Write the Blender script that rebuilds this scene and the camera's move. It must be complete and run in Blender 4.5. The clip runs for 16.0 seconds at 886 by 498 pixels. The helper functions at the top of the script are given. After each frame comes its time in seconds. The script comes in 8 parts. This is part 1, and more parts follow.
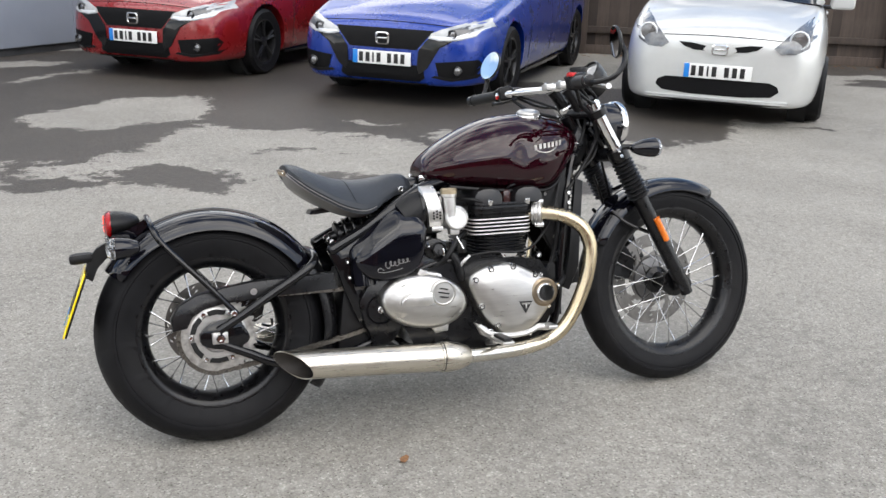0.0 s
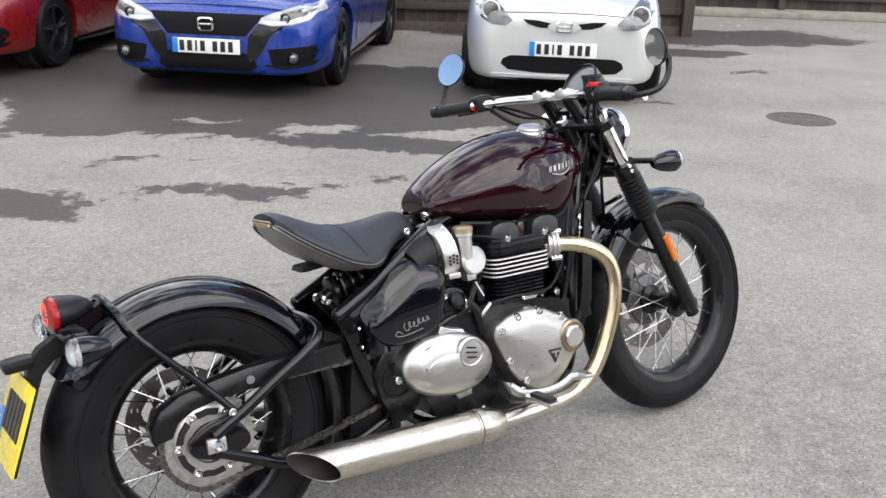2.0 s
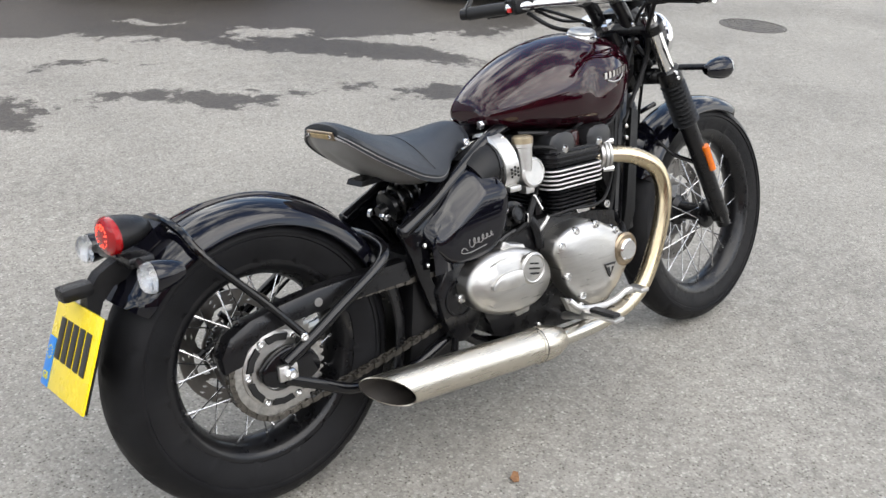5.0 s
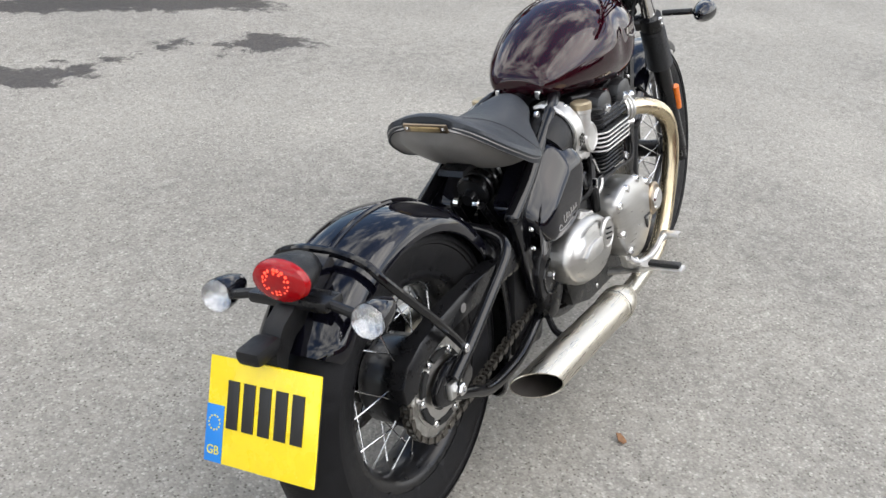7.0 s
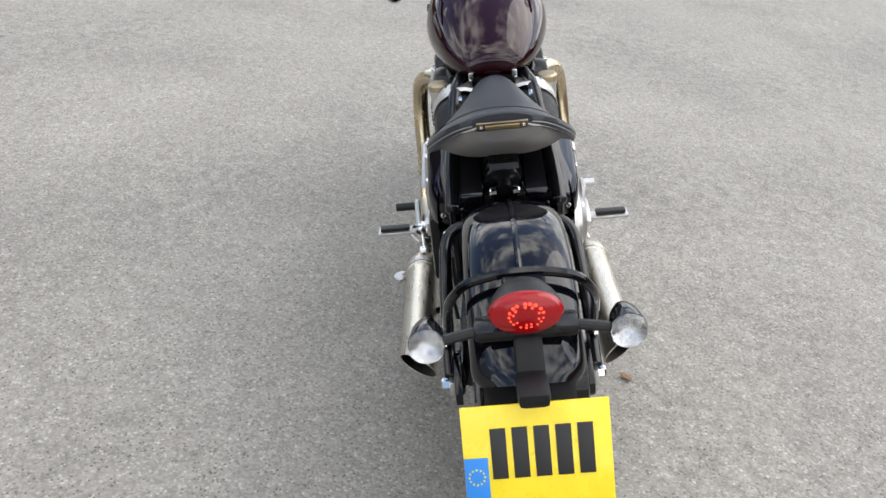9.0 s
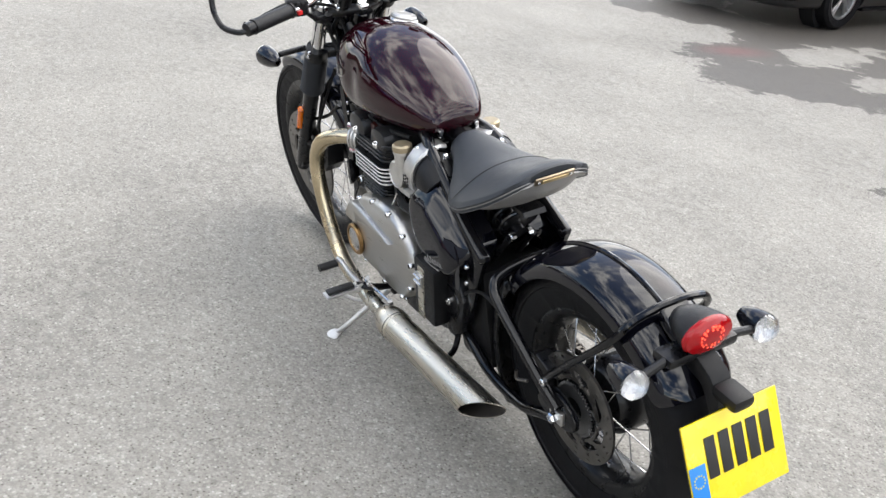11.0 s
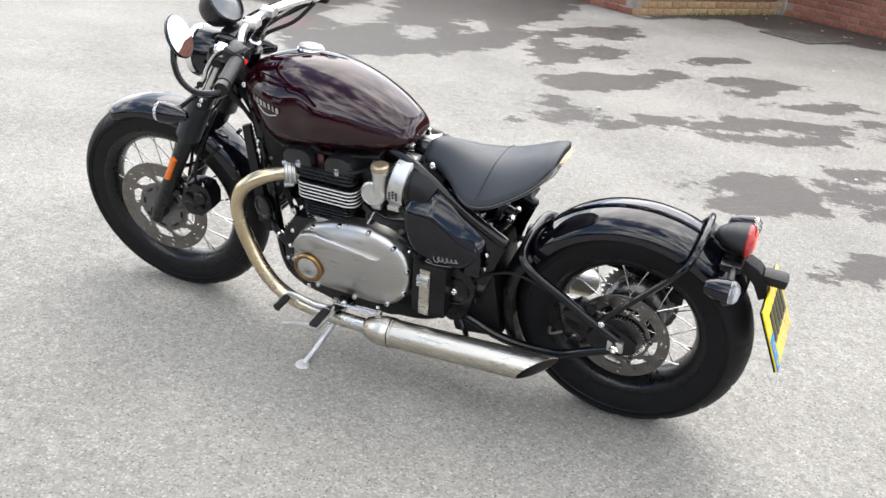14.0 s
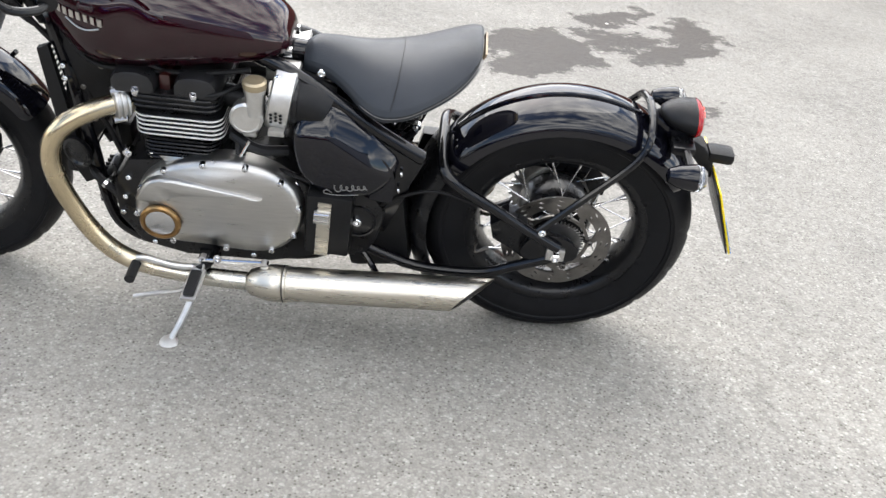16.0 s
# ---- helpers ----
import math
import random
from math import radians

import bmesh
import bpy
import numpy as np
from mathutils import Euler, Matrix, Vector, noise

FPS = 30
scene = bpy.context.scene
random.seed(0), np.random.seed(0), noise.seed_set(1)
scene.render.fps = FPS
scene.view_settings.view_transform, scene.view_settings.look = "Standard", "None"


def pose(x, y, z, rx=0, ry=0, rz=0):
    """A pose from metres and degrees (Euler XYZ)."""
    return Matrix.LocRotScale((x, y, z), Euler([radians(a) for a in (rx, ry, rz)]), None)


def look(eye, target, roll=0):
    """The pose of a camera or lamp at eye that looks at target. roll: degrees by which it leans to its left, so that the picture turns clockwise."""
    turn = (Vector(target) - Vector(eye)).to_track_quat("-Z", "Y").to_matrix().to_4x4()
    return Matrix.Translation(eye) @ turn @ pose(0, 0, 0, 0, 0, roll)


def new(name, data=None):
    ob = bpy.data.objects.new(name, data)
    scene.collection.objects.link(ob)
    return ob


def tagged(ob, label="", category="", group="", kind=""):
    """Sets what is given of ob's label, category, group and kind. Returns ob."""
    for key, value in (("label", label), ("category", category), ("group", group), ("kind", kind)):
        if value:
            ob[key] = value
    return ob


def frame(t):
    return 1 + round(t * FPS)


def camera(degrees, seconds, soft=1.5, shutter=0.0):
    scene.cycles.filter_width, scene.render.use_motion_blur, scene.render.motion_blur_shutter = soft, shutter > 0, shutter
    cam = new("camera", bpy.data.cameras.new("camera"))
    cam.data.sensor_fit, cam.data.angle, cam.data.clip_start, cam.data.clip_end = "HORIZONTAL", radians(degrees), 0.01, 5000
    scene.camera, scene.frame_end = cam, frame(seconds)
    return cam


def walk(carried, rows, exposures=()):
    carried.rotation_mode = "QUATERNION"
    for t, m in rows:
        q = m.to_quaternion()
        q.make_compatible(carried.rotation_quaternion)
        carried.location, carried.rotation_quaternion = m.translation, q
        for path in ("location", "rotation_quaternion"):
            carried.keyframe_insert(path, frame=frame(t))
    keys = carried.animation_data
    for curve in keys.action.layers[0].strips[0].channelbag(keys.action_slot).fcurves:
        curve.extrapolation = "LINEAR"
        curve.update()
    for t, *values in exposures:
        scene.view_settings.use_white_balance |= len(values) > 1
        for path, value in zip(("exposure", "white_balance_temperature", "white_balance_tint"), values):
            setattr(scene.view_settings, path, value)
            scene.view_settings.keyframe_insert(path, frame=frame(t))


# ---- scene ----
cam = camera(49.3, 16.0)
PATH = [
    (0, (-0.279, -2.534, 1.419), (0.383, -0.754, 0.792), 2.02),
    (0.5, (-0.350, -2.370, 1.417), (0.356, -0.614, 0.770), 2.73),
    (1, (-0.333, -2.081, 1.415), (0.412, -0.338, 0.779), 2.81),
    (1.5, (-0.470, -1.913, 1.423), (0.431, -0.242, 0.793), 2.17),
    (2, (-0.632, -1.799, 1.438), (0.439, -0.247, 0.771), 2.07),
    (2.5, (-0.694, -1.771, 1.428), (0.412, -0.252, 0.742), 3.25),
    (3, (-0.703, -1.774, 1.426), (0.399, -0.265, 0.713), 3.70),
    (3.5, (-0.656, -1.772, 1.415), (0.398, -0.253, 0.653), 3.99),
    (4, (-0.613, -1.746, 1.393), (0.393, -0.214, 0.592), 4.13),
    (4.2, (-0.670, -1.707, 1.389), (0.357, -0.191, 0.586), 3.85),
    (6.3, (-1.117, -1.005, 1.409), (0.359, -0.001, 0.507), 4.6),
    (6.5, (-1.21, -0.919, 1.419), (0.3, 0.025, 0.509), 4.2),
    (7, (-1.327, -0.707, 1.414), (0.238, 0.117, 0.48), 4.8),
    (7.5, (-1.325, -0.413, 1.4), (0.287, 0.251, 0.42), 4.8),
    (8, (-1.412, -0.139, 1.401), (0.301, 0.236, 0.439), 6.1),
    (8.5, (-1.552, 0.141, 1.422), (0.195, 0.246, 0.455), 6.0),
    (9, (-1.507, 0.368, 1.399), (0.247, 0.248, 0.444), 7.5),
    (9.2, (-1.463, 0.475, 1.403), (0.281, 0.259, 0.448), 7.8),
    (11.3, (-1.262, 1.557, 1.426), (0.187, 0.452, 0.603), 8.29),
    (11.5, (-1.250, 1.649, 1.428), (0.153, 0.484, 0.606), 7.86),
    (12, (-1.203, 1.866, 1.432), (0.089, 0.578, 0.613), 7.82),
    (12.5, (-0.988, 1.983, 1.408), (0.221, 0.615, 0.590), 6.85),
    (13, (-0.757, 2.155, 1.432), (0.351, 0.685, 0.649), 5.82),
    (13.5, (-0.565, 2.404, 1.433), (0.280, 0.762, 0.665), 5.24),
    (14, (-0.386, 2.468, 1.431), (0.296, 0.750, 0.668), 5.95),
    (14.5, (-0.130, 2.422, 1.423), (0.420, 0.655, 0.666), 5.31),
    (15, (0.107, 2.439, 1.412), (0.466, 0.638, 0.621), 4.91),
    (15.5, (0.281, 2.407, 1.390), (0.451, 0.620, 0.507), 3.65),
    (16, (0.305, 2.169, 1.323), (0.265, 0.409, 0.374), 6.61),
]
walk(cam, [(t, look(eye, target, roll)) for t, eye, target, roll in PATH],
     exposures=[(0.0, 0.56), (2.0, 0.63), (4.0, 0.67), (6.5, 0.68), (8.5, 0.57), (9.0, 0.62), (11.5, 0.98), (14.0, 1.15), (16.0, 1.15)])

# ---- world, sun ----
world = bpy.data.worlds.new("sky")
scene.world = world
world.use_nodes = True
wt = world.node_tree
wt.nodes.clear()
w_out = wt.nodes.new("ShaderNodeOutputWorld")
w_bg = wt.nodes.new("ShaderNodeBackground")
w_sky = wt.nodes.new("ShaderNodeTexSky")
w_sky.sky_type = "NISHITA"
w_sky.sun_disc = False
w_sky.sun_elevation = radians(48)
w_sky.sun_rotation = radians(150)
w_co = wt.nodes.new("ShaderNodeTexCoord")
w_map = wt.nodes.new("ShaderNodeMapping")
w_map.inputs["Scale"].default_value = (1.3, 1.3, 3.0)
w_noise = wt.nodes.new("ShaderNodeTexNoise")
w_noise.inputs["Scale"].default_value = 1.7
w_noise.inputs["Detail"].default_value = 7
w_noise.inputs["Roughness"].default_value = 0.55
w_ramp = wt.nodes.new("ShaderNodeValToRGB")
w_ramp.color_ramp.elements[0].position = 0.42
w_ramp.color_ramp.elements[1].position = 0.56
w_shade = wt.nodes.new("ShaderNodeTexNoise")
w_shade.inputs["Scale"].default_value = 3.4
w_shade.inputs["Detail"].default_value = 5
w_cloud = wt.nodes.new("ShaderNodeValToRGB")
w_cloud.color_ramp.elements[0].position = 0.35
w_cloud.color_ramp.elements[0].color = (4.2, 4.5, 5.2, 1)
w_cloud.color_ramp.elements[1].position = 0.65
w_cloud.color_ramp.elements[1].color = (14.0, 13.8, 13.4, 1)
w_mix = wt.nodes.new("ShaderNodeMix")
w_mix.data_type = "RGBA"
wt.links.new(w_co.outputs["Generated"], w_map.inputs["Vector"])
wt.links.new(w_map.outputs["Vector"], w_noise.inputs["Vector"])
wt.links.new(w_map.outputs["Vector"], w_shade.inputs["Vector"])
wt.links.new(w_noise.outputs["Fac"], w_ramp.inputs["Fac"])
wt.links.new(w_shade.outputs["Fac"], w_cloud.inputs["Fac"])
wt.links.new(w_ramp.outputs["Color"], w_mix.inputs["Factor"])
wt.links.new(w_sky.outputs["Color"], w_mix.inputs["A"])
wt.links.new(w_cloud.outputs["Color"], w_mix.inputs["B"])
wt.links.new(w_mix.outputs["Result"], w_bg.inputs["Color"])
w_bg.inputs["Strength"].default_value = 0.15
wt.links.new(w_bg.outputs["Background"], w_out.inputs["Surface"])

sun_data = bpy.data.lights.new("sun", "SUN")
sun_data.energy = 1.3
sun_data.angle = radians(64)
sun_data.color = (1.0, 0.96, 0.9)
sun = new("sun", sun_data)
sun.matrix_world = look((1.5, -6.0, 7.0), (0.6, 0.0, 0.0))


# ---- materials ----
def mat(name, base, rough=0.5, metal=0.0, coat=0.0, coat_rough=0.03, vary=0.0, scale=30.0, bump=0.0, bump_scale=200.0,
        stretch=(1, 1, 1), rough_vary=0.0, spec=0.5, dust=0.0):
    """A principled material: colour and roughness vary with coarse noise, fine relief from a second one."""
    m = bpy.data.materials.new(name)
    m.use_nodes = True
    t = m.node_tree
    p = t.nodes["Principled BSDF"]
    p.inputs["Base Color"].default_value = (*base, 1)
    p.inputs["Roughness"].default_value = rough
    p.inputs["Metallic"].default_value = metal
    p.inputs["Coat Weight"].default_value = coat
    p.inputs["Coat Roughness"].default_value = coat_rough
    p.inputs["Specular IOR Level"].default_value = spec
    co = t.nodes.new("ShaderNodeTexCoord")
    mp = t.nodes.new("ShaderNodeMapping")
    mp.inputs["Scale"].default_value = stretch
    t.links.new(co.outputs["Object"], mp.inputs["Vector"])
    if vary or rough_vary or dust:
        n = t.nodes.new("ShaderNodeTexNoise")
        n.inputs["Scale"].default_value = scale
        n.inputs["Detail"].default_value = 6
        n.inputs["Roughness"].default_value = 0.65
        t.links.new(mp.outputs["Vector"], n.inputs["Vector"])
        r = t.nodes.new("ShaderNodeMapRange")
        r.inputs["From Min"].default_value, r.inputs["From Max"].default_value = 0.3, 0.7
        r.inputs["To Min"].default_value, r.inputs["To Max"].default_value = 1 - vary, 1 + vary
        t.links.new(n.outputs["Fac"], r.inputs["Value"])
        mul = t.nodes.new("ShaderNodeMix")
        mul.data_type, mul.blend_type = "RGBA", "MULTIPLY"
        mul.inputs["Factor"].default_value = 1
        mul.inputs["A"].default_value = (*base, 1)
        t.links.new(r.outputs["Result"], mul.inputs["B"])
        col = mul.outputs["Result"]
        if dust:
            n2 = t.nodes.new("ShaderNodeTexNoise")
            n2.inputs["Scale"].default_value = scale * 0.35
            n2.inputs["Detail"].default_value = 8
            t.links.new(co.outputs["Object"], n2.inputs["Vector"])
            r2 = t.nodes.new("ShaderNodeMapRange")
            r2.inputs["From Min"].default_value, r2.inputs["From Max"].default_value = 0.48, 0.75
            r2.inputs["To Max"].default_value = dust
            t.links.new(n2.outputs["Fac"], r2.inputs["Value"])
            dm = t.nodes.new("ShaderNodeMix")
            dm.data_type = "RGBA"
            dm.inputs["B"].default_value = (0.22, 0.2, 0.17, 1)
            t.links.new(r2.outputs["Result"], dm.inputs["Factor"])
            t.links.new(col, dm.inputs["A"])
            col = dm.outputs["Result"]
        t.links.new(col, p.inputs["Base Color"])
        rr = t.nodes.new("ShaderNodeMapRange")
        rr.inputs["From Min"].default_value, rr.inputs["From Max"].default_value = 0.3, 0.7
        rr.inputs["To Min"].default_value, rr.inputs["To Max"].default_value = max(rough - rough_vary, 0.02), rough + rough_vary
        t.links.new(n.outputs["Fac"], rr.inputs["Value"])
        t.links.new(rr.outputs["Result"], p.inputs["Roughness"])
    if bump:
        b = t.nodes.new("ShaderNodeTexNoise")
        b.inputs["Scale"].default_value = bump_scale
        b.inputs["Detail"].default_value = 4
        t.links.new(mp.outputs["Vector"], b.inputs["Vector"])
        bn = t.nodes.new("ShaderNodeBump")
        bn.inputs["Strength"].default_value = bump
        bn.inputs["Distance"].default_value = 0.002
        t.links.new(b.outputs["Fac"], bn.inputs["Height"])
        t.links.new(bn.outputs["Normal"], p.inputs["Normal"])
    return m


def lens_mat(name, base, glow=0.0, trans=0.85, rough=0.05):
    m = bpy.data.materials.new(name)
    m.use_nodes = True
    t = m.node_tree
    p = t.nodes["Principled BSDF"]
    p.inputs["Base Color"].default_value = (*base, 1)
    p.inputs["Roughness"].default_value = rough
    p.inputs["Transmission Weight"].default_value = trans
    p.inputs["IOR"].default_value = 1.45
    p.inputs["Coat Weight"].default_value = 0.6
    if glow:
        p.inputs["Emission Color"].default_value = (*base, 1)
        p.inputs["Emission Strength"].default_value = glow
    v = t.nodes.new("ShaderNodeTexVoronoi")
    v.inputs["Scale"].default_value = 160
    co = t.nodes.new("ShaderNodeTexCoord")
    t.links.new(co.outputs["Object"], v.inputs["Vector"])
    bn = t.nodes.new("ShaderNodeBump")
    bn.inputs["Strength"].default_value = 0.35
    bn.inputs["Distance"].default_value = 0.002
    t.links.new(v.outputs["Distance"], bn.inputs["Height"])
    t.links.new(bn.outputs["Normal"], p.inputs["Normal"])
    return m


M_TANK = mat("maroon_paint", (0.014, 0.0009, 0.0032), 0.4, 0.0, 1.0, 0.012, vary=0.2, scale=900, spec=0.0)
M_GLOSS = mat("gloss_black_paint", (0.003, 0.003, 0.0055), 0.4, 0.0, 1.0, 0.015, vary=0.2, scale=25, spec=0.0)
M_SATIN = mat("satin_black_metal", (0.005, 0.005, 0.0058), 0.32, 0.0, 0.3, 0.12, spec=0.22, vary=0.3, scale=40, bump=0.12, bump_scale=500, rough_vary=0.12, dust=0.02)
M_FRAME = mat("frame_black", (0.003, 0.003, 0.004), 0.3, 0.0, 0.75, 0.06, vary=0.2, scale=40, bump=0.05, bump_scale=300, rough_vary=0.06, spec=0.05)
M_PLASTIC = mat("black_plastic", (0.006, 0.006, 0.0066), 0.38, spec=0.26, vary=0.25, scale=60, bump=0.25, bump_scale=900, rough_vary=0.1, dust=0.02)
M_RUBBER = mat("tyre_rubber", (0.0075, 0.0075, 0.0084), 0.5, spec=0.16, vary=0.25, scale=14, bump=0.35, bump_scale=420, rough_vary=0.14, dust=0.025)
M_GRIP = mat("grip_rubber", (0.009, 0.009, 0.0096), 0.46, spec=0.4, vary=0.2, scale=60, bump=0.4, bump_scale=260)
M_BRUSHED = mat("brushed_stainless", (0.62, 0.58, 0.50), 0.3, 1.0, vary=0.06, scale=9, bump=0.12, bump_scale=170, stretch=(1, 14, 14), rough_vary=0.07)
M_HEADER = mat("heat_tinted_stainless", (0.60, 0.50, 0.335), 0.26, 1.0, vary=0.16, scale=7, bump=0.1, bump_scale=90, rough_vary=0.07)
_t = M_HEADER.node_tree
_p = _t.nodes["Principled BSDF"]
_sep, _rng, _mix = _t.nodes.new("ShaderNodeSeparateXYZ"), _t.nodes.new("ShaderNodeMapRange"), _t.nodes.new("ShaderNodeMix")
_mix.data_type, _mix.blend_type = "RGBA", "MULTIPLY"
_rng.inputs["From Min"].default_value, _rng.inputs["From Max"].default_value = 1.04, 0.78
_mix.inputs["B"].default_value = (1.05, 1.22, 1.62, 1)
_src = _p.inputs["Base Color"].links[0].from_socket
_co = [n for n in _t.nodes if n.type == "TEX_COORD"][0]
_t.links.new(_co.outputs["Object"], _sep.inputs[0])
_t.links.new(_sep.outputs["X"], _rng.inputs["Value"])
_t.links.new(_rng.outputs["Result"], _mix.inputs["Factor"])
_t.links.new(_src, _mix.inputs["A"])
_t.links.new(_mix.outputs["Result"], _p.inputs["Base Color"])
M_BORE = mat("sooty_bore", (0.035, 0.030, 0.026), 0.6, 0.3, vary=0.3, scale=30, rough_vary=0.1)
M_CAST = mat("brushed_aluminium", (0.50, 0.49, 0.47), 0.33, 1.0, vary=0.08, scale=11, bump=0.2, bump_scale=120, stretch=(1.2, 1, 12), rough_vary=0.07)
M_ALU = mat("cast_aluminium", (0.62, 0.61, 0.59), 0.4, 1.0, vary=0.12, scale=40, bump=0.25, bump_scale=350, rough_vary=0.1)
M_CHROME = mat("polished_chrome", (0.78, 0.78, 0.78), 0.09, 1.0, vary=0.05, scale=30, rough_vary=0.04)
M_STEEL = mat("drilled_steel", (0.20, 0.19, 0.178), 0.36, 1.0, vary=0.25, scale=30, bump=0.15, bump_scale=200, rough_vary=0.12)
M_BRASS = mat("anodised_gold", (0.52, 0.40, 0.22), 0.34, 0.85, vary=0.15, scale=60)
M_CAM = mat("satin_cam_cover", (0.012, 0.012, 0.013), 0.32, spec=0.45, vary=0.2, scale=30, bump=0.1, bump_scale=400, rough_vary=0.06)
M_FIN = mat("machined_fin_edge", (0.78, 0.77, 0.75), 0.42, 0.6, vary=0.1, scale=40)
M_RING = mat("bronze_ring", (0.33, 0.20, 0.085), 0.3, 1.0, vary=0.15, scale=60)
M_SPUN = mat("spun_alloy", (0.62, 0.62, 0.62), 0.24, 1.0, vary=0.08, scale=40)
M_SPUN.node_tree.nodes["Principled BSDF"].inputs["Anisotropic"].default_value = 0.9
M_SPOKE = mat("stainless_spoke", (0.50, 0.50, 0.50), 0.25, 1.0, vary=0.1, scale=60)
M_CAP = mat("pale_bronze_cap", (0.40, 0.33, 0.22), 0.38, 0.7, vary=0.12, scale=60)
M_LEATHER = mat("black_leather", (0.022, 0.025, 0.030), 0.44, spec=0.4, vary=0.15, scale=9, bump=0.3, bump_scale=420, rough_vary=0.08)
M_PAN = mat("grey_seat_pan", (0.24, 0.230, 0.220), 0.42, 0.35, vary=0.12, scale=20, bump=0.1, bump_scale=300, rough_vary=0.06)
M_SEATBADGE = mat("seat_badge_metal", (0.30, 0.24, 0.17), 0.3, 1.0, vary=0.1, scale=60)
M_CHAIN = mat("oiled_chain", (0.14, 0.13, 0.115), 0.36, 0.9, vary=0.5, scale=180, rough_vary=0.15)
M_CARRIER = mat("dark_alloy_carrier", (0.17, 0.168, 0.166), 0.42, 0.9, vary=0.2, scale=40, bump=0.2, bump_scale=300, rough_vary=0.1)
M_SPROCKET = mat("worn_sprocket_steel", (0.46, 0.45, 0.425), 0.4, 1.0, vary=0.35, scale=60, bump=0.15, bump_scale=200, rough_vary=0.12)
M_SPRING = mat("shock_spring_black", (0.004, 0.004, 0.004), 0.3, 0.0, 1.0, 0.08, spec=0.3, vary=0.2, scale=50)
M_BROWN = mat("oxblood_plastic", (0.03, 0.005, 0.004), 0.3, 0.0, 0.4, vary=0.2, scale=60)
M_RED = mat("red_plastic", (0.55, 0.012, 0.012), 0.35, vary=0.1, scale=60)
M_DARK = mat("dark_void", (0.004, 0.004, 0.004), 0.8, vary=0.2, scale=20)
M_LETTER = mat("plate_black", (0.012, 0.011, 0.011), 0.42, vary=0.1, scale=90)
M_YELLOW = mat("reflective_yellow_acrylic", (0.86, 0.65, 0.006), 0.28, 0.0, 0.6, 0.08, vary=0.05, scale=14, rough_vary=0.06)
M_BLUE = mat("plate_blue", (0.012, 0.2, 0.62), 0.3, vary=0.05, scale=20)
M_STAR = mat("plate_star_yellow", (0.72, 0.62, 0.06), 0.4, vary=0.1, scale=90)
M_AMBER = mat("amber_reflector", (0.75, 0.16, 0.004), 0.18, 0.0, 0.8, 0.05, vary=0.15, scale=120)
M_WHITE = mat("white_plate", (0.78, 0.78, 0.76), 0.35, vary=0.04, scale=14)
M_REDLENS = lens_mat("red_lens", (0.30, 0.0015, 0.004), 0.0, 0.05, 0.12)
for _n in M_REDLENS.node_tree.nodes:
    if _n.type == "BUMP":
        _n.inputs["Strength"].default_value = 0.2
M_REDLENS.node_tree.nodes["Principled BSDF"].inputs["Coat Weight"].default_value = 0.12
M_REDGLOW = mat("lit_red_ring", (0.8, 0.03, 0.01), 0.3)
_p = M_REDGLOW.node_tree.nodes["Principled BSDF"]
_p.inputs["Emission Color"].default_value = (1.0, 0.075, 0.035, 1)
_p.inputs["Emission Strength"].default_value = 1.1
M_CLEAR = lens_mat("clear_lens", (0.88, 0.89, 0.90), 0.0, 0.95, 0.02)
M_REFLECTOR = mat("lamp_reflector", (0.58, 0.58, 0.59), 0.16, 0.95, vary=0.25, scale=260, bump=0.5, bump_scale=240)
M_CARBOWL = mat("fog_lamp_reflector", (0.30, 0.30, 0.31), 0.2, 0.95, vary=0.3, scale=120, bump=0.4, bump_scale=160)
M_MIRROR = mat("mirror_glass", (0.84, 0.86, 0.88), 0.015, 1.0)
M_GAUGE = mat("gauge_face", (0.07, 0.072, 0.075), 0.3, 0.0, 1.0, 0.03, vary=0.1, scale=40)
M_SCRIPT = mat("silver_transfer", (0.30, 0.29, 0.28), 0.4, 0.6, vary=0.2, scale=90)
M_BADGE = mat("badge_silver", (0.50, 0.48, 0.45), 0.3, 1.0, vary=0.1, scale=90)


# ---- mesh helpers ----
def part(name, bm, material, parent=None, label="", sharp=34, smooth=True):
    """One bmesh as one mesh object, under a thing or a part."""
    bmesh.ops.recalc_face_normals(bm, faces=bm.faces)
    me = bpy.data.meshes.new(name)
    bm.to_mesh(me)
    bm.free()
    if smooth:
        me.polygons.foreach_set("use_smooth", [True] * len(me.polygons))
        me.set_sharp_from_angle(angle=radians(sharp))
    me.materials.append(material)
    ob = new(name, me)
    ob.parent = parent
    if label:
        ob["label"] = label
    return ob


def shared(name, me, parent, m=None):
    """One more object on a mesh that exists already."""
    ob = new(name, me)
    ob.parent = parent
    if m is not None:
        ob.matrix_basis = m
    return ob


def catmull(pts, n=6):
    """A smooth run of points through pts (tuples of any length)."""
    P = [np.array(p, float) for p in pts]
    P = [2 * P[0] - P[1]] + P + [2 * P[-1] - P[-2]]
    out = []
    for i in range(1, len(P) - 2):
        a, b, c, d = P[i - 1], P[i], P[i + 1], P[i + 2]
        for k in range(n):
            t = k / n
            out.append(0.5 * (2 * b + (c - a) * t + (2 * a - 5 * b + 4 * c - d) * t * t + (3 * b - a - 3 * c + d) * t ** 3))
    out.append(P[-2])
    return out


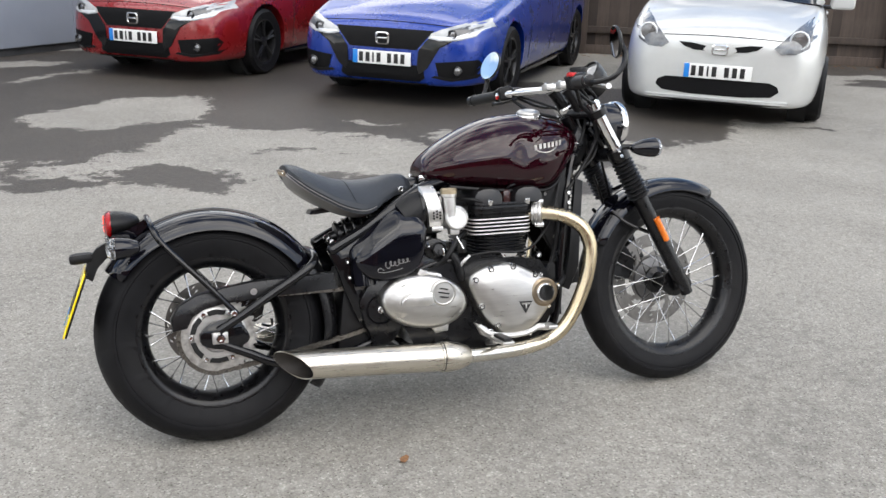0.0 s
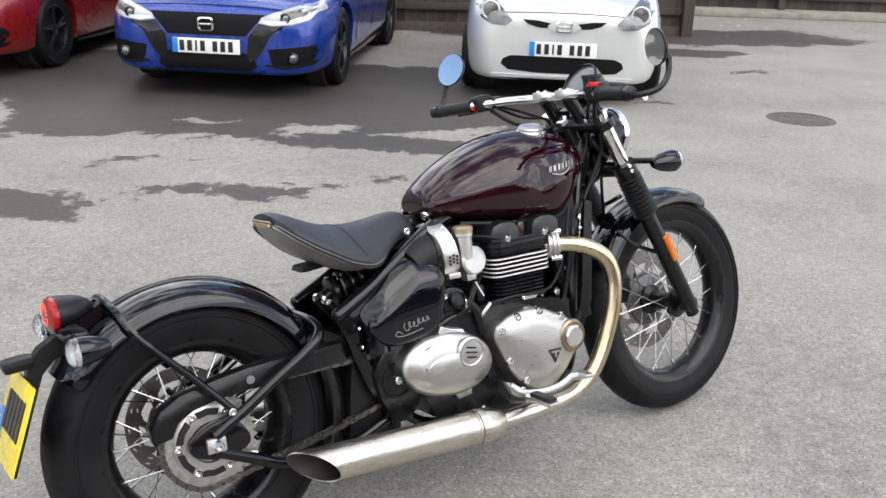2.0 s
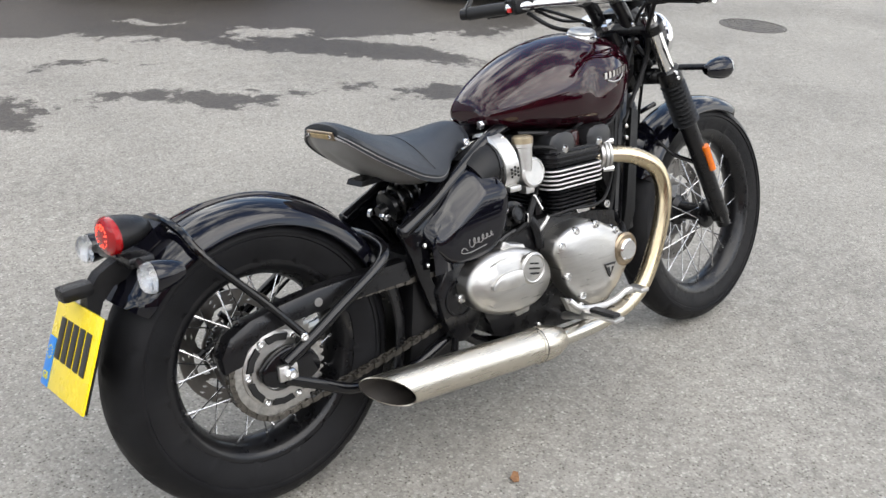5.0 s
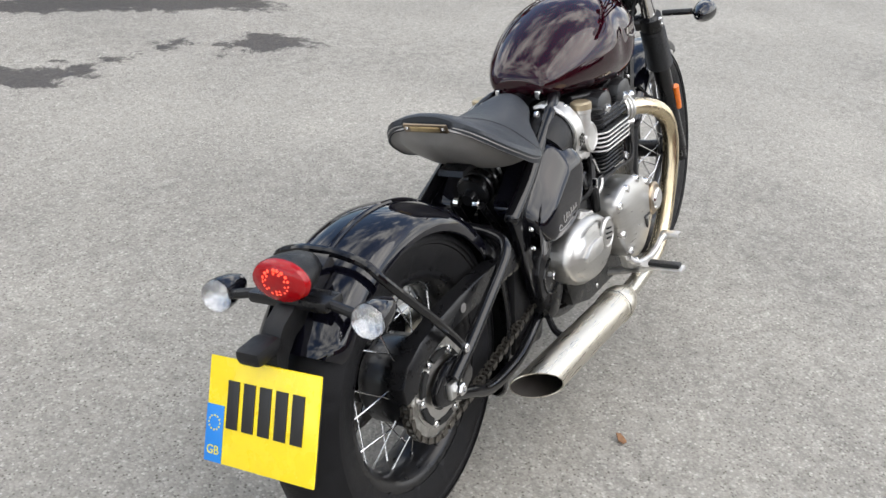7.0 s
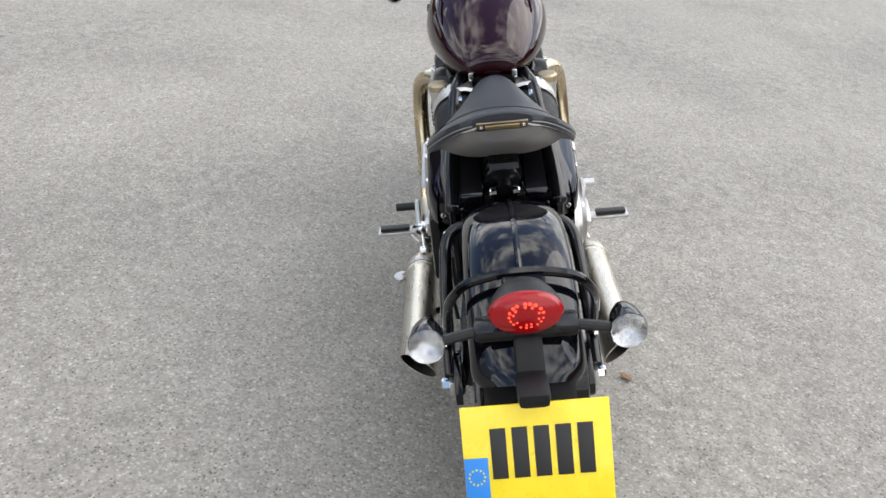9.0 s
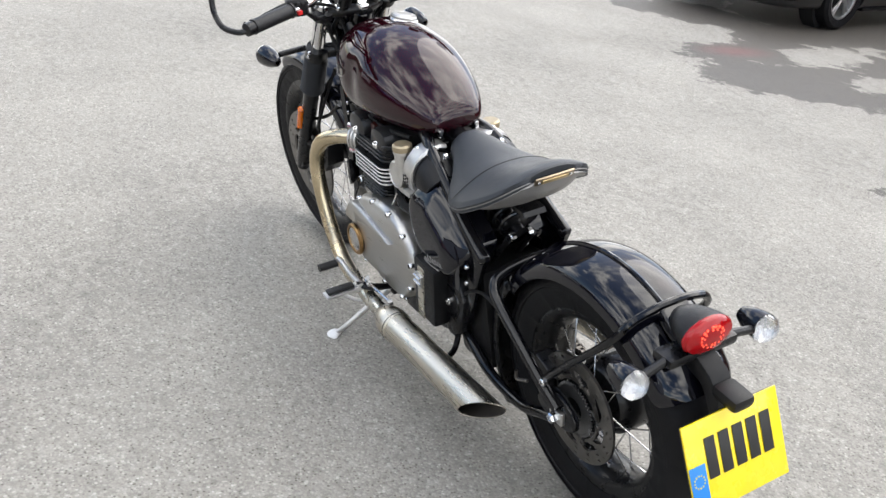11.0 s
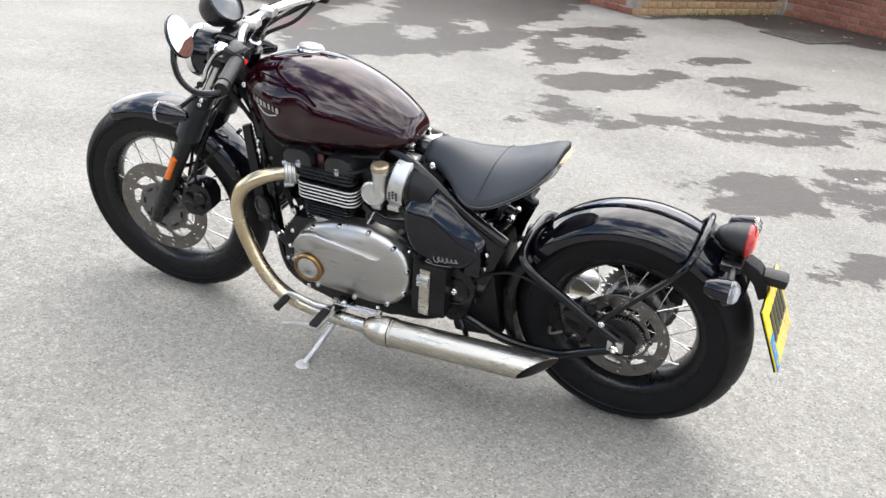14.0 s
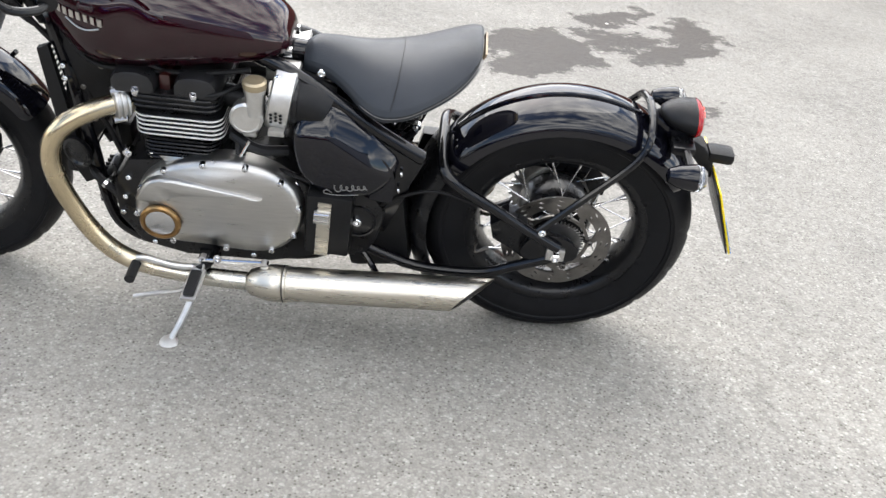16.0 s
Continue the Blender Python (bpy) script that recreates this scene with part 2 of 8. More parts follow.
def loft(bm, rings, cap=True, closed=True):
    """Skin a list of rings of equal length."""
    V = [[bm.verts.new(tuple(p)) for p in r] for r in rings]
    n = len(V[0])
    for a, b in zip(V, V[1:]):
        for i in range(n if closed else n - 1):
            j = (i + 1) % n
            bm.faces.new((a[i], a[j], b[j], b[i]))
    if cap and closed:
        bm.faces.new(V[0])
        bm.faces.new(V[-1][::-1])
    return V


def tube(pts, r, n=10, smooth=5, bm=None, cap=True):
    """A round bar along a smooth line; r is one radius or a function of 0..1."""
    bm = bm or bmesh.new()
    line = [Vector(p) for p in (catmull(pts, smooth) if smooth > 1 and len(pts) > 2 else pts)]
    rings, side = [], None
    for i, p in enumerate(line):
        d = (line[min(i + 1, len(line) - 1)] - line[max(i - 1, 0)]).normalized()
        if side is None:
            side = d.cross(Vector((0, 0, 1)))
            if side.length < 1e-3:
                side = d.cross(Vector((0, 1, 0)))
        side = (side - d * side.dot(d)).normalized()
        up = d.cross(side)
        rad = r(i / (len(line) - 1)) if callable(r) else r
        rings.append([p + (side * math.cos(a) + up * math.sin(a)) * rad for a in (2 * math.pi * k / n for k in range(n))])
    loft(bm, rings, cap)
    return bm


def lathe(profile, centre=(0, 0, 0), axis=(0, 1, 0), n=32, bm=None, cap=True):
    """Turn a profile of (radius, distance along the axis) round an axis."""
    bm = bm or bmesh.new()
    ax = Vector(axis).normalized()
    u = ax.cross(Vector((0, 0, 1)))
    if u.length < 1e-3:
        u = ax.cross(Vector((1, 0, 0)))
    u.normalize()
    v = ax.cross(u)
    c = Vector(centre)
    rings = [[c + ax * d + (u * math.cos(a) + v * math.sin(a)) * max(r, 1e-4) for a in (2 * math.pi * k / n for k in range(n))] for r, d in profile]
    loft(bm, rings, cap)
    return bm


def ring_lathe(profile, centre, axis, n=64):
    """Turn a closed profile round an axis (tyres, rims, discs)."""
    bm = bmesh.new()
    ax = Vector(axis).normalized()
    u = ax.cross(Vector((0, 0, 1))).normalized()
    v = ax.cross(u)
    c = Vector(centre)
    V = [[bm.verts.new(c + ax * d + (u * math.cos(a) + v * math.sin(a)) * r) for r, d in profile] for a in (2 * math.pi * k / n for k in range(n))]
    m = len(profile)
    for i in range(n):
        for j in range(m):
            a, b = V[i], V[(i + 1) % n]
            bm.faces.new((a[j], a[(j + 1) % m], b[(j + 1) % m], b[j]))
    return bm


def box(c, s, bevel=0.003, rot=(0, 0, 0), bm=None, seg=2):
    """A bevelled block: centre, full size, turn in degrees."""
    own = bmesh.new()
    bmesh.ops.create_cube(own, size=1, matrix=Matrix.Diagonal((*s, 1)))
    if bevel:
        bmesh.ops.bevel(own, geom=own.edges[:], offset=bevel, segments=seg, affect="EDGES", profile=0.6)
    own.transform(pose(*c, *rot))
    if bm is None:
        return own
    join(bm, own)
    return bm


def join(bm, other):
    """Add a second bmesh to the first."""
    me = bpy.data.meshes.new("joined")
    other.to_mesh(me)
    other.free()
    bm.from_mesh(me)
    bpy.data.meshes.remove(me)
    return bm


def slab(outline, y0, y1, bevel=0.004, smooth=0, dome=0.0, seg=2):
    """A plate with an outline in x, z between y0 and y1; the y1 face is bevelled and may be domed."""
    pts = [(float(p[0]), float(p[1])) for p in (catmull(list(outline) + [outline[0]], smooth)[:-1] if smooth else outline)]
    cx, cz = sum(p[0] for p in pts) / len(pts), sum(p[1] for p in pts) / len(pts)
    sgn = 1 if y1 > y0 else -1
    bm = bmesh.new()
    steps = [(1.0, y0), (1.0, y1 - sgn * bevel)]
    for k in range(1, seg + 1):
        a = math.pi / 2 * k / seg
        steps.append((("in", bevel * (1 - math.cos(a))), y1 - sgn * bevel * (1 - math.sin(a))))
    if dome:
        for k in (0.2, 0.45, 0.7, 0.9):
            steps.append((1 - k, y1 + sgn * dome * (1 - (1 - k) ** 2)))
    rings = []
    for f, y in steps:
        if isinstance(f, tuple):
            d = f[1]
            ring = []
            for x, z in pts:
                l = math.hypot(x - cx, z - cz)
                q = max(0.0, 1 - d / max(l, 1e-4))
                ring.append((cx + (x - cx) * q, y, cz + (z - cz) * q))
        else:
            ring = [(cx + (x - cx) * f, y, cz + (z - cz) * f) for x, z in pts]
        rings.append(ring)
    loft(bm, rings)
    return bm


def bolt(bm, c, axis, r=0.007, h=0.006):
    """A socket-head bolt added to a bmesh."""
    return lathe([(r, 0), (r, h * 0.8), (r * 0.8, h), (r * 0.5, h), (r * 0.45, h * 0.5), (0.0005, h * 0.5)], c, axis, 10, bm)


def thing(name, label, category, group="", kind="", at=None):
    """An Empty that carries the parts of one thing."""
    ob = new(name)
    ob.empty_display_size = 0.1
    if at is not None:
        ob.matrix_world = at
    return tagged(ob, label, category, group, kind)


# ---- the ground: one sheet with damp stains ----
def value_noise(x, y, seed):
    """Smooth noise in 0..1 on arrays."""
    rng = np.random.RandomState(seed)
    tab = rng.rand(256, 256)
    xi, yi = np.floor(x).astype(int), np.floor(y).astype(int)
    fx, fy = x - xi, y - yi
    fx, fy = fx * fx * (3 - 2 * fx), fy * fy * (3 - 2 * fy)
    a, b = tab[xi % 256, yi % 256], tab[(xi + 1) % 256, yi % 256]
    c, d = tab[xi % 256, (yi + 1) % 256], tab[(xi + 1) % 256, (yi + 1) % 256]
    return (a * (1 - fx) + b * fx) * (1 - fy) + (c * (1 - fx) + d * fx) * fy


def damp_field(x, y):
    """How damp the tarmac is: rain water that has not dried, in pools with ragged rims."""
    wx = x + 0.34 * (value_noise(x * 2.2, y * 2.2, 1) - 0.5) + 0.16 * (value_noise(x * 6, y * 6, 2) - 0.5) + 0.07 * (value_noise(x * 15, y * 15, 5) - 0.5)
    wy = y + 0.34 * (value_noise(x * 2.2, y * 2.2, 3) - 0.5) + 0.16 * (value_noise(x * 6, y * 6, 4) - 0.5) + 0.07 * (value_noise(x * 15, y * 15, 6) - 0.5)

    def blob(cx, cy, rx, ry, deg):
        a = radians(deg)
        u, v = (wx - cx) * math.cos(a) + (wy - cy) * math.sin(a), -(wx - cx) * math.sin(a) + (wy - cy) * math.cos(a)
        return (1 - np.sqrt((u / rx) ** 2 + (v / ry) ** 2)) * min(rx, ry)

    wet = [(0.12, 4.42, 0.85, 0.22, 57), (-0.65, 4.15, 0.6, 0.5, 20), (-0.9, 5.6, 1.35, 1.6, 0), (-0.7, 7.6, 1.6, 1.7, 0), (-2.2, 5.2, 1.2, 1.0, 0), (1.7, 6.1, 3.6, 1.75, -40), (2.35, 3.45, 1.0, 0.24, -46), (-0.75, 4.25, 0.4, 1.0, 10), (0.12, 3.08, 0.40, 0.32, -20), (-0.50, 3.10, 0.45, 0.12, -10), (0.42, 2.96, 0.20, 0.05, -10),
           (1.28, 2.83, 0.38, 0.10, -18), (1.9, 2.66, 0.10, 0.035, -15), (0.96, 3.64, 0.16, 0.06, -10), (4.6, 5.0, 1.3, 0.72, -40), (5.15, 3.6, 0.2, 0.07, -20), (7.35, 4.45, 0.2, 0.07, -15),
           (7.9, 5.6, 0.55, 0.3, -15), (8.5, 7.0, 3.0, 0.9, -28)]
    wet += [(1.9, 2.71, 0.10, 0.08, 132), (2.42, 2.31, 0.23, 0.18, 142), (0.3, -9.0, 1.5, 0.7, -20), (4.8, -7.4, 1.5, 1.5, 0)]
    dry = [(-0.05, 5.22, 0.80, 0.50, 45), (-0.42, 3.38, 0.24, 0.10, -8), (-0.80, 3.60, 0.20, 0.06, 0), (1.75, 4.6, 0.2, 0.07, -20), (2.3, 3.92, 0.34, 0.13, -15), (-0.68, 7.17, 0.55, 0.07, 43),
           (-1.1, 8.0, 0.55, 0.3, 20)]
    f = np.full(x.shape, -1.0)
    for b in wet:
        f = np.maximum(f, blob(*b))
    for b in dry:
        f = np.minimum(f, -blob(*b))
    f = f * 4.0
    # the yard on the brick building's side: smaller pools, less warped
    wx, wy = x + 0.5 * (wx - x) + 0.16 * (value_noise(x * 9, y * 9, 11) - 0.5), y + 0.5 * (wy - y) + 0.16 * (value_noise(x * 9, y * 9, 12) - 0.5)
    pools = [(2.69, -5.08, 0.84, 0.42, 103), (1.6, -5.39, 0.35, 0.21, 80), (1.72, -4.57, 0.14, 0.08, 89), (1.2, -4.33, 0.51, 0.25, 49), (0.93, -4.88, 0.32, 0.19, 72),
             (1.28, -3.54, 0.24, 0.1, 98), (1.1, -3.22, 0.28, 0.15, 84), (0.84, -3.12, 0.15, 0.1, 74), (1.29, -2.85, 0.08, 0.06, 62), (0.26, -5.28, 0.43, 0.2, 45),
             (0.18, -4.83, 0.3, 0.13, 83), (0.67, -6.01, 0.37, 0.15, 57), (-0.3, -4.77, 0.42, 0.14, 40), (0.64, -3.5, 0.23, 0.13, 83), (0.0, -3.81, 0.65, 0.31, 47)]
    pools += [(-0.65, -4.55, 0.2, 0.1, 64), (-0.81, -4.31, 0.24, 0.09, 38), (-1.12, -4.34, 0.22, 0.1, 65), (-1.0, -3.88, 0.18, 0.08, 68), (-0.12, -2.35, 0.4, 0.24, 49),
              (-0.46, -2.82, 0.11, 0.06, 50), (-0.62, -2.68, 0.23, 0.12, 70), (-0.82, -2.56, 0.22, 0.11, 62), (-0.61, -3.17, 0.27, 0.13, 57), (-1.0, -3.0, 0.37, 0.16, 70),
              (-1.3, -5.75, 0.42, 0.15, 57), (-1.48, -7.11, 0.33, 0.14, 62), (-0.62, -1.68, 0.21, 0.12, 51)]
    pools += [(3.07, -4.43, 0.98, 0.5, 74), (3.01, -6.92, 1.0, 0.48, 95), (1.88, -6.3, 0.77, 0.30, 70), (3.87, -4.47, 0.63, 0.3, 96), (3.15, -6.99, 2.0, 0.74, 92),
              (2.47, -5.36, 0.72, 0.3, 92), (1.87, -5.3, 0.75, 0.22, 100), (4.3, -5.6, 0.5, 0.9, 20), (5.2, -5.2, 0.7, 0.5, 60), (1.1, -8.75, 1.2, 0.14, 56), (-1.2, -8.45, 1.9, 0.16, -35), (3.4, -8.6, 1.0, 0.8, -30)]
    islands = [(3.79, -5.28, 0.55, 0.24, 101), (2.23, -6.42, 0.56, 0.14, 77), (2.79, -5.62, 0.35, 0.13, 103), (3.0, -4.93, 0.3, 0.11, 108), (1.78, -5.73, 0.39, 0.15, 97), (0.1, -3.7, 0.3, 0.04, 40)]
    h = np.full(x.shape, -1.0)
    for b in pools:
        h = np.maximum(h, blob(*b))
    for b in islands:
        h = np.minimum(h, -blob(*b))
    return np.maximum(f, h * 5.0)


def ground_mesh():
    fine = list(np.arange(-9.6, 9.61, 0.055))
    outer = [11, 13, 16, 20, 30, 60, 150, 500, 2500]
    line = [-v for v in outer[::-1]] + fine + outer
    n = len(line)
    X, Y = np.meshgrid(np.array(line) + 0.6, np.array(line) - 0.4, indexing="ij")
    f = damp_field(X, Y)
    verts = np.stack([X, Y, np.zeros_like(X)], -1).reshape(-1, 3)
    i = np.arange(n - 1)
    a = (i[:, None] * n + i[None, :]).ravel()
    faces = np.stack([a, a + n, a + n + 1, a + 1], -1)
    me = bpy.data.meshes.new("ground")
    me.from_pydata(verts.tolist(), [], faces.tolist())
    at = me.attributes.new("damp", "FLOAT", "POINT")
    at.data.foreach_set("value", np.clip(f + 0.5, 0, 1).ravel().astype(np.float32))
    red = me.attributes.new("rust", "FLOAT", "POINT")
    red.data.foreach_set("value", np.clip(1.3 - np.sqrt(((X - 3.91) / 0.16) ** 2 + ((Y + 4.42) / 0.34) ** 2), 0, 1).ravel().astype(np.float32))
    return me


def tarmac():
    m = bpy.data.materials.new("worn_tarmac")
    m.use_nodes = True
    t = m.node_tree
    p = t.nodes["Principled BSDF"]
    L = t.links.new
    co = t.nodes.new("ShaderNodeTexCoord")

    def noise_tex(scale, detail=4, rough=0.6):
        n = t.nodes.new("ShaderNodeTexNoise")
        n.inputs["Scale"].default_value, n.inputs["Detail"].default_value, n.inputs["Roughness"].default_value = scale, detail, rough
        L(co.outputs["Object"], n.inputs["Vector"])
        return n.outputs["Fac"]

    def remap(src, a, b, c, d):
        r = t.nodes.new("ShaderNodeMapRange")
        for k, v in zip(("From Min", "From Max", "To Min", "To Max"), (a, b, c, d)):
            r.inputs[k].default_value = v
        L(src, r.inputs["Value"])
        return r.outputs["Result"]

    def mix(kind, fac, A, B):
        x = t.nodes.new("ShaderNodeMix")
        x.data_type, x.blend_type = "RGBA", kind
        for k, v in (("Factor", fac), ("A", A), ("B", B)):
            if isinstance(v, (int, float)):
                x.inputs[k].default_value = v
            elif isinstance(v, tuple):
                x.inputs[k].default_value = (*v, 1)
            else:
                L(v, x.inputs[k])
        return x.outputs["Result"]

    vor = t.nodes.new("ShaderNodeTexVoronoi")
    vor.inputs["Scale"].default_value = 150
    L(co.outputs["Object"], vor.inputs["Vector"])
    stone = t.nodes.new("ShaderNodeValToRGB")
    e = stone.color_ramp.elements
    e[0].position, e[0].color = 0.0, (0.205, 0.193, 0.171, 1)
    e[1].position, e[1].color = 1.0, (0.40, 0.382, 0.342, 1)
    for pos, c in ((0.2, (0.249, 0.236, 0.210, 1)), (0.75, (0.284, 0.269, 0.239, 1)), (0.93, (0.325, 0.309, 0.274, 1))):
        k = e.new(pos)
        k.color = c
    sep = t.nodes.new("ShaderNodeSeparateColor")
    L(vor.outputs["Color"], sep.inputs["Color"])
    L(sep.outputs["Red"], stone.inputs["Fac"])
    col = mix("MULTIPLY", 1.0, stone.outputs["Color"], remap(vor.outputs["Distance"], 0.25, 0.75, 1.03, 0.86))
    col = mix("MULTIPLY", 1.0, col, remap(noise_tex(1.1, 5), 0.3, 0.7, 0.84, 1.14))
    col = mix("MULTIPLY", 1.0, col, remap(noise_tex(34, 3), 0.3, 0.7, 0.88, 1.11))
    col = mix("MULTIPLY", remap(noise_tex(0.8, 4), 0.4, 0.6, 0.0, 1.0), col, remap(noise_tex(16, 5, 0.7), 0.4, 0.68, 1.05, 0.74))
    col = mix("MIX", remap(noise_tex(5.5, 6, 0.7), 0.66, 0.8, 0.0, 0.3), col, (0.16, 0.105, 0.085))
    pit = t.nodes.new("ShaderNodeTexVoronoi")
    pit.inputs["Scale"].default_value = 80
    L(co.outputs["Object"], pit.inputs["Vector"])
    pits = remap(pit.outputs["Distance"], 0.14, 0.28, 1.0, 0.0)
    pits_here = mix("MULTIPLY", 1.0, pits, remap(noise_tex(7, 4, 0.7), 0.32, 0.52, 0.25, 1.0))
    col = mix("MULTIPLY", pits_here, col, (0.40, 0.38, 0.36))
    chip = t.nodes.new("ShaderNodeTexVoronoi")
    chip.inputs["Scale"].default_value = 95
    L(co.outputs["Object"], chip.inputs["Vector"])
    chip_col = t.nodes.new("ShaderNodeSeparateColor")
    L(chip.outputs["Color"], chip_col.inputs["Color"])
    chips = mix("MULTIPLY", 1.0, remap(chip.outputs["Distance"], 0.16, 0.30, 1.0, 0.0), remap(chip_col.outputs["Green"], 0.87, 0.91, 0.0, 0.6))
    col = mix("MIX", chips, col, (0.52, 0.50, 0.46))
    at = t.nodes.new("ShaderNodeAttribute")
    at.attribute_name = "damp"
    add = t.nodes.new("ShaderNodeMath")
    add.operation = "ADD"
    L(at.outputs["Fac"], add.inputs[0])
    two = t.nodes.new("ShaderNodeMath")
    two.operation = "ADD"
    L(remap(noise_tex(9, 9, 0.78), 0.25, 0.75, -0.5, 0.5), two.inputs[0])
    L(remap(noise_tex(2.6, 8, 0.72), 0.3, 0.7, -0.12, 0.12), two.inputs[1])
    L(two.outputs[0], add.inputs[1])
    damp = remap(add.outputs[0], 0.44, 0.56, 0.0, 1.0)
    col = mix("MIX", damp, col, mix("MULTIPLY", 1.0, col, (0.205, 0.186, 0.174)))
    rust = t.nodes.new("ShaderNodeAttribute")
    rust.attribute_name = "rust"
    col = mix("MIX", remap(rust.outputs["Fac"], 0.0, 1.0, 0.0, 0.55), col, (0.13, 0.03, 0.03))
    L(col, p.inputs["Base Color"])
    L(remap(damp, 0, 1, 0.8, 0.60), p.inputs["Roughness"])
    b1 = t.nodes.new("ShaderNodeBump")
    b1.inputs["Strength"].default_value, b1.inputs["Distance"].default_value = 0.35, 0.003
    L(remap(vor.outputs["Distance"], 0, 0.7, 1, 0), b1.inputs["Height"])
    b2 = t.nodes.new("ShaderNodeBump")
    b2.inputs["Strength"].default_value, b2.inputs["Distance"].default_value = 0.35, 0.01
    L(noise_tex(24, 3), b2.inputs["Height"])
    L(b1.outputs["Normal"], b2.inputs["Normal"])
    L(b2.outputs["Normal"], p.inputs["Normal"])
    return m


M_TARMAC = tarmac()
ground = new("ground", ground_mesh())
ground.data.materials.append(M_TARMAC)
tagged(ground, "worn grey tarmac yard with dark damp patches", "ground", kind="structure")


# ---- the motorcycle: x forward from the rear axle, y left, z up, then leant on its side stand ----
bike = thing("motorcycle", "parked bobber motorcycle with maroon tank, leaning on its side stand", "motorcycle",
             at=pose(0, 0.011, -0.002, -12, 0, 0))
REAR, FRONT = Vector((0, 0, 0.322)), Vector((1.497, 0, 0.33))
RAKE = math.atan(0.54)
AXIS = Vector((-math.sin(RAKE), 0, math.cos(RAKE)))
STEER = Matrix.Translation((1.44, 0, 0.33)) @ Matrix.Rotation(radians(3.5), 4, AXIS) @ Matrix.Translation((-1.44, 0, -0.33))
SIDES = ((-1, "right"), (1, "left"))


def steered(bm):
    bm.transform(STEER)
    return bm


def tyre_profile(R, w, rim_r):
    """Outer and inner run of a tyre's section as (radius, sideways)."""
    pts = []
    for k in range(-8, 9):
        a = k / 8 * 1.28
        pts.append((R - w * 0.42 * (1 - math.cos(a)) * 1.05, w * 0.5 * math.sin(a) / math.sin(1.28) * (1.0 if abs(k) < 8 else 1.0)))
    side = [(R - (R - rim_r) * f, w * (0.5 - 0.02 * f - 0.10 * f * f)) for f in (0.42, 0.52, 0.54, 0.6, 0.75, 0.9, 1.0)]
    side[1] = (side[1][0], side[1][1] + 0.0015)
    side[2] = (side[2][0], side[2][1] - 0.0015)
    return pts + side + [(rim_r - 0.002, w * 0.3), (rim_r - 0.002, -w * 0.3)] + [(r, -y) for r, y in side[::-1]]


def groove_tyre(bm, c, w, n):
    """Sink slanted sipes into the tread of a turned tyre."""
    c = Vector(c)
    for v in bm.verts:
        d = v.co - c
        f = abs(d.y) / (w * 0.5)
        a = math.atan2(d.z, d.x) / (2 * math.pi) * n
        if 0.12 < f < 0.86 and math.hypot(d.x, d.z) > w and round(a + (9 if d.y > 0 else 0) + f * 9) % 18 < 2:
            flat = Vector((d.x, 0, d.z)).normalized()
            v.co -= flat * 0.0035
    return bm


def drilled_disc(c, r0, r1, thick, y, n=192, slots=8):
    """A brake disc with real holes and slots."""
    bm = bmesh.new()
    rad = [r0 + f * (r1 - r0) for f in (0, 0.12, 0.22, 0.34, 0.46, 0.58, 0.67, 0.80, 0.89, 1)]
    V = {}
    for s in (0, 1):
        for i in range(n):
            a = 2 * math.pi * i / n
            for j, r in enumerate(rad):
                tw = 0.75 * (1 - (r - r0) / (r1 - r0))
                V[s, i, j] = bm.verts.new((c[0] + r * math.cos(a + tw), y + (s - 0.5) * thick, c[2] + r * math.sin(a + tw)))
    per = n // slots

    def open_cell(i, j):
        i %= n
        if j < 0 or j >= len(rad) - 1:
            return True
        if j in (1, 3):
            return 7 <= i % per <= per - 2
        if j == 2:
            return i % per >= 5
        if j == 5:
            return i % 12 in (0, 1)
        if j == 7:
            return i % 12 in (6, 7)
        return False
    for i in range(n):
        k = (i + 1) % n
        for j in range(len(rad) - 1):
            if open_cell(i, j):
                continue
            for s in (0, 1):
                bm.faces.new((V[s, i, j], V[s, k, j], V[s, k, j + 1], V[s, i, j + 1]))
            if open_cell(i - 1, j):
                bm.faces.new((V[0, i, j], V[1, i, j], V[1, i, j + 1], V[0, i, j + 1]))
            if open_cell(i + 1, j):
                bm.faces.new((V[0, k, j], V[1, k, j], V[1, k, j + 1], V[0, k, j + 1]))
            if open_cell(i, j - 1):
                bm.faces.new((V[0, i, j], V[1, i, j], V[1, k, j], V[0, k, j]))
            if open_cell(i, j + 1):
                bm.faces.new((V[0, i, j + 1], V[1, i, j + 1], V[1, k, j + 1], V[0, k, j + 1]))
    return bm


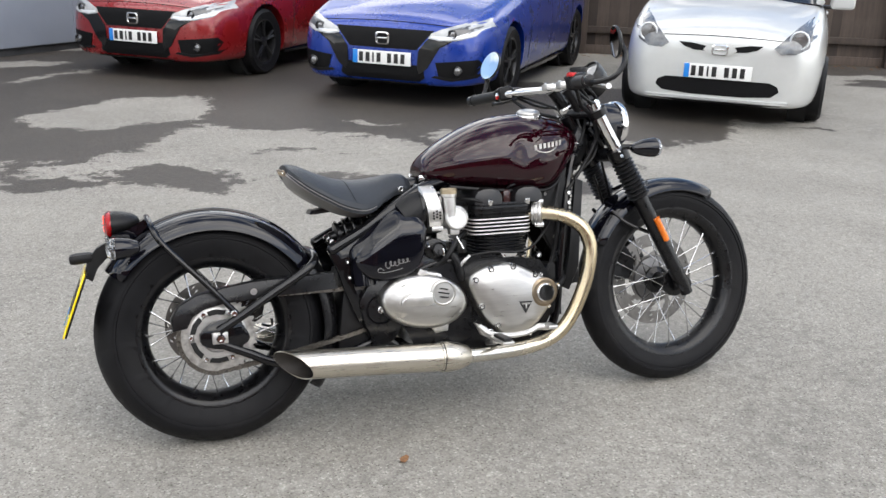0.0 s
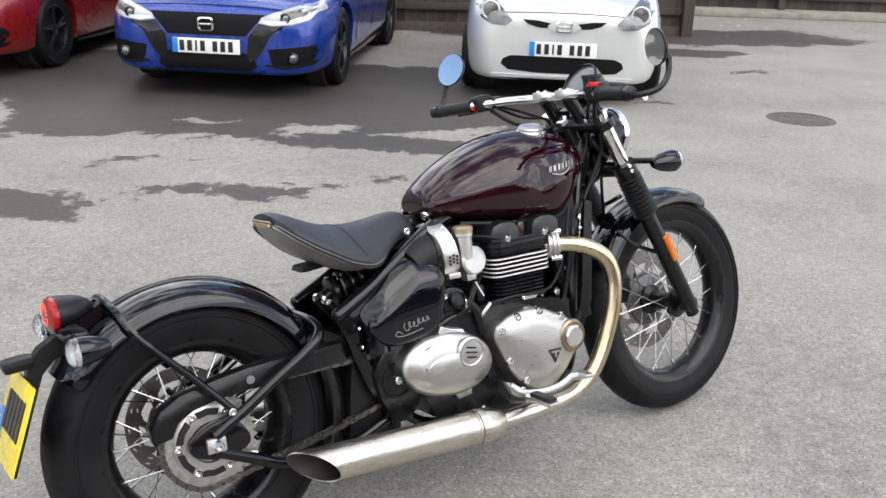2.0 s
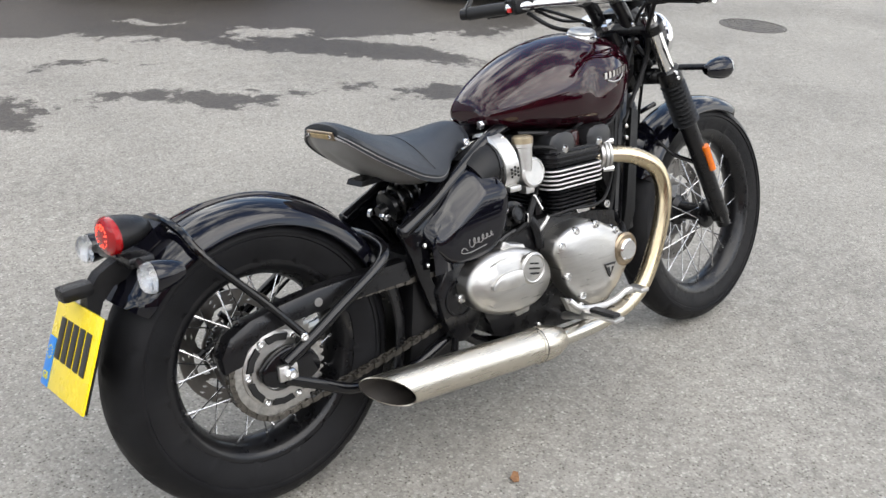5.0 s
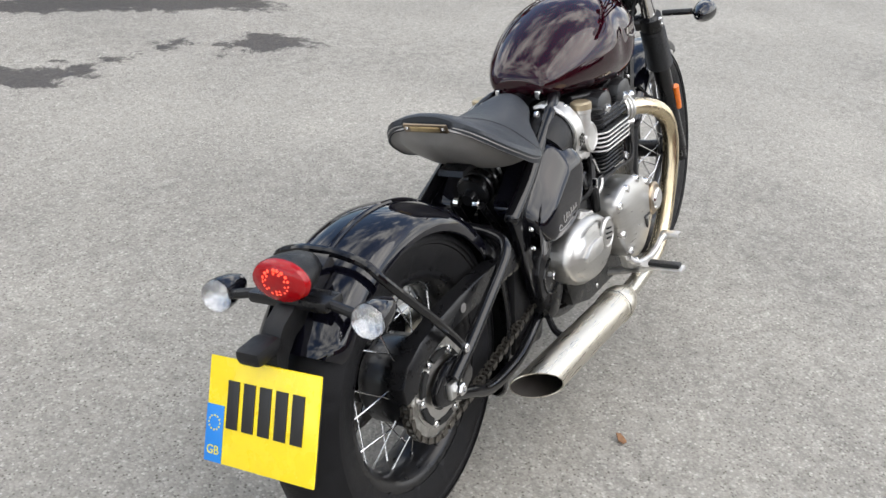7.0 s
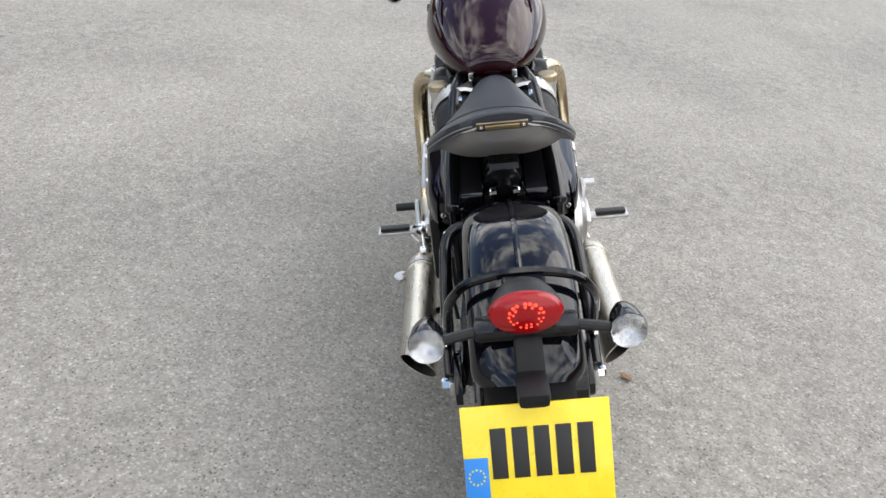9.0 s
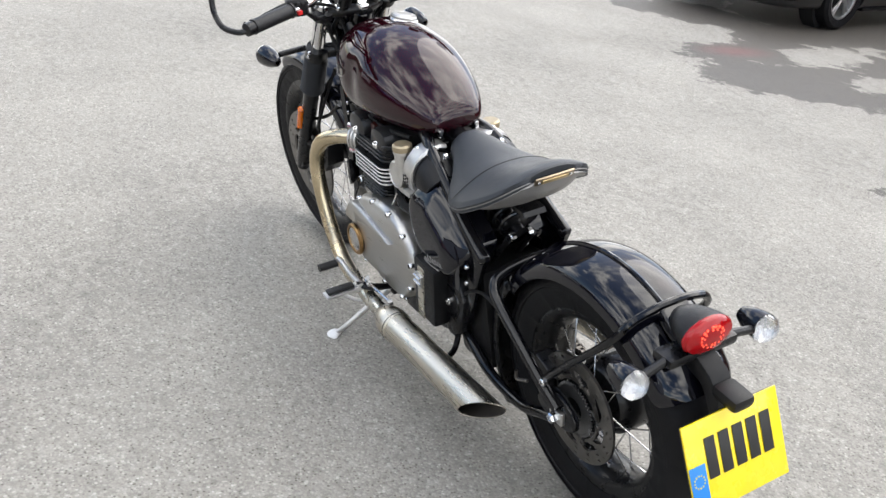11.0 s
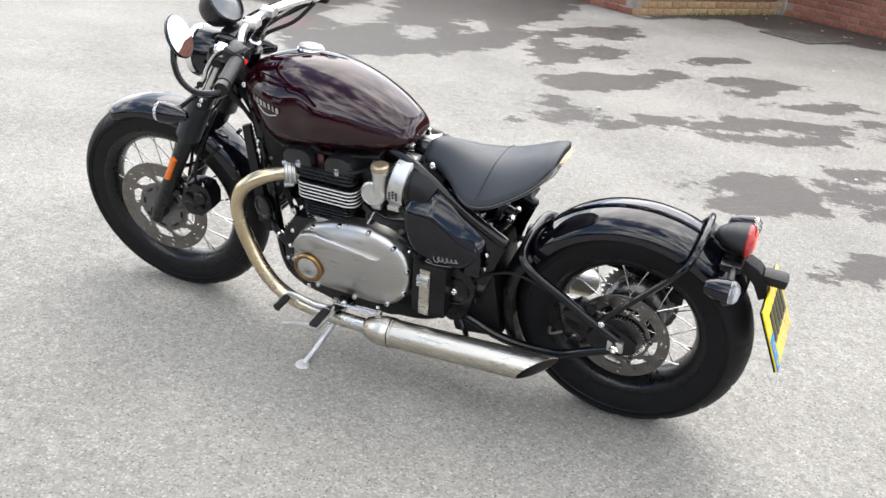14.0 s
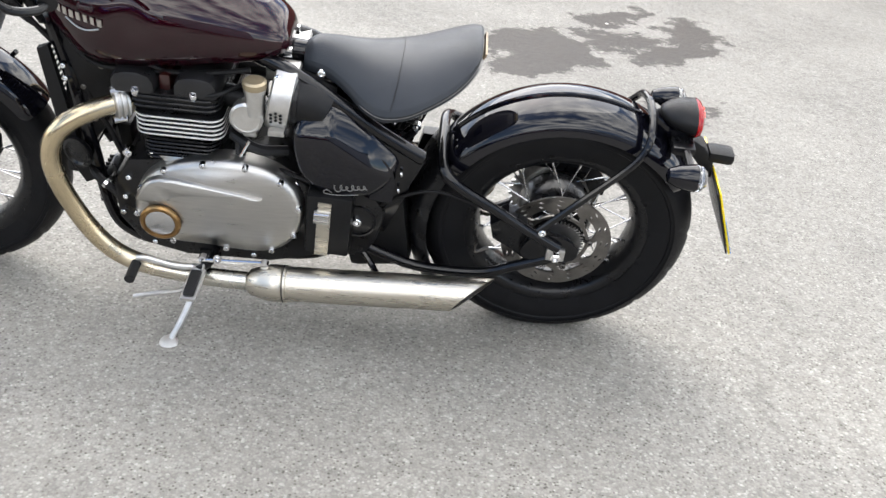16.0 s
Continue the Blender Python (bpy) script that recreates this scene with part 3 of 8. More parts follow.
def wheel(name, c, R, w, rim_r, hub_r, hub_w, turn, spokes=32):
    """A wire wheel: the rim carries tyre, hub and each spoke."""
    rw = w * 0.34
    prof = [(rim_r + 0.004, rw + 0.004), (rim_r + 0.006, rw - 0.002), (rim_r - 0.010, rw - 0.008), (rim_r - 0.022, rw * 0.5), (rim_r - 0.026, 0),
            (rim_r - 0.022, -rw * 0.5), (rim_r - 0.010, -rw + 0.008), (rim_r + 0.006, -rw + 0.002), (rim_r + 0.004, -rw - 0.004), (rim_r - 0.006, -rw - 0.004),
            (rim_r - 0.018, -rw + 0.004), (rim_r - 0.030, -rw * 0.5), (rim_r - 0.034, 0), (rim_r - 0.030, rw * 0.5), (rim_r - 0.018, rw - 0.004), (rim_r - 0.006, rw + 0.004)]
    ob = part(name, turn(ring_lathe(prof, c, (0, 1, 0), 72)), M_SATIN, bike, "wire-spoked wheel with a gloss black rim")
    part("tyre", turn(groove_tyre(ring_lathe(tyre_profile(R, w, rim_r + 0.004), c, (0, 1, 0), 270), c, w, 270)), M_RUBBER, ob, "black rubber tyre", sharp=50)
    hub = lathe([(0.012, -hub_w * 0.5), (0.03, -hub_w * 0.5), (hub_r, -hub_w * 0.46), (hub_r, -hub_w * 0.38), (hub_r * 0.62, -hub_w * 0.3), (hub_r * 0.58, 0),
                 (hub_r * 0.62, hub_w * 0.3), (hub_r, hub_w * 0.38), (hub_r, hub_w * 0.46), (0.03, hub_w * 0.5), (0.012, hub_w * 0.5)], c, (0, 1, 0), 36)
    part("hub", turn(hub), M_SATIN, ob, "black hub")
    for k in range(spokes):
        s = 1 if k % 2 else -1
        a = 2 * math.pi * k / spokes
        lean = (0.62 if (k // 2) % 2 else -0.62)
        p0 = Vector(c) + Vector((math.cos(a + lean) * hub_r * 0.92, s * hub_w * 0.42, math.sin(a + lean) * hub_r * 0.92))
        p1 = Vector(c) + Vector((math.cos(a) * (rim_r - 0.028), s * rw * 0.32, math.sin(a) * (rim_r - 0.028)))
        bm = tube([p0, p1], 0.0017, 6, 1)
        d = (p0 - p1).normalized()
        tube([p1, p1 + d * 0.018], 0.003, 6, 1, bm)
        part("spoke", turn(bm), M_SPOKE, ob)
    return ob


def same(bm):
    return bm


rear_wheel = wheel("rear_wheel", REAR, 0.323, 0.152, 0.212, 0.062, 0.15, same)
front_wheel = wheel("front_wheel", FRONT, 0.331, 0.108, 0.245, 0.045, 0.12, steered)

# discs, sprocket
part("brake_disc", drilled_disc(REAR, 0.069, 0.128, 0.006, 0.088), M_STEEL, rear_wheel, "drilled steel rear brake disc", sharp=20)
part("brake_disc", steered(drilled_disc(FRONT, 0.076, 0.155, 0.006, 0.072)), M_STEEL, front_wheel, "drilled steel front brake disc", sharp=20)
part("disc_carrier", steered(lathe([(0.02, 0.05), (0.076, 0.064), (0.081, 0.070), (0.079, 0.077), (0.060, 0.079), (0.045, 0.074), (0.02, 0.080)], FRONT, (0, 1, 0), 40)), M_CARRIER, front_wheel, "dark grey alloy disc carrier")
for k in range(8):
    a = 2 * math.pi * k / 8 + 0.2
    arc = [(FRONT[0] + r * math.cos(a + d), FRONT[2] + r * math.sin(a + d)) for r, d in ((0.072, -0.16), (0.072, 0.16), (0.064, 0.16), (0.064, -0.16))]
    part("carrier_slot", steered(slab(arc, 0.077, 0.0805, 0.001)), M_DARK, front_wheel)
    part("disc_bolt", steered(bolt(bmesh.new(), (FRONT[0] + 0.070 * math.cos(a + 0.39), 0.078, FRONT[2] + 0.070 * math.sin(a + 0.39)), (0, 1, 0), 0.006, 0.005)), M_STEEL, front_wheel)
part("disc_carrier", lathe([(0.02, 0.07), (0.050, 0.08), (0.053, 0.085), (0.036, 0.09), (0.02, 0.095)], REAR, (0, 1, 0), 32), M_SATIN, rear_wheel)
for k in range(5):
    a = 2 * math.pi * k / 5 + 0.2
    part("disc_arm", tube([(REAR[0] + 0.045 * math.cos(a), 0.083, REAR[2] + 0.045 * math.sin(a)), (REAR[0] + 0.066 * math.cos(a + 0.25), 0.086, REAR[2] + 0.066 * math.sin(a + 0.25)), (REAR[0] + 0.084 * math.cos(a + 0.4), 0.088, REAR[2] + 0.084 * math.sin(a + 0.4))], 0.007, 8), M_SATIN, rear_wheel)
    part("disc_bolt", bolt(bmesh.new(), (REAR[0] + 0.078 * math.cos(a + 0.36), 0.091, REAR[2] + 0.078 * math.sin(a + 0.36)), (0, 1, 0), 0.007, 0.005), M_STEEL, rear_wheel)


def toothed(c, y, r, teeth, thick):
    bm = bmesh.new()
    out = []
    for k in range(teeth * 4):
        a = 2 * math.pi * k / (teeth * 4)
        rr = r + (0.006 if k % 4 in (1, 2) else -0.002)
        out.append((c[0] + rr * math.cos(a), c[2] + rr * math.sin(a)))
    inn = [(c[0] + (r - 0.03) * math.cos(2 * math.pi * k / (teeth * 4)), c[2] + (r - 0.03) * math.sin(2 * math.pi * k / (teeth * 4))) for k in range(teeth * 4)]
    n = len(out)
    rings = [[(x, y - thick / 2, z) for x, z in inn], [(x, y - thick / 2, z) for x, z in out], [(x, y + thick / 2, z) for x, z in out], [(x, y + thick / 2, z) for x, z in inn]]
    V = [[bm.verts.new(p) for p in r2] for r2 in rings]
    for a, b in ((0, 1), (1, 2), (2, 3), (3, 0)):
        for i in range(n):
            j = (i + 1) % n
            bm.faces.new((V[a][i], V[a][j], V[b][j], V[b][i]))
    return bm


part("sensor_ring", toothed(REAR, 0.0955, 0.058, 44, 0.003), M_CARRIER, rear_wheel, "toothed steel sensor ring", sharp=25)
part("cush_drum", lathe([(0.05, 0.035), (0.074, 0.03), (0.088, 0.01), (0.090, -0.05), (0.086, -0.068), (0.05, -0.07)], REAR, (0, 1, 0), 36), M_SATIN, rear_wheel, "black cush drive drum")
part("sprocket", toothed(REAR, -0.098, 0.104, 38, 0.007), M_SPROCKET, rear_wheel, "worn steel sprocket", sharp=25)
carrier = lathe([(0.02, -0.07), (0.078, -0.075), (0.08, -0.09), (0.08, -0.104), (0.066, -0.108), (0.064, -0.112), (0.045, -0.112), (0.043, -0.104), (0.02, -0.104)], REAR, (0, 1, 0), 40)
part("sprocket_carrier", carrier, M_CAST, rear_wheel, "brushed alloy sprocket carrier")
for k in range(6):
    a = 2 * math.pi * (k + 0.5) / 6
    arc = [(REAR[0] + r * math.cos(a + d), REAR[2] + r * math.sin(a + d)) for r, d in ((0.0755, -0.36), (0.0755, 0), (0.0755, 0.36), (0.0615, 0.34), (0.0615, 0), (0.0615, -0.34))]
    part("slot", slab(arc, -0.108, -0.1135, 0.001), M_DARK, rear_wheel)
    part("bolt", bolt(bmesh.new(), (REAR[0] + 0.072 * math.cos(a + 0.52), -0.107, REAR[2] + 0.072 * math.sin(a + 0.52)), (0, -1, 0), 0.007, 0.008), M_CHROME, rear_wheel)


# chain: one run of links over the sprockets
def chain_mesh():
    bm = bmesh.new()
    c2 = Vector((0.56, 0, 0.375))
    pts = []
    for k in range(0, 13):
        a = radians(97 + 166 * k / 12)
        pts.append((0.105 * math.cos(a), 0.322 + 0.105 * math.sin(a)))
    for k in range(1, 30):
        f = k / 30
        pts.append((-0.0128 + (0.575 + 0.0128) * f, 0.218 + (0.335 - 0.218) * f - 0.012 * math.sin(math.pi * f)))
    for k in range(0, 5):
        a = radians(-60 + 145 * k / 4)
        pts.append((c2.x + 0.042 * math.cos(a), c2.z + 0.042 * math.sin(a)))
    for k in range(1, 30):
        f = k / 30
        pts.append((c2.x + (-0.0128 - c2.x) * f, 0.417 + (0.426 - 0.417) * f))
    run = [0.0]
    P = pts + [pts[0]]
    for a, b in zip(P, P[1:]):
        run.append(run[-1] + math.dist(a, b))
    n = int(run[-1] / 0.0135)
    for k in range(n):
        s = run[-1] * k / n
        i = max(j for j in range(len(run) - 1) if run[j] <= s)
        f = (s - run[i]) / max(run[i + 1] - run[i], 1e-6)
        x, z = P[i][0] + (P[i + 1][0] - P[i][0]) * f, P[i][1] + (P[i + 1][1] - P[i][1]) * f
        ang = math.degrees(math.atan2(P[i + 1][1] - P[i][1], P[i + 1][0] - P[i][0]))
        wide = 0.0095 if k % 2 else 0.006
        for s2 in (-1, 1):
            box((x, -0.098 + s2 * wide, z), (0.0175, 0.002, 0.0115), 0.0, (0, -ang, 0), bm)
        box((x, -0.098, z), (0.007, 0.013, 0.007), 0.0, (0, -ang, 0), bm)
    return bm


part("chain", chain_mesh(), M_CHAIN, bike, "oily drive chain")

# ---- mudguards ----
def mudguard(c, R, half, drop, a0, a1, n, thick=0.003, flare=0.0):
    """An arched guard: round section swept about the axle between two angles (degrees from forward)."""
    bm = bmesh.new()
    rings = []
    for k in range(n + 1):
        a = radians(a0 + (a1 - a0) * k / n)
        end = min(k, n - k) / n
        shrink = 1.0 if end > 0.04 else 0.86 + 0.14 * math.sqrt(end / 0.04)
        ring = []
        for side in (1, -1):
            m = 18
            for j in range(m + 1):
                b = (-1 + 2 * j / m) * (math.pi / 2)
                if side < 0:
                    b = -b
                y = half * shrink * math.copysign(abs(math.sin(b)) ** 0.85, b)
                r = R - drop * (1 - max(math.cos(b), 0) ** 0.8) - (0 if side > 0 else thick)
                ring.append(Vector((c[0] + r * math.cos(a), y * (1 if side > 0 else 0.965), c[2] + r * math.sin(a))))
        rings.append(ring)
    loft(bm, rings)
    return bm


rear_guard = part("rear_mudguard", mudguard(REAR, 0.3425, 0.094, 0.05, 30, 145, 60), M_GLOSS, bike, "gloss black rear mudguard")
ridge = [(REAR[0] + 0.343 * math.cos(radians(a)), 0, REAR[2] + 0.343 * math.sin(radians(a))) for a in range(34, 142, 4)]
part("ridge", tube(ridge, 0.0055, 8, 2), M_GLOSS, rear_guard)
part("front_mudguard", steered(mudguard(FRONT, 0.349, 0.066, 0.042, 61, 152, 50)), M_GLOSS, bike, "gloss black front mudguard")
for s, _ in SIDES:
    part("mudguard_stay", steered(tube([(1.35, s * 0.09, 0.64), (1.375, s * 0.066, 0.655), (1.40, s * 0.05, 0.668)], 0.007, 8)), M_FRAME, bike)
    part("mudguard_stay", steered(tube([(1.26, s * 0.055, 0.585), (1.31, s * 0.07, 0.54), (1.40, s * 0.088, 0.50)], 0.006, 8)), M_FRAME, bike)

# ---- swing cage, guard loop ----
cage = []
for x, y, z in ((0.0, 0.139, 0.342), (0.075, 0.14, 0.384), (0.15, 0.139, 0.430), (0.222, 0.136, 0.470), (0.256, 0.132, 0.492), (0.276, 0.118, 0.507), (0.284, 0.092, 0.517), (0.286, 0.05, 0.524)):
    cage.append((x, y, z))
full = cage + [(0.286, 0, 0.526)] + [(x, -y, z) for x, y, z in cage[::-1]]
part("swing_cage", tube(full, 0.0125, 12, 5), M_FRAME, bike, "gloss black tubular swingarm cage")
loop = [(0.052, 0.137, 0.385), (-0.02, 0.135, 0.468), (-0.075, 0.130, 0.527), (-0.118, 0.124, 0.574), (-0.143, 0.112, 0.608), (-0.154, 0.088, 0.636), (-0.159, 0.04, 0.651)]
full = loop + [(-0.160, 0, 0.654)] + [(x, -y, z) for x, y, z in loop[::-1]]
part("guard_loop", tube(full, 0.0084, 10, 5), M_FRAME, bike, "thin black mudguard hoop")
for s, _ in SIDES:
    part("swingarm", tube([(0.0, s * 0.126, 0.306), (0.08, s * 0.124, 0.268), (0.17, s * 0.12, 0.228), (0.32, s * 0.112, 0.222), (0.45, s * 0.10, 0.26)], 0.013, 12), M_FRAME, bike, "black lower swingarm tube")
    part("axle_plate", slab([(-0.05, 0.335), (-0.045, 0.305), (0.0, 0.288), (0.06, 0.292), (0.085, 0.315), (0.06, 0.36), (0.02, 0.37), (-0.02, 0.36)], s * 0.118, s * 0.132, 0.004, 3), M_FRAME, bike)
    part("axle_block", box((0.003, s * 0.137, 0.322), (0.043, 0.012, 0.033), 0.004), M_ALU, bike, "bare alloy chain adjuster block")
    part("axle_nut", lathe([(0.013, 0), (0.013, 0.012), (0.01, 0.016), (0.006, 0.016), (0.006, 0.010), (0.0005, 0.010)], (0.003, s * 0.142, 0.322), (0, s, 0), 6), M_CHROME, bike, sharp=20)
    part("stay_bolt", bolt(bmesh.new(), (0.044, s * 0.142, 0.387), (0, s, 0), 0.009, 0.009), M_CHROME, bike)
guard = [(-0.118, 0.345), (-0.122, 0.378), (-0.10, 0.414), (-0.055, 0.438), (0.02, 0.454), (0.1, 0.464), (0.2, 0.469), (0.335, 0.471), (0.345, 0.425), (0.2, 0.420), (0.1, 0.416), (0.02, 0.410), (-0.035, 0.40), (-0.07, 0.38), (-0.085, 0.35)]
part("chain_guard", slab(guard, -0.078, -0.112, 0.006), M_SATIN, bike, "satin black chain guard")
part("guard_sticker", lathe([(0.0095, 0), (0.0095, 0.0012), (0.0005, 0.0013)], (0.105, -0.112, 0.437), (0, -1, 0), 20), M_SCRIPT, bike, "small round grey sticker")
part("inner_guard", mudguard(REAR, 0.356, 0.098, 0.05, -34, 33, 36), M_SATIN, bike, "black inner mudguard hugging the tyre")

# ---- tank ----
def tank_mesh():
    st = [(0.603, 0.745, 0.734, 0.036), (0.606, 0.764, 0.724, 0.058), (0.620, 0.786, 0.714, 0.076), (0.652, 0.811, 0.704, 0.096), (0.694, 0.837, 0.697, 0.115), (0.748, 0.864, 0.690, 0.132),
          (0.80, 0.884, 0.684, 0.144), (0.85, 0.898, 0.678, 0.151), (0.90, 0.906, 0.672, 0.153), (0.95, 0.909, 0.667, 0.151), (1.0, 0.906, 0.665, 0.145), (1.04, 0.900, 0.676, 0.134),
          (1.08, 0.889, 0.708, 0.114), (1.11, 0.875, 0.742, 0.094), (1.135, 0.86, 0.772, 0.07), (1.155, 0.842, 0.795, 0.044), (1.164, 0.829, 0.808, 0.02)]
    rings = []
    st = [(0.624 + (x - 0.603) * 0.9555, zt - 0.004, zb, w * 0.985) for x, zt, zb, w in st]
    for x, zt, zb, w in catmull(st, 5):
        zc = zb + 0.44 * (zt - zb)
        knee = 0.010 * math.exp(-((x - 0.93) / 0.035) ** 2)
        ring = []
        for k in range(48):
            a = 2 * math.pi * k / 48
            ca, sa = math.cos(a), math.sin(a)
            y = w * math.copysign(abs(ca) ** (0.90 if sa > 0 else 0.42), ca) * (1 - (0.10 * abs(sa) ** 2 if sa < 0 else 0))
            z = zc + (zt - zc) * sa ** 0.98 if sa > 0 else zc - (zc - zb) * abs(sa) ** 0.9
            y *= 1 - knee / max(w, 0.02) * max(0, 1 - abs(sa - 0.1) * 1.6)
            ring.append((x, y, z))
        rings.append(ring)
    bm = bmesh.new()
    loft(bm, rings)
    return bm


tank = part("fuel_tank", tank_mesh(), M_TANK, bike, "glossy dark maroon teardrop fuel tank", sharp=60)
part("filler_base", lathe([(0.040, -0.014), (0.040, 0.001), (0.037, 0.005)], (0.984, -0.046, 0.897), (-0.05, -0.22, 1), 32), M_CHROME, tank)
part("filler_cap", lathe([(0.034, 0.003), (0.035, 0.010), (0.032, 0.014), (0.022, 0.017), (0.018, 0.015), (0.0005, 0.016)], (0.984, -0.046, 0.897), (-0.05, -0.22, 1), 36), M_CAST, tank, "brushed alloy filler cap")
tank_rows = tank.data
for s, _ in SIDES:
    def on_tank(x, z, lift=0.0015):
        """The tank's flank at x, z."""
        best = min((v.co for v in tank_rows.vertices if v.co.y * s > 0), key=lambda q: (q.x - x) ** 2 + (q.z - z) ** 2)
        return Vector((x, best.y + s * lift, z))
    for k in range(7):
        x0 = (1.055 if s < 0 else 1.075) - 0.0148 * k
        w = 0.0085
        z0 = (0.812 if s < 0 else 0.803) - (1.055 - x0) * 0.12
        a, b = on_tank(x0, z0), on_tank(x0 - w, z0 - 0.0012)
        bm = bmesh.new()
        vs = []
        for lift in (0, s * 0.0025):
            vs.append([bm.verts.new((p.x, p.y + lift, p.z + dz)) for p, dz in ((a, -0.0075), (b, -0.0075), (b, 0.0075), (a, 0.0075))])
        bm.faces.new(vs[1])
        for i in range(4):
            j = (i + 1) % 4
            bm.faces.new((vs[0][i], vs[0][j], vs[1][j], vs[1][i]))
        part("tank_badge", bm, M_BADGE, tank, "silver raised badge block" if k == 0 else "")
    sw = [on_tank((1.035 if s < 0 else 1.055) - 0.07 * f, (0.799 if s < 0 else 0.79) - 0.010 * math.sin(math.pi * f) - 0.009 * f, 0.002) for f in (0, 0.2, 0.4, 0.6, 0.8, 1)]
    part("badge_swoosh", tube(sw, 0.002, 6, 2), M_BADGE, tank)
    part("tank_bracket", box((0.635, s * 0.05, 0.722), (0.03, 0.012, 0.02), 0.003), M_CHROME, tank)

# ---- seat ----
def seat_rings(drop0, drop1, inset):
    """Stations of the seat: x, half width, centre height, edge height."""
    st = [(0.206, 0.058, 0.779, 0.770), (0.214, 0.086, 0.781, 0.762), (0.235, 0.113, 0.779, 0.744), (0.27, 0.135, 0.767, 0.720), (0.32, 0.150, 0.748, 0.693), (0.37, 0.156, 0.734, 0.670),
          (0.42, 0.149, 0.727, 0.657), (0.46, 0.126, 0.727, 0.662), (0.50, 0.092, 0.732, 0.682), (0.54, 0.066, 0.738, 0.698), (0.575, 0.052, 0.737, 0.702), (0.598, 0.038, 0.722, 0.698)]
    st = [(0.37 + (x - 0.37) * 0.88 if x < 0.37 else x, w, a, b) for x, w, a, b in st]
    return catmull(st, 5)


def seat_top():
    bm = bmesh.new()
    rings = []
    for x, w, zc, ze in seat_rings(0, 0, 0):
        ring = []
        for k in range(-14, 15):
            f = k / 14
            y = w * math.sin(f * math.pi / 2)
            d = abs(math.sin(f * math.pi / 2))
            z = zc - (zc - ze) * d ** 2.4
            if d > 0.985:
                z -= 0.006
            ring.append((x, y, z))
        for k in range(14, -15, -1):
            f = k / 14
            d = abs(f)
            z = zc - (zc - ze) * d ** 2.4 - 0.022
            ring.append((x, w * 0.97 * f, z))
        rings.append(ring)
    loft(bm, rings)
    return bm


def seat_under():
    bm = bmesh.new()
    rings = []
    for x, w, zc, ze in seat_rings(0, 0, 0):
        if x > 0.49:
            continue
        ring = []
        low = 0.050 - 0.018 * (x - 0.2) / 0.3
        for k in range(-12, 13):
            f = k / 12
            z = zc - (zc - ze) * abs(f) ** 2.4 - 0.019
            ring.append((x - 0.004, w * 0.972 * f, z))
        for k in range(12, -13, -1):
            f = k / 12
            z = min(zc - (zc - ze) * abs(f) ** 2.4 - 0.02, ze - 0.004 - low * (1 - abs(f) ** 3))
            ring.append((x + 0.012 * (1 - abs(f)), w * 0.97 * f * (0.9 if abs(f) < 0.99 else 1), z))
        rings.append(ring)
    loft(bm, rings)
    return bm


seat = part("seat", seat_under(), M_PAN, bike, "floating bobber seat with a grey metal pan", sharp=50)
part("cushion", seat_top(), M_LEATHER, seat, "black leather cushion", sharp=55)
edge = [(x, w * 0.985 * math.copysign(1, s), ze - 0.012) for s in (1,) for x, w, zc, ze in seat_rings(0, 0, 0) if x < 0.47]
for s, _ in SIDES:
    part("piping", tube([(x, s * y, z) for x, y, z in edge], 0.0014, 6, 1), M_PAN, seat, "pale trim line")
st_x, st_w, st_c, st_e = min(seat_rings(0, 0, 0), key=lambda q: abs(q[0] - 0.385))
part("seam", tube([(st_x + 0.02 * f * f, st_w * math.sin(f * math.pi / 2), st_c - (st_c - st_e) * abs(math.sin(f * math.pi / 2)) ** 2.4 + 0.0004) for f in np.linspace(-0.86, 0.86, 25)], 0.0008, 6, 1), M_GRIP, seat, "stitched cross seam")
badge = part("seat_badge", box((0.2210, 0, 0.757), (0.006, 0.10, 0.020), 0.0028, (0, -24, 0)), M_SEATBADGE, seat, "bronze metal badge plate")
part("badge_panel", box((0.2180, 0, 0.7555), (0.004, 0.066, 0.010), 0.001, (0, -24, 0)), M_BRASS, badge)
for s, _ in SIDES:
    part("badge_rivet", bolt(bmesh.new(), (0.2185, s * 0.041, 0.757), (-1, 0, -0.4), 0.004, 0.003), M_CHROME, badge)
part("seat_bracket", slab([(0.40, 0.655), (0.45, 0.672), (0.55, 0.70), (0.56, 0.675), (0.46, 0.645), (0.40, 0.64)], -0.03, 0.03, 0.004), M_FRAME, bike, "black seat slider bracket")
part("seat_tongue", slab([(0.290, 0.634), (0.296, 0.645), (0.34, 0.650), (0.42, 0.660), (0.42, 0.648), (0.35, 0.638), (0.31, 0.634)], -0.03, 0.03, 0.003), M_SATIN, bike)

# ---- shock ----
s0, s1 = Vector((0.350, 0, 0.560)), Vector((0.57, 0, 0.622))
sd = (s1 - s0).normalized()
shock = part("shock_absorber", lathe([(0.014, 0), (0.016, 0.02), (0.036, 0.024), (0.037, 0.034), (0.022, 0.036), (0.021, 0.19), (0.037, 0.192), (0.037, 0.202), (0.016, 0.205), (0.014, 0.235)], s0, sd, 28), M_SATIN, bike, "black monoshock under the seat")
su = sd.cross(Vector((0, 1, 0))).normalized()
coil = []
for k in range(120):
    a = 2 * math.pi * k / 120 * 6.2
    coil.append(s0 + sd * (0.030 + 0.156 * k / 119) + (su * math.cos(a) + Vector((0, 1, 0)) * math.sin(a)) * 0.036)
part("spring", tube(coil, 0.0050, 8, 1), M_SPRING, shock, "black coil spring")
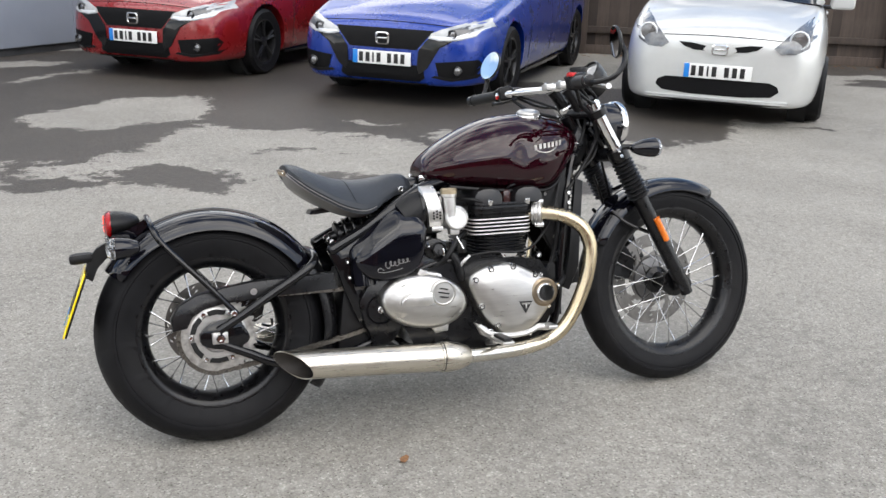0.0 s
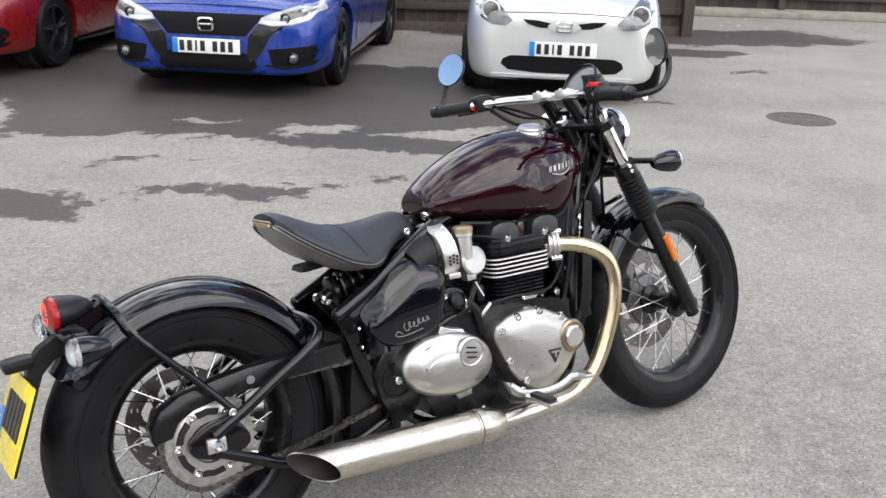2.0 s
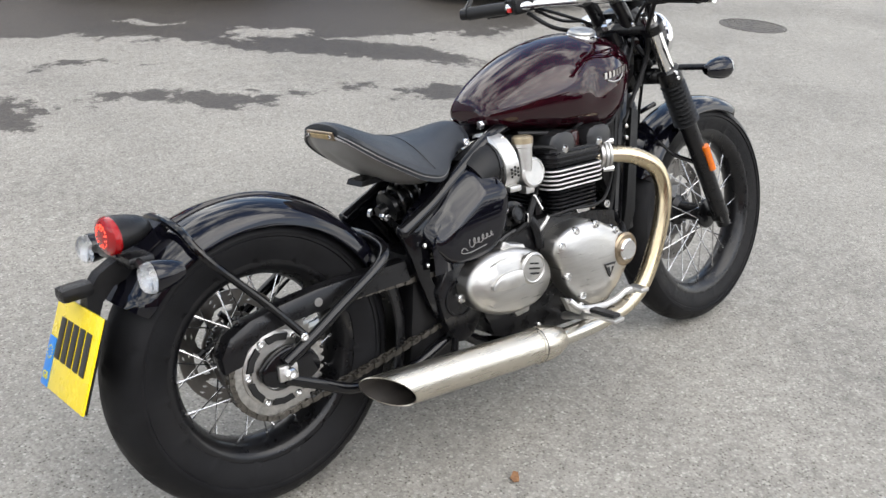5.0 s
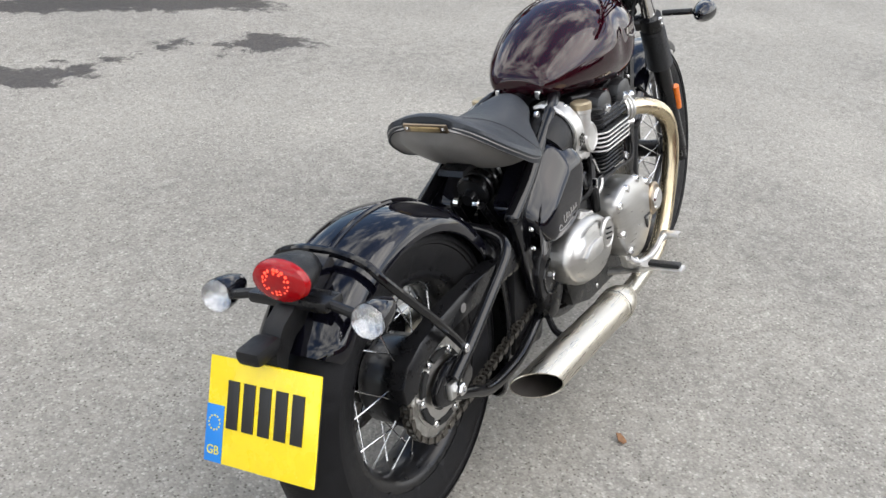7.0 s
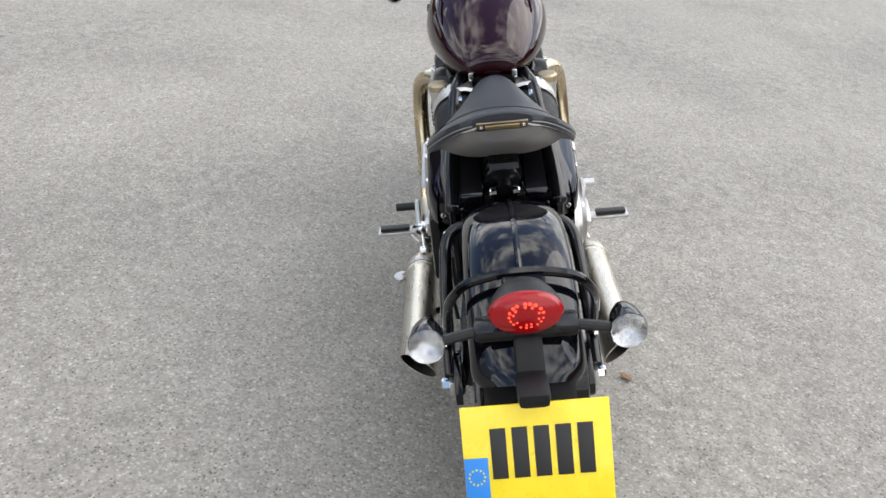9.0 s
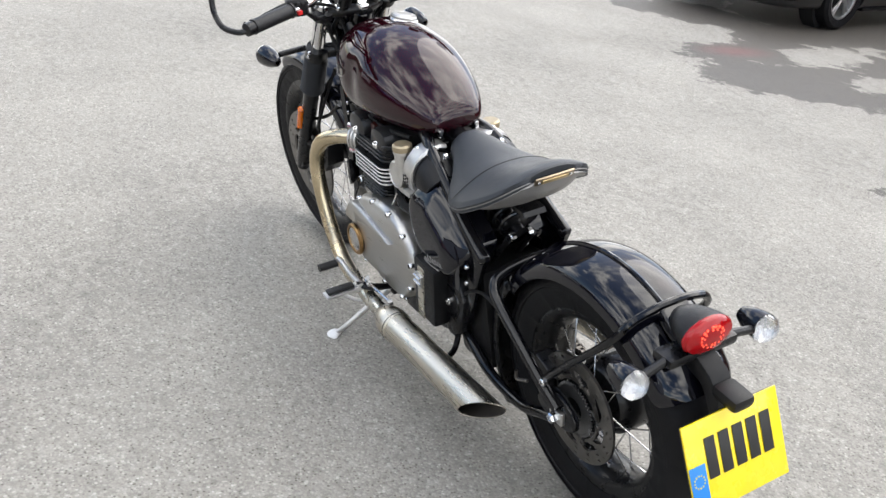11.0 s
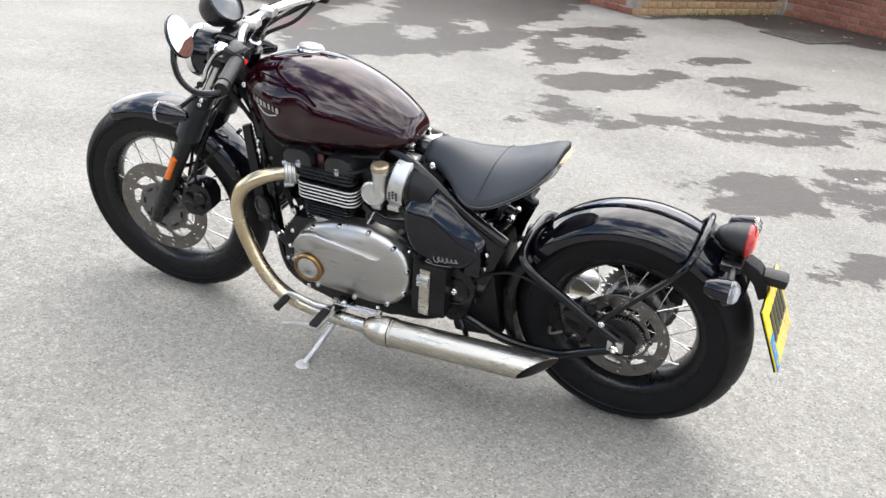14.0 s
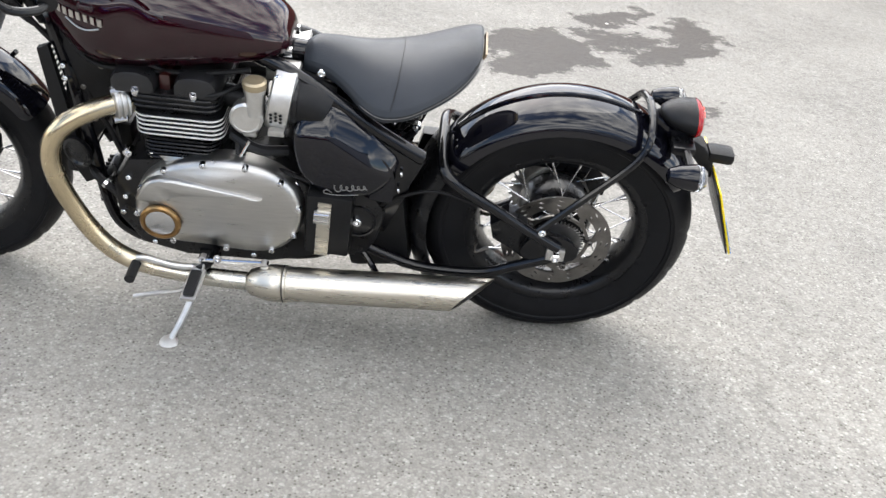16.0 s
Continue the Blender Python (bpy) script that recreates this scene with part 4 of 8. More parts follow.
for s, _ in SIDES:
    part("shock_bolt", bolt(bmesh.new(), (0.349, s * 0.018, 0.556), (0, s, 0), 0.011, 0.014), M_CHROME, shock)
    part("link_rod", tube([(0.350, s * 0.034, 0.552), (0.382, s * 0.036, 0.512), (0.415, s * 0.038, 0.468)], 0.009, 8, 1), M_SATIN, shock)
    part("link_bolt", bolt(bmesh.new(), (0.385, s * 0.037, 0.503), (0, s, 0), 0.007, 0.006), M_CHROME, shock)

# ---- frame ----
for s, _ in SIDES:
    part("frame_rail", tube([(0.72, s * 0.05, 0.715), (0.665, s * 0.070, 0.708), (0.60, s * 0.089, 0.688), (0.50, s * 0.100, 0.630), (0.42, s * 0.108, 0.582), (0.365, s * 0.112, 0.553), (0.332, s * 0.113, 0.536), (0.320, s * 0.113, 0.530)], lambda f: 0.0165 if f < 0.9 else 0.0165 - 0.09 * (f - 0.9), 12), M_FRAME, bike, "gloss black frame rail")
    part("rail_end", slab([(0.322, 0.527), (0.36, 0.545), (0.41, 0.57), (0.42, 0.548), (0.40, 0.505), (0.39, 0.42), (0.43, 0.33), (0.40, 0.32), (0.36, 0.42), (0.345, 0.47)], s * 0.108, s * 0.122, 0.005), M_FRAME, bike, "black frame side plate")
    part("pivot_plate", slab([(0.40, 0.38), (0.43, 0.43), (0.48, 0.45), (0.53, 0.43), (0.535, 0.33), (0.50, 0.26), (0.45, 0.25), (0.415, 0.31)], s * 0.09, s * 0.132, 0.007, 2), M_SATIN, bike, "black swingarm pivot plate")
    part("pivot_ring", ring_lathe([(0.036, 0), (0.039, 0.006), (0.043, 0.006), (0.045, 0)], (0.462, s * 0.13, 0.355), (0, s, 0), 28), M_FRAME, bike)
    part("pivot_bolt", bolt(bmesh.new(), (0.462, s * 0.132, 0.355), (0, s, 0), 0.011, 0.01), M_CHROME, bike)
    part("down_tube", tube([(1.165, s * 0.02, 0.80), (1.12, s * 0.06, 0.745), (1.09, s * 0.072, 0.62), (1.065, s * 0.078, 0.45), (1.045, s * 0.08, 0.28), (1.00, s * 0.082, 0.215),
                            (0.90, s * 0.085, 0.195), (0.6, s * 0.088, 0.20), (0.48, s * 0.09, 0.26)], 0.014, 10), M_FRAME, bike, "black frame cradle tube")
    part("head_gusset", tube([(1.16, s * 0.022, 0.78), (1.10, s * 0.05, 0.72), (1.02, s * 0.07, 0.675), (0.97, s * 0.075, 0.655)], 0.011, 8), M_FRAME, bike)
    part("frame_bolt", bolt(bmesh.new(), (0.965, s * 0.09, 0.652), (0, s, 0), 0.009, 0.008), M_CHROME, bike)
    part("frame_bolt", bolt(bmesh.new(), (0.64, s * 0.105, 0.69), (0, s, 0), 0.009, 0.008), M_CHROME, bike)
    part("frame_bolt", bolt(bmesh.new(), (0.555, s * 0.075, 0.695), (0, s, 0), 0.009, 0.008), M_CHROME, bike)
    for z in (0.625, 0.655):
        part("frame_bolt", bolt(bmesh.new(), (1.095, s * 0.088, z), (0, s, 0), 0.006, 0.006), M_CHROME, bike)
    part("head_cover", slab([(1.10, 0.72), (1.125, 0.80), (1.16, 0.86), (1.19, 0.83), (1.185, 0.78), (1.15, 0.72)], s * 0.02, s * 0.045, 0.006), M_SATIN, bike, "black headstock cover")
part("spine", tube([(1.17, 0, 0.80), (1.0, 0, 0.72), (0.75, 0, 0.70), (0.6, 0, 0.70), (0.5, 0, 0.66)], 0.024, 12), M_FRAME, bike)
part("headstock", tube([Vector((1.40, 0, 0.42)) + AXIS * 0.36, Vector((1.40, 0, 0.42)) + AXIS * 0.54], 0.03, 16, 1), M_FRAME, bike)

# ---- engine ----
engine = part("engine", slab([(0.53, 0.30), (0.56, 0.235), (0.66, 0.205), (0.86, 0.20), (0.96, 0.225), (1.01, 0.30), (1.01, 0.40), (0.97, 0.46), (0.80, 0.49), (0.66, 0.485), (0.57, 0.44), (0.53, 0.38)], -0.135, 0.135, 0.012), M_SATIN, bike,
              "black parallel-twin engine with brushed alloy covers")


def rounded(x0, x1, y0, y1, r, n=5):
    out = []
    for cx, cy, a0 in ((x1 - r, y1 - r, 0), (x0 + r, y1 - r, 90), (x0 + r, y0 + r, 180), (x1 - r, y0 + r, 270)):
        for k in range(n + 1):
            a = radians(a0 + 90 * k / n)
            out.append((cx + r * math.cos(a), cy + r * math.sin(a)))
    return out


def fin_mesh(x0, x1, half, z, thick, r=0.03, tilt=0.0):
    bm = bmesh.new()
    ring = rounded(x0, x1, -half, half, r)
    e = thick * 0.35
    q = [(0.988, -thick / 2), (1.0, -thick / 2 + e), (1.0, thick / 2 - e), (0.988, thick / 2)]
    cx = (x0 + x1) / 2
    loft(bm, [[(cx + (x - cx) * f, y * f, z + dz - (x - cx) * tilt) for x, y in ring] for f, dz in q])
    return bm


part("cylinder_block", fin_mesh(0.79, 0.92, 0.12, 0.54, 0.13, 0.03, 0.0), M_SATIN, engine)
for k in range(5):
    part("cylinder_fin", fin_mesh(0.752, 0.938, 0.156, 0.553 + 0.0108 * k, 0.0062, 0.028), M_SATIN, engine)
    fe = bmesh.new()
    ring = rounded(0.752, 0.938, -0.156, 0.156, 0.028)
    z = 0.553 + 0.0108 * k
    cx = 0.845
    loft(fe, [[(cx + (x - cx) * f, y * f, z + dz) for x, y in ring] for f, dz in ((1.004, -0.0021), (1.009, -0.0016), (1.009, 0.0016), (1.004, 0.0021))], cap=False)
    part("fin_edge", fe, M_FIN, engine, "machined bright fin edge")
for k in range(7):
    part("cylinder_fin", fin_mesh(0.768, 0.932, 0.143, 0.482 + 0.0098 * k, 0.005, 0.028), M_SATIN, engine)
part("cylinder_head", fin_mesh(0.760, 0.95, 0.140, 0.622, 0.04, 0.03), M_SATIN, engine)
for k in range(3):
    part("cylinder_fin", fin_mesh(0.758, 0.95, 0.146, 0.612 + 0.012 * k, 0.0045, 0.03), M_SATIN, engine)
for x in (0.808, 0.938):
    cov = bmesh.new()
    rings = []
    for y, f in ((-0.140, 0.75), (-0.136, 0.93), (-0.122, 1.0), (0.122, 1.0), (0.136, 0.93), (0.140, 0.75)):
        rings.append([(x + px_ * f, y, 0.64 + pz_ * f) for px_, pz_ in ((-0.047, 0), (-0.046, 0.024), (-0.036, 0.04), (-0.015, 0.047), (0.015, 0.047), (0.036, 0.04), (0.046, 0.024), (0.047, 0))])
    loft(cov, rings)
    part("cam_cover", cov, M_CAM, engine, "satin black cam cover")
part("spark_tower", box((0.875, 0, 0.655), (0.026, 0.24, 0.045), 0.010), M_BROWN, engine, "oxblood plug cover")
for s, _ in SIDES:
    for x in (0.81, 0.93):
        part("head_bolt", bolt(bmesh.new(), (x, s * 0.138, 0.638), (0, s * 0.5, 1), 0.009, 0.016), M_CHROME, engine)
    part("cylinder_badge", slab([(0.835, 0.493), (0.895, 0.493), (0.885, 0.478), (0.845, 0.478)], s * 0.125, s * 0.148, 0.003), M_CHROME, engine)
    part("oil_union", bolt(bmesh.new(), (0.97, s * 0.11, 0.475), (0, s, 0), 0.012, 0.02), M_CHROME, engine)
    part("oil_union", lathe([(0.012, 0), (0.012, 0.035), (0.009, 0.04)], (0.72, s * 0.13, 0.50), (0, 0, 1), 6), M_SATIN, engine)

# right-hand covers
clutch = [(0.720, 0.436), (0.760, 0.458), (0.815, 0.466), (0.868, 0.460), (0.918, 0.436), (0.962, 0.412), (0.988, 0.384), (0.985, 0.345), (0.955, 0.300), (0.915, 0.262), (0.880, 0.245), (0.835, 0.248), (0.795, 0.275), (0.757, 0.318), (0.732, 0.37), (0.718, 0.41)]
clutch_cover = part("clutch_cover", slab(clutch, -0.12, -0.195, 0.016, 3, 0.012, 4), M_CAST, engine, "brushed alloy triangular engine cover", sharp=50)
part("oil_filler", lathe([(0.043, 0), (0.043, 0.006), (0.037, 0.011), (0.034, 0.011)], (0.950, -0.197, 0.372), (0, -1, 0), 32), M_SEATBADGE, clutch_cover)
part("filler_plug", lathe([(0.028, 0.006), (0.028, 0.016), (0.024, 0.02), (0.0005, 0.02)], (0.950, -0.197, 0.372), (0, -1, 0), 28), M_CHROME, clutch_cover)
part("cover_emblem", slab([(0.865, 0.352), (0.908, 0.350), (0.886, 0.315)], -0.200, -0.2085, 0.001), M_LETTER, clutch_cover, "dark triangular emblem")
part("emblem_bar", slab([(0.872, 0.347), (0.901, 0.346), (0.899, 0.341), (0.874, 0.342)], -0.206, -0.2098, 0.0006), M_CAST, clutch_cover)
part("emblem_bar", slab([(0.884, 0.342), (0.890, 0.342), (0.888, 0.328), (0.886, 0.328)], -0.206, -0.2098, 0.0006), M_CAST, clutch_cover)
for x, z in ((0.735, 0.425), (0.785, 0.452), (0.855, 0.455), (0.925, 0.425), (0.752, 0.345), (0.80, 0.285)):
    part("cover_bolt", bolt(bmesh.new(), (x, -0.180, z), (0, -1, 0), 0.0105, 0.018), M_CHROME, clutch_cover)
sprocket_cover_outline = [(0.585 + 0.132 * math.cos(a) * math.cos(-0.13) - 0.080 * math.sin(a) * math.sin(-0.13), 0.372 + 0.132 * math.cos(a) * math.sin(-0.13) + 0.080 * math.sin(a) * math.cos(-0.13)) for a in (2 * math.pi * k / 28 for k in range(28))]
sc = part("sprocket_cover", slab(sprocket_cover_outline, -0.12, -0.182, 0.02, 0, 0.018, 4), M_CAST, engine, "oval brushed alloy sprocket cover", sharp=60)
part("cover_step", slab([(0.505, 0.385), (0.54, 0.405), (0.60, 0.402), (0.60, 0.370), (0.56, 0.366), (0.51, 0.372)], -0.188, -0.2025, 0.003, 3), M_ALU, sc)
part("cover_cap", lathe([(0.038, 0), (0.038, 0.006), (0.033, 0.010), (0.030, 0.008), (0.0005, 0.009)], (0.632, -0.194, 0.398), (0, -1, 0), 30), M_CAST, sc)
for dz in (-0.012, 0, 0.012):
    part("cap_slot", box((0.632, -0.2045, 0.398 + dz), (0.034 - abs(dz) * 0.6, 0.003, 0.004), 0.001, (0, 12, 0)), M_DARK, sc)
part("cover_lug", slab([(0.56, 0.44), (0.575, 0.468), (0.60, 0.458), (0.64, 0.448), (0.65, 0.425), (0.60, 0.42)], -0.125, -0.165, 0.005), M_ALU, engine, "cast alloy mounting lug")
part("cover_lug", slab([(0.60, 0.30), (0.64, 0.315), (0.665, 0.30), (0.66, 0.275), (0.62, 0.27)], -0.12, -0.15, 0.004), M_ALU, engine)
part("starter_hose", tube([(0.64, -0.09, 0.53), (0.69, -0.14, 0.49), (0.715, -0.14, 0.42)], 0.012, 10), M_PLASTIC, engine)
part("key_barrel", lathe([(0.021, 0), (0.021, 0.014), (0.017, 0.018), (0.015, 0.012), (0.0005, 0.012)], (0.642, -0.136, 0.516), (0, -1, 0.2), 20), M_SATIN, engine, "black ignition barrel")
part("key", box((0.646, -0.170, 0.512), (0.005, 0.012, 0.022), 0.001), M_CHROME, engine, "ignition key")
part("lock_plate", slab([(0.60, 0.54), (0.63, 0.55), (0.67, 0.535), (0.675, 0.495), (0.64, 0.485), (0.605, 0.50)], -0.11, -0.135, 0.005, 2), M_SATIN, engine)
for x, z in ((0.612, 0.53), (0.663, 0.518)):
    part("plate_bolt", bolt(bmesh.new(), (x, -0.135, z), (0, -1, 0), 0.007, 0.008), M_CHROME, engine)

# left-hand covers
primary_outline = [(0.958, 0.345), (0.950, 0.395), (0.928, 0.440), (0.885, 0.475), (0.83, 0.495), (0.76, 0.507), (0.70, 0.505), (0.645, 0.488), (0.602, 0.455), (0.58, 0.405), (0.583, 0.35), (0.605, 0.305), (0.645, 0.272), (0.71, 0.262), (0.80, 0.268), (0.88, 0.272), (0.93, 0.29)]
primary = part("primary_cover", slab(primary_outline, 0.12, 0.178, 0.022, 3, 0.010, 4), M_CAST, engine, "brushed alloy primary cover", sharp=55)
part("cover_ridge", slab([(0.945, 0.40), (0.915, 0.45), (0.86, 0.462), (0.76, 0.448), (0.665, 0.432), (0.76, 0.43), (0.86, 0.415), (0.91, 0.395)], 0.176, 0.1955, 0.010, 2, 0.0, 3), M_CAST, primary, sharp=70)
part("roundel_ring", lathe([(0.046, 0), (0.046, 0.006), (0.042, 0.010), (0.036, 0.010), (0.035, 0.006)], (0.894, 0.187, 0.340), (0, 1, 0), 36), M_RING, primary, "bronze ring")
part("roundel", lathe([(0.034, 0.003), (0.033, 0.008), (0.03, 0.009), (0.0005, 0.011)], (0.894, 0.187, 0.340), (0, 1, 0), 32), M_SPUN, primary, "spun alloy roundel")
pr = catmull(primary_outline + primary_outline[:1], 2)[:-1]
for k in range(0, len(pr), 3):
    x, z = pr[k]
    cx, cz = 0.76, 0.385
    part("cover_bolt", bolt(bmesh.new(), (cx + (x - cx) * 0.955, 0.166, cz + (z - cz) * 0.95), (0, 1, 0), 0.0075, 0.014), M_CHROME, primary)
tool = part("battery_box", box((0.523, 0.147, 0.362), (0.102, 0.055, 0.165), 0.010, (0, -2, 0)), M_PLASTIC, bike, "black battery box with a steel strap")
part("strap", box((0.534, 0.175, 0.355), (0.030, 0.005, 0.150), 0.001, (0, -3, 0)), M_BRUSHED, tool, "brushed steel strap")
part("strap_buckle", box((0.536, 0.180, 0.393), (0.036, 0.008, 0.034), 0.002, (0, -3, 0)), M_ALU, tool)
for dz in (0.386, 0.402):
    part("strap_pin", tube([(0.520, 0.184, dz), (0.553, 0.184, dz)], 0.0035, 8, 1), M_CHROME, tool)

# ---- intake: throttle bodies, perforated covers, boots ----
for s, side in SIDES:
    tb = part("throttle_body", lathe([(0.036, 0), (0.036, 0.03), (0.031, 0.034), (0.029, 0.034), (0.028, 0.032), (0.0005, 0.032)], (0.703, s * 0.112, 0.603), (0, s, 0.08), 30), M_ALU, bike, "cast alloy throttle body")
    part("throttle_bell", lathe([(0.02, -0.02), (0.022, 0.035), (0.024, 0.037), (0.024, 0.045)], (0.685, s * 0.128, 0.632), (0, 0, 1), 24), M_ALU, tb)
    part("throttle_cap", lathe([(0.025, 0.045), (0.025, 0.058), (0.02, 0.062), (0.0005, 0.062)], (0.685, s * 0.128, 0.632), (0, 0, 1), 24), M_CAP, tb, "pale bronze cap")
    part("throttle_lug", box((0.698, s * 0.12, 0.565), (0.03, 0.03, 0.022), 0.006), M_ALU, tb)
    part("intake_pipe", tube([(0.70, s * 0.075, 0.61), (0.76, s * 0.07, 0.615)], 0.026, 16, 1), M_PLASTIC, tb)
    bm = bmesh.new()
    rings = []
    for k in range(13):
        a = radians(112 - 180 * k / 12)
        zc, yc = 0.632, 0.075
        ring = []
        for x, rr in ((0.609, 0.064), (0.613, 0.071), (0.655, 0.071), (0.660, 0.065)):
            ring.append((x + 0.012 * math.sin(a) * -1, s * (yc + rr * math.cos(a)), zc + (rr + 0.004) * math.sin(a)))
        rings.append(ring)
    loft(bm, rings)
    cover = part("intake_cover", bm, M_ALU, bike, "perforated alloy intake cover", sharp=25)
    for i in range(3):
        for j in range(3):
            part("perforation", lathe([(0.0035, 0), (0.0035, 0.0012)], (0.630 + 0.010 * i, s * 0.1462, 0.608 + 0.0085 * j + (0.004 if i % 2 else 0)), (0, s, -0.1), 6), M_DARK, cover)
    part("cover_foot", box((0.64, s * 0.132, 0.578), (0.035, 0.03, 0.014), 0.003), M_ALU, cover)
    part("intake_boot", tube([(0.625, s * 0.08, 0.635), (0.59, s * 0.085, 0.632), (0.55, s * 0.085, 0.61)], 0.058, 20, 3), M_PLASTIC, bike, "black rubber intake boot")
    panel = catmull([(0.374, 0.530), (0.382, 0.546), (0.436, 0.592), (0.485, 0.628), (0.532, 0.646), (0.575, 0.636), (0.602, 0.600), (0.602, 0.545), (0.586, 0.487), (0.552, 0.449), (0.492, 0.438), (0.430, 0.447), (0.396, 0.478), (0.378, 0.512), (0.374, 0.530)], 4)[:-1]
    bm = bmesh.new()
    rings = []
    for f, roll in ((1.0, 0.070), (1.0, 0.026), (0.992, 0.016), (0.975, 0.009), (0.95, 0.005), (0.91, 0.002), (0.86, 0.0007), (0.78, 0.0), (0.68, 0.0), (0.58, 0.0), (0.48, 0.0), (0.38, 0.0), (0.28, 0.0), (0.18, 0.0), (0.09, 0.0), (0.02, 0.0)):
        ring = []
        for x, z in panel:
            x, z = 0.495 + (x - 0.495) * f, 0.540 + (z - 0.540) * f
            rise = z - (0.515 + 0.03 * (x - 0.38) / 0.22)
            slope = max(0, z - min(0.640, 0.548 + 0.68 * (x - 0.39)) + 0.058)
            y = 0.167 - 0.9 * rise * rise - 0.75 * slope * slope / (slope + 0.016) - 0.22 * max(0, 0.44 - x) - roll
            ring.append((x, s * y, z))
        rings.append(ring)
    loft(bm, rings)
    sp = part("side_panel", bm, M_GLOSS, bike, "gloss black side panel with a script transfer", sharp=80)
    sq = []
    for k in range(70):
        f = k / 69
        loop = 2 * math.pi * 5.5 * f
        tall = 0.013 if f < 0.2 else (0.011 if 0.42 < f < 0.62 else 0.007)
        sq.append((0.475 + 0.070 * f - 0.005 * math.sin(loop), 0.486 + 0.012 * f + 0.75 * tall * math.cos(loop)))
    tail_sw = [(0.468, 0.472), (0.456, 0.480), (0.450, 0.470), (0.475, 0.466), (0.525, 0.474)]
    if s > 0:
        sq = [(0.985 - x, z - 0.022) for x, z in sq]
        tail_sw = [(0.985 - x, z - 0.022) for x, z in tail_sw]
    for run, r in ((sq, 0.0013), (tail_sw, 0.0012)):
        part("script", tube([(x, s * (0.1672 - 0.9 * (0.515 + 0.03 * (x - 0.38) / 0.22 - z) ** 2 - 0.22 * max(0, 0.44 - x)), z) for x, z in run], r, 5, 1 if run is sq else 4), M_SCRIPT, sp, "thin silver script transfer")
part("rear_case", box((0.425, 0, 0.325), (0.15, 0.19, 0.27), 0.02, (0, 8, 0)), M_PLASTIC, bike, "black rear case ahead of the wheel")
part("airbox", box((0.525, 0, 0.53), (0.10, 0.19, 0.20), 0.02), M_SATIN, bike, "black airbox")
for s, _ in SIDES:
    part("rear_hood", slab([(0.375, 0.50), (0.388, 0.545), (0.43, 0.580), (0.50, 0.605), (0.55, 0.60), (0.55, 0.48), (0.45, 0.445), (0.39, 0.46)], s * 0.09, s * 0.112, 0.008), M_GLOSS, bike, "gloss black hood wall under the seat")

for s, _ in SIDES:
    bm = bmesh.new()
    rings = []
    for k in range(15):
        f = k / 14
        a = f * math.pi / 2
        y, x = 0.045 + 0.105 * math.sin(a) ** 0.8, 0.470 - 0.085 * (1 - math.cos(a) ** 0.7)
        rings.append([(x, s * y, 0.43), (x - 0.004, s * y, 0.49), (x + 0.004, s * y * 0.99, 0.515), (x + 0.02, s * y * 0.97, 0.535), (x + 0.035, s * y * 0.95, 0.545),
                      (x + 0.043, s * y * 0.95, 0.545), (x + 0.03, s * y * 0.965, 0.53), (x + 0.012, s * y * 0.985, 0.51), (x + 0.004, s * y * 0.99, 0.485), (x + 0.008, s * y * 0.99, 0.43)])
    loft(bm, rings)
    part("tub_wall", bm, M_GLOSS, bike, "gloss black moulded wall behind the shock", sharp=60)
    for x, z in ((0.372, 0.50), (0.376, 0.455)):
        part("tub_bolt", bolt(bmesh.new(), (x, s * 0.136, z), (-1, -s * 0.3, 0.2), 0.006, 0.005), M_CHROME, bike)

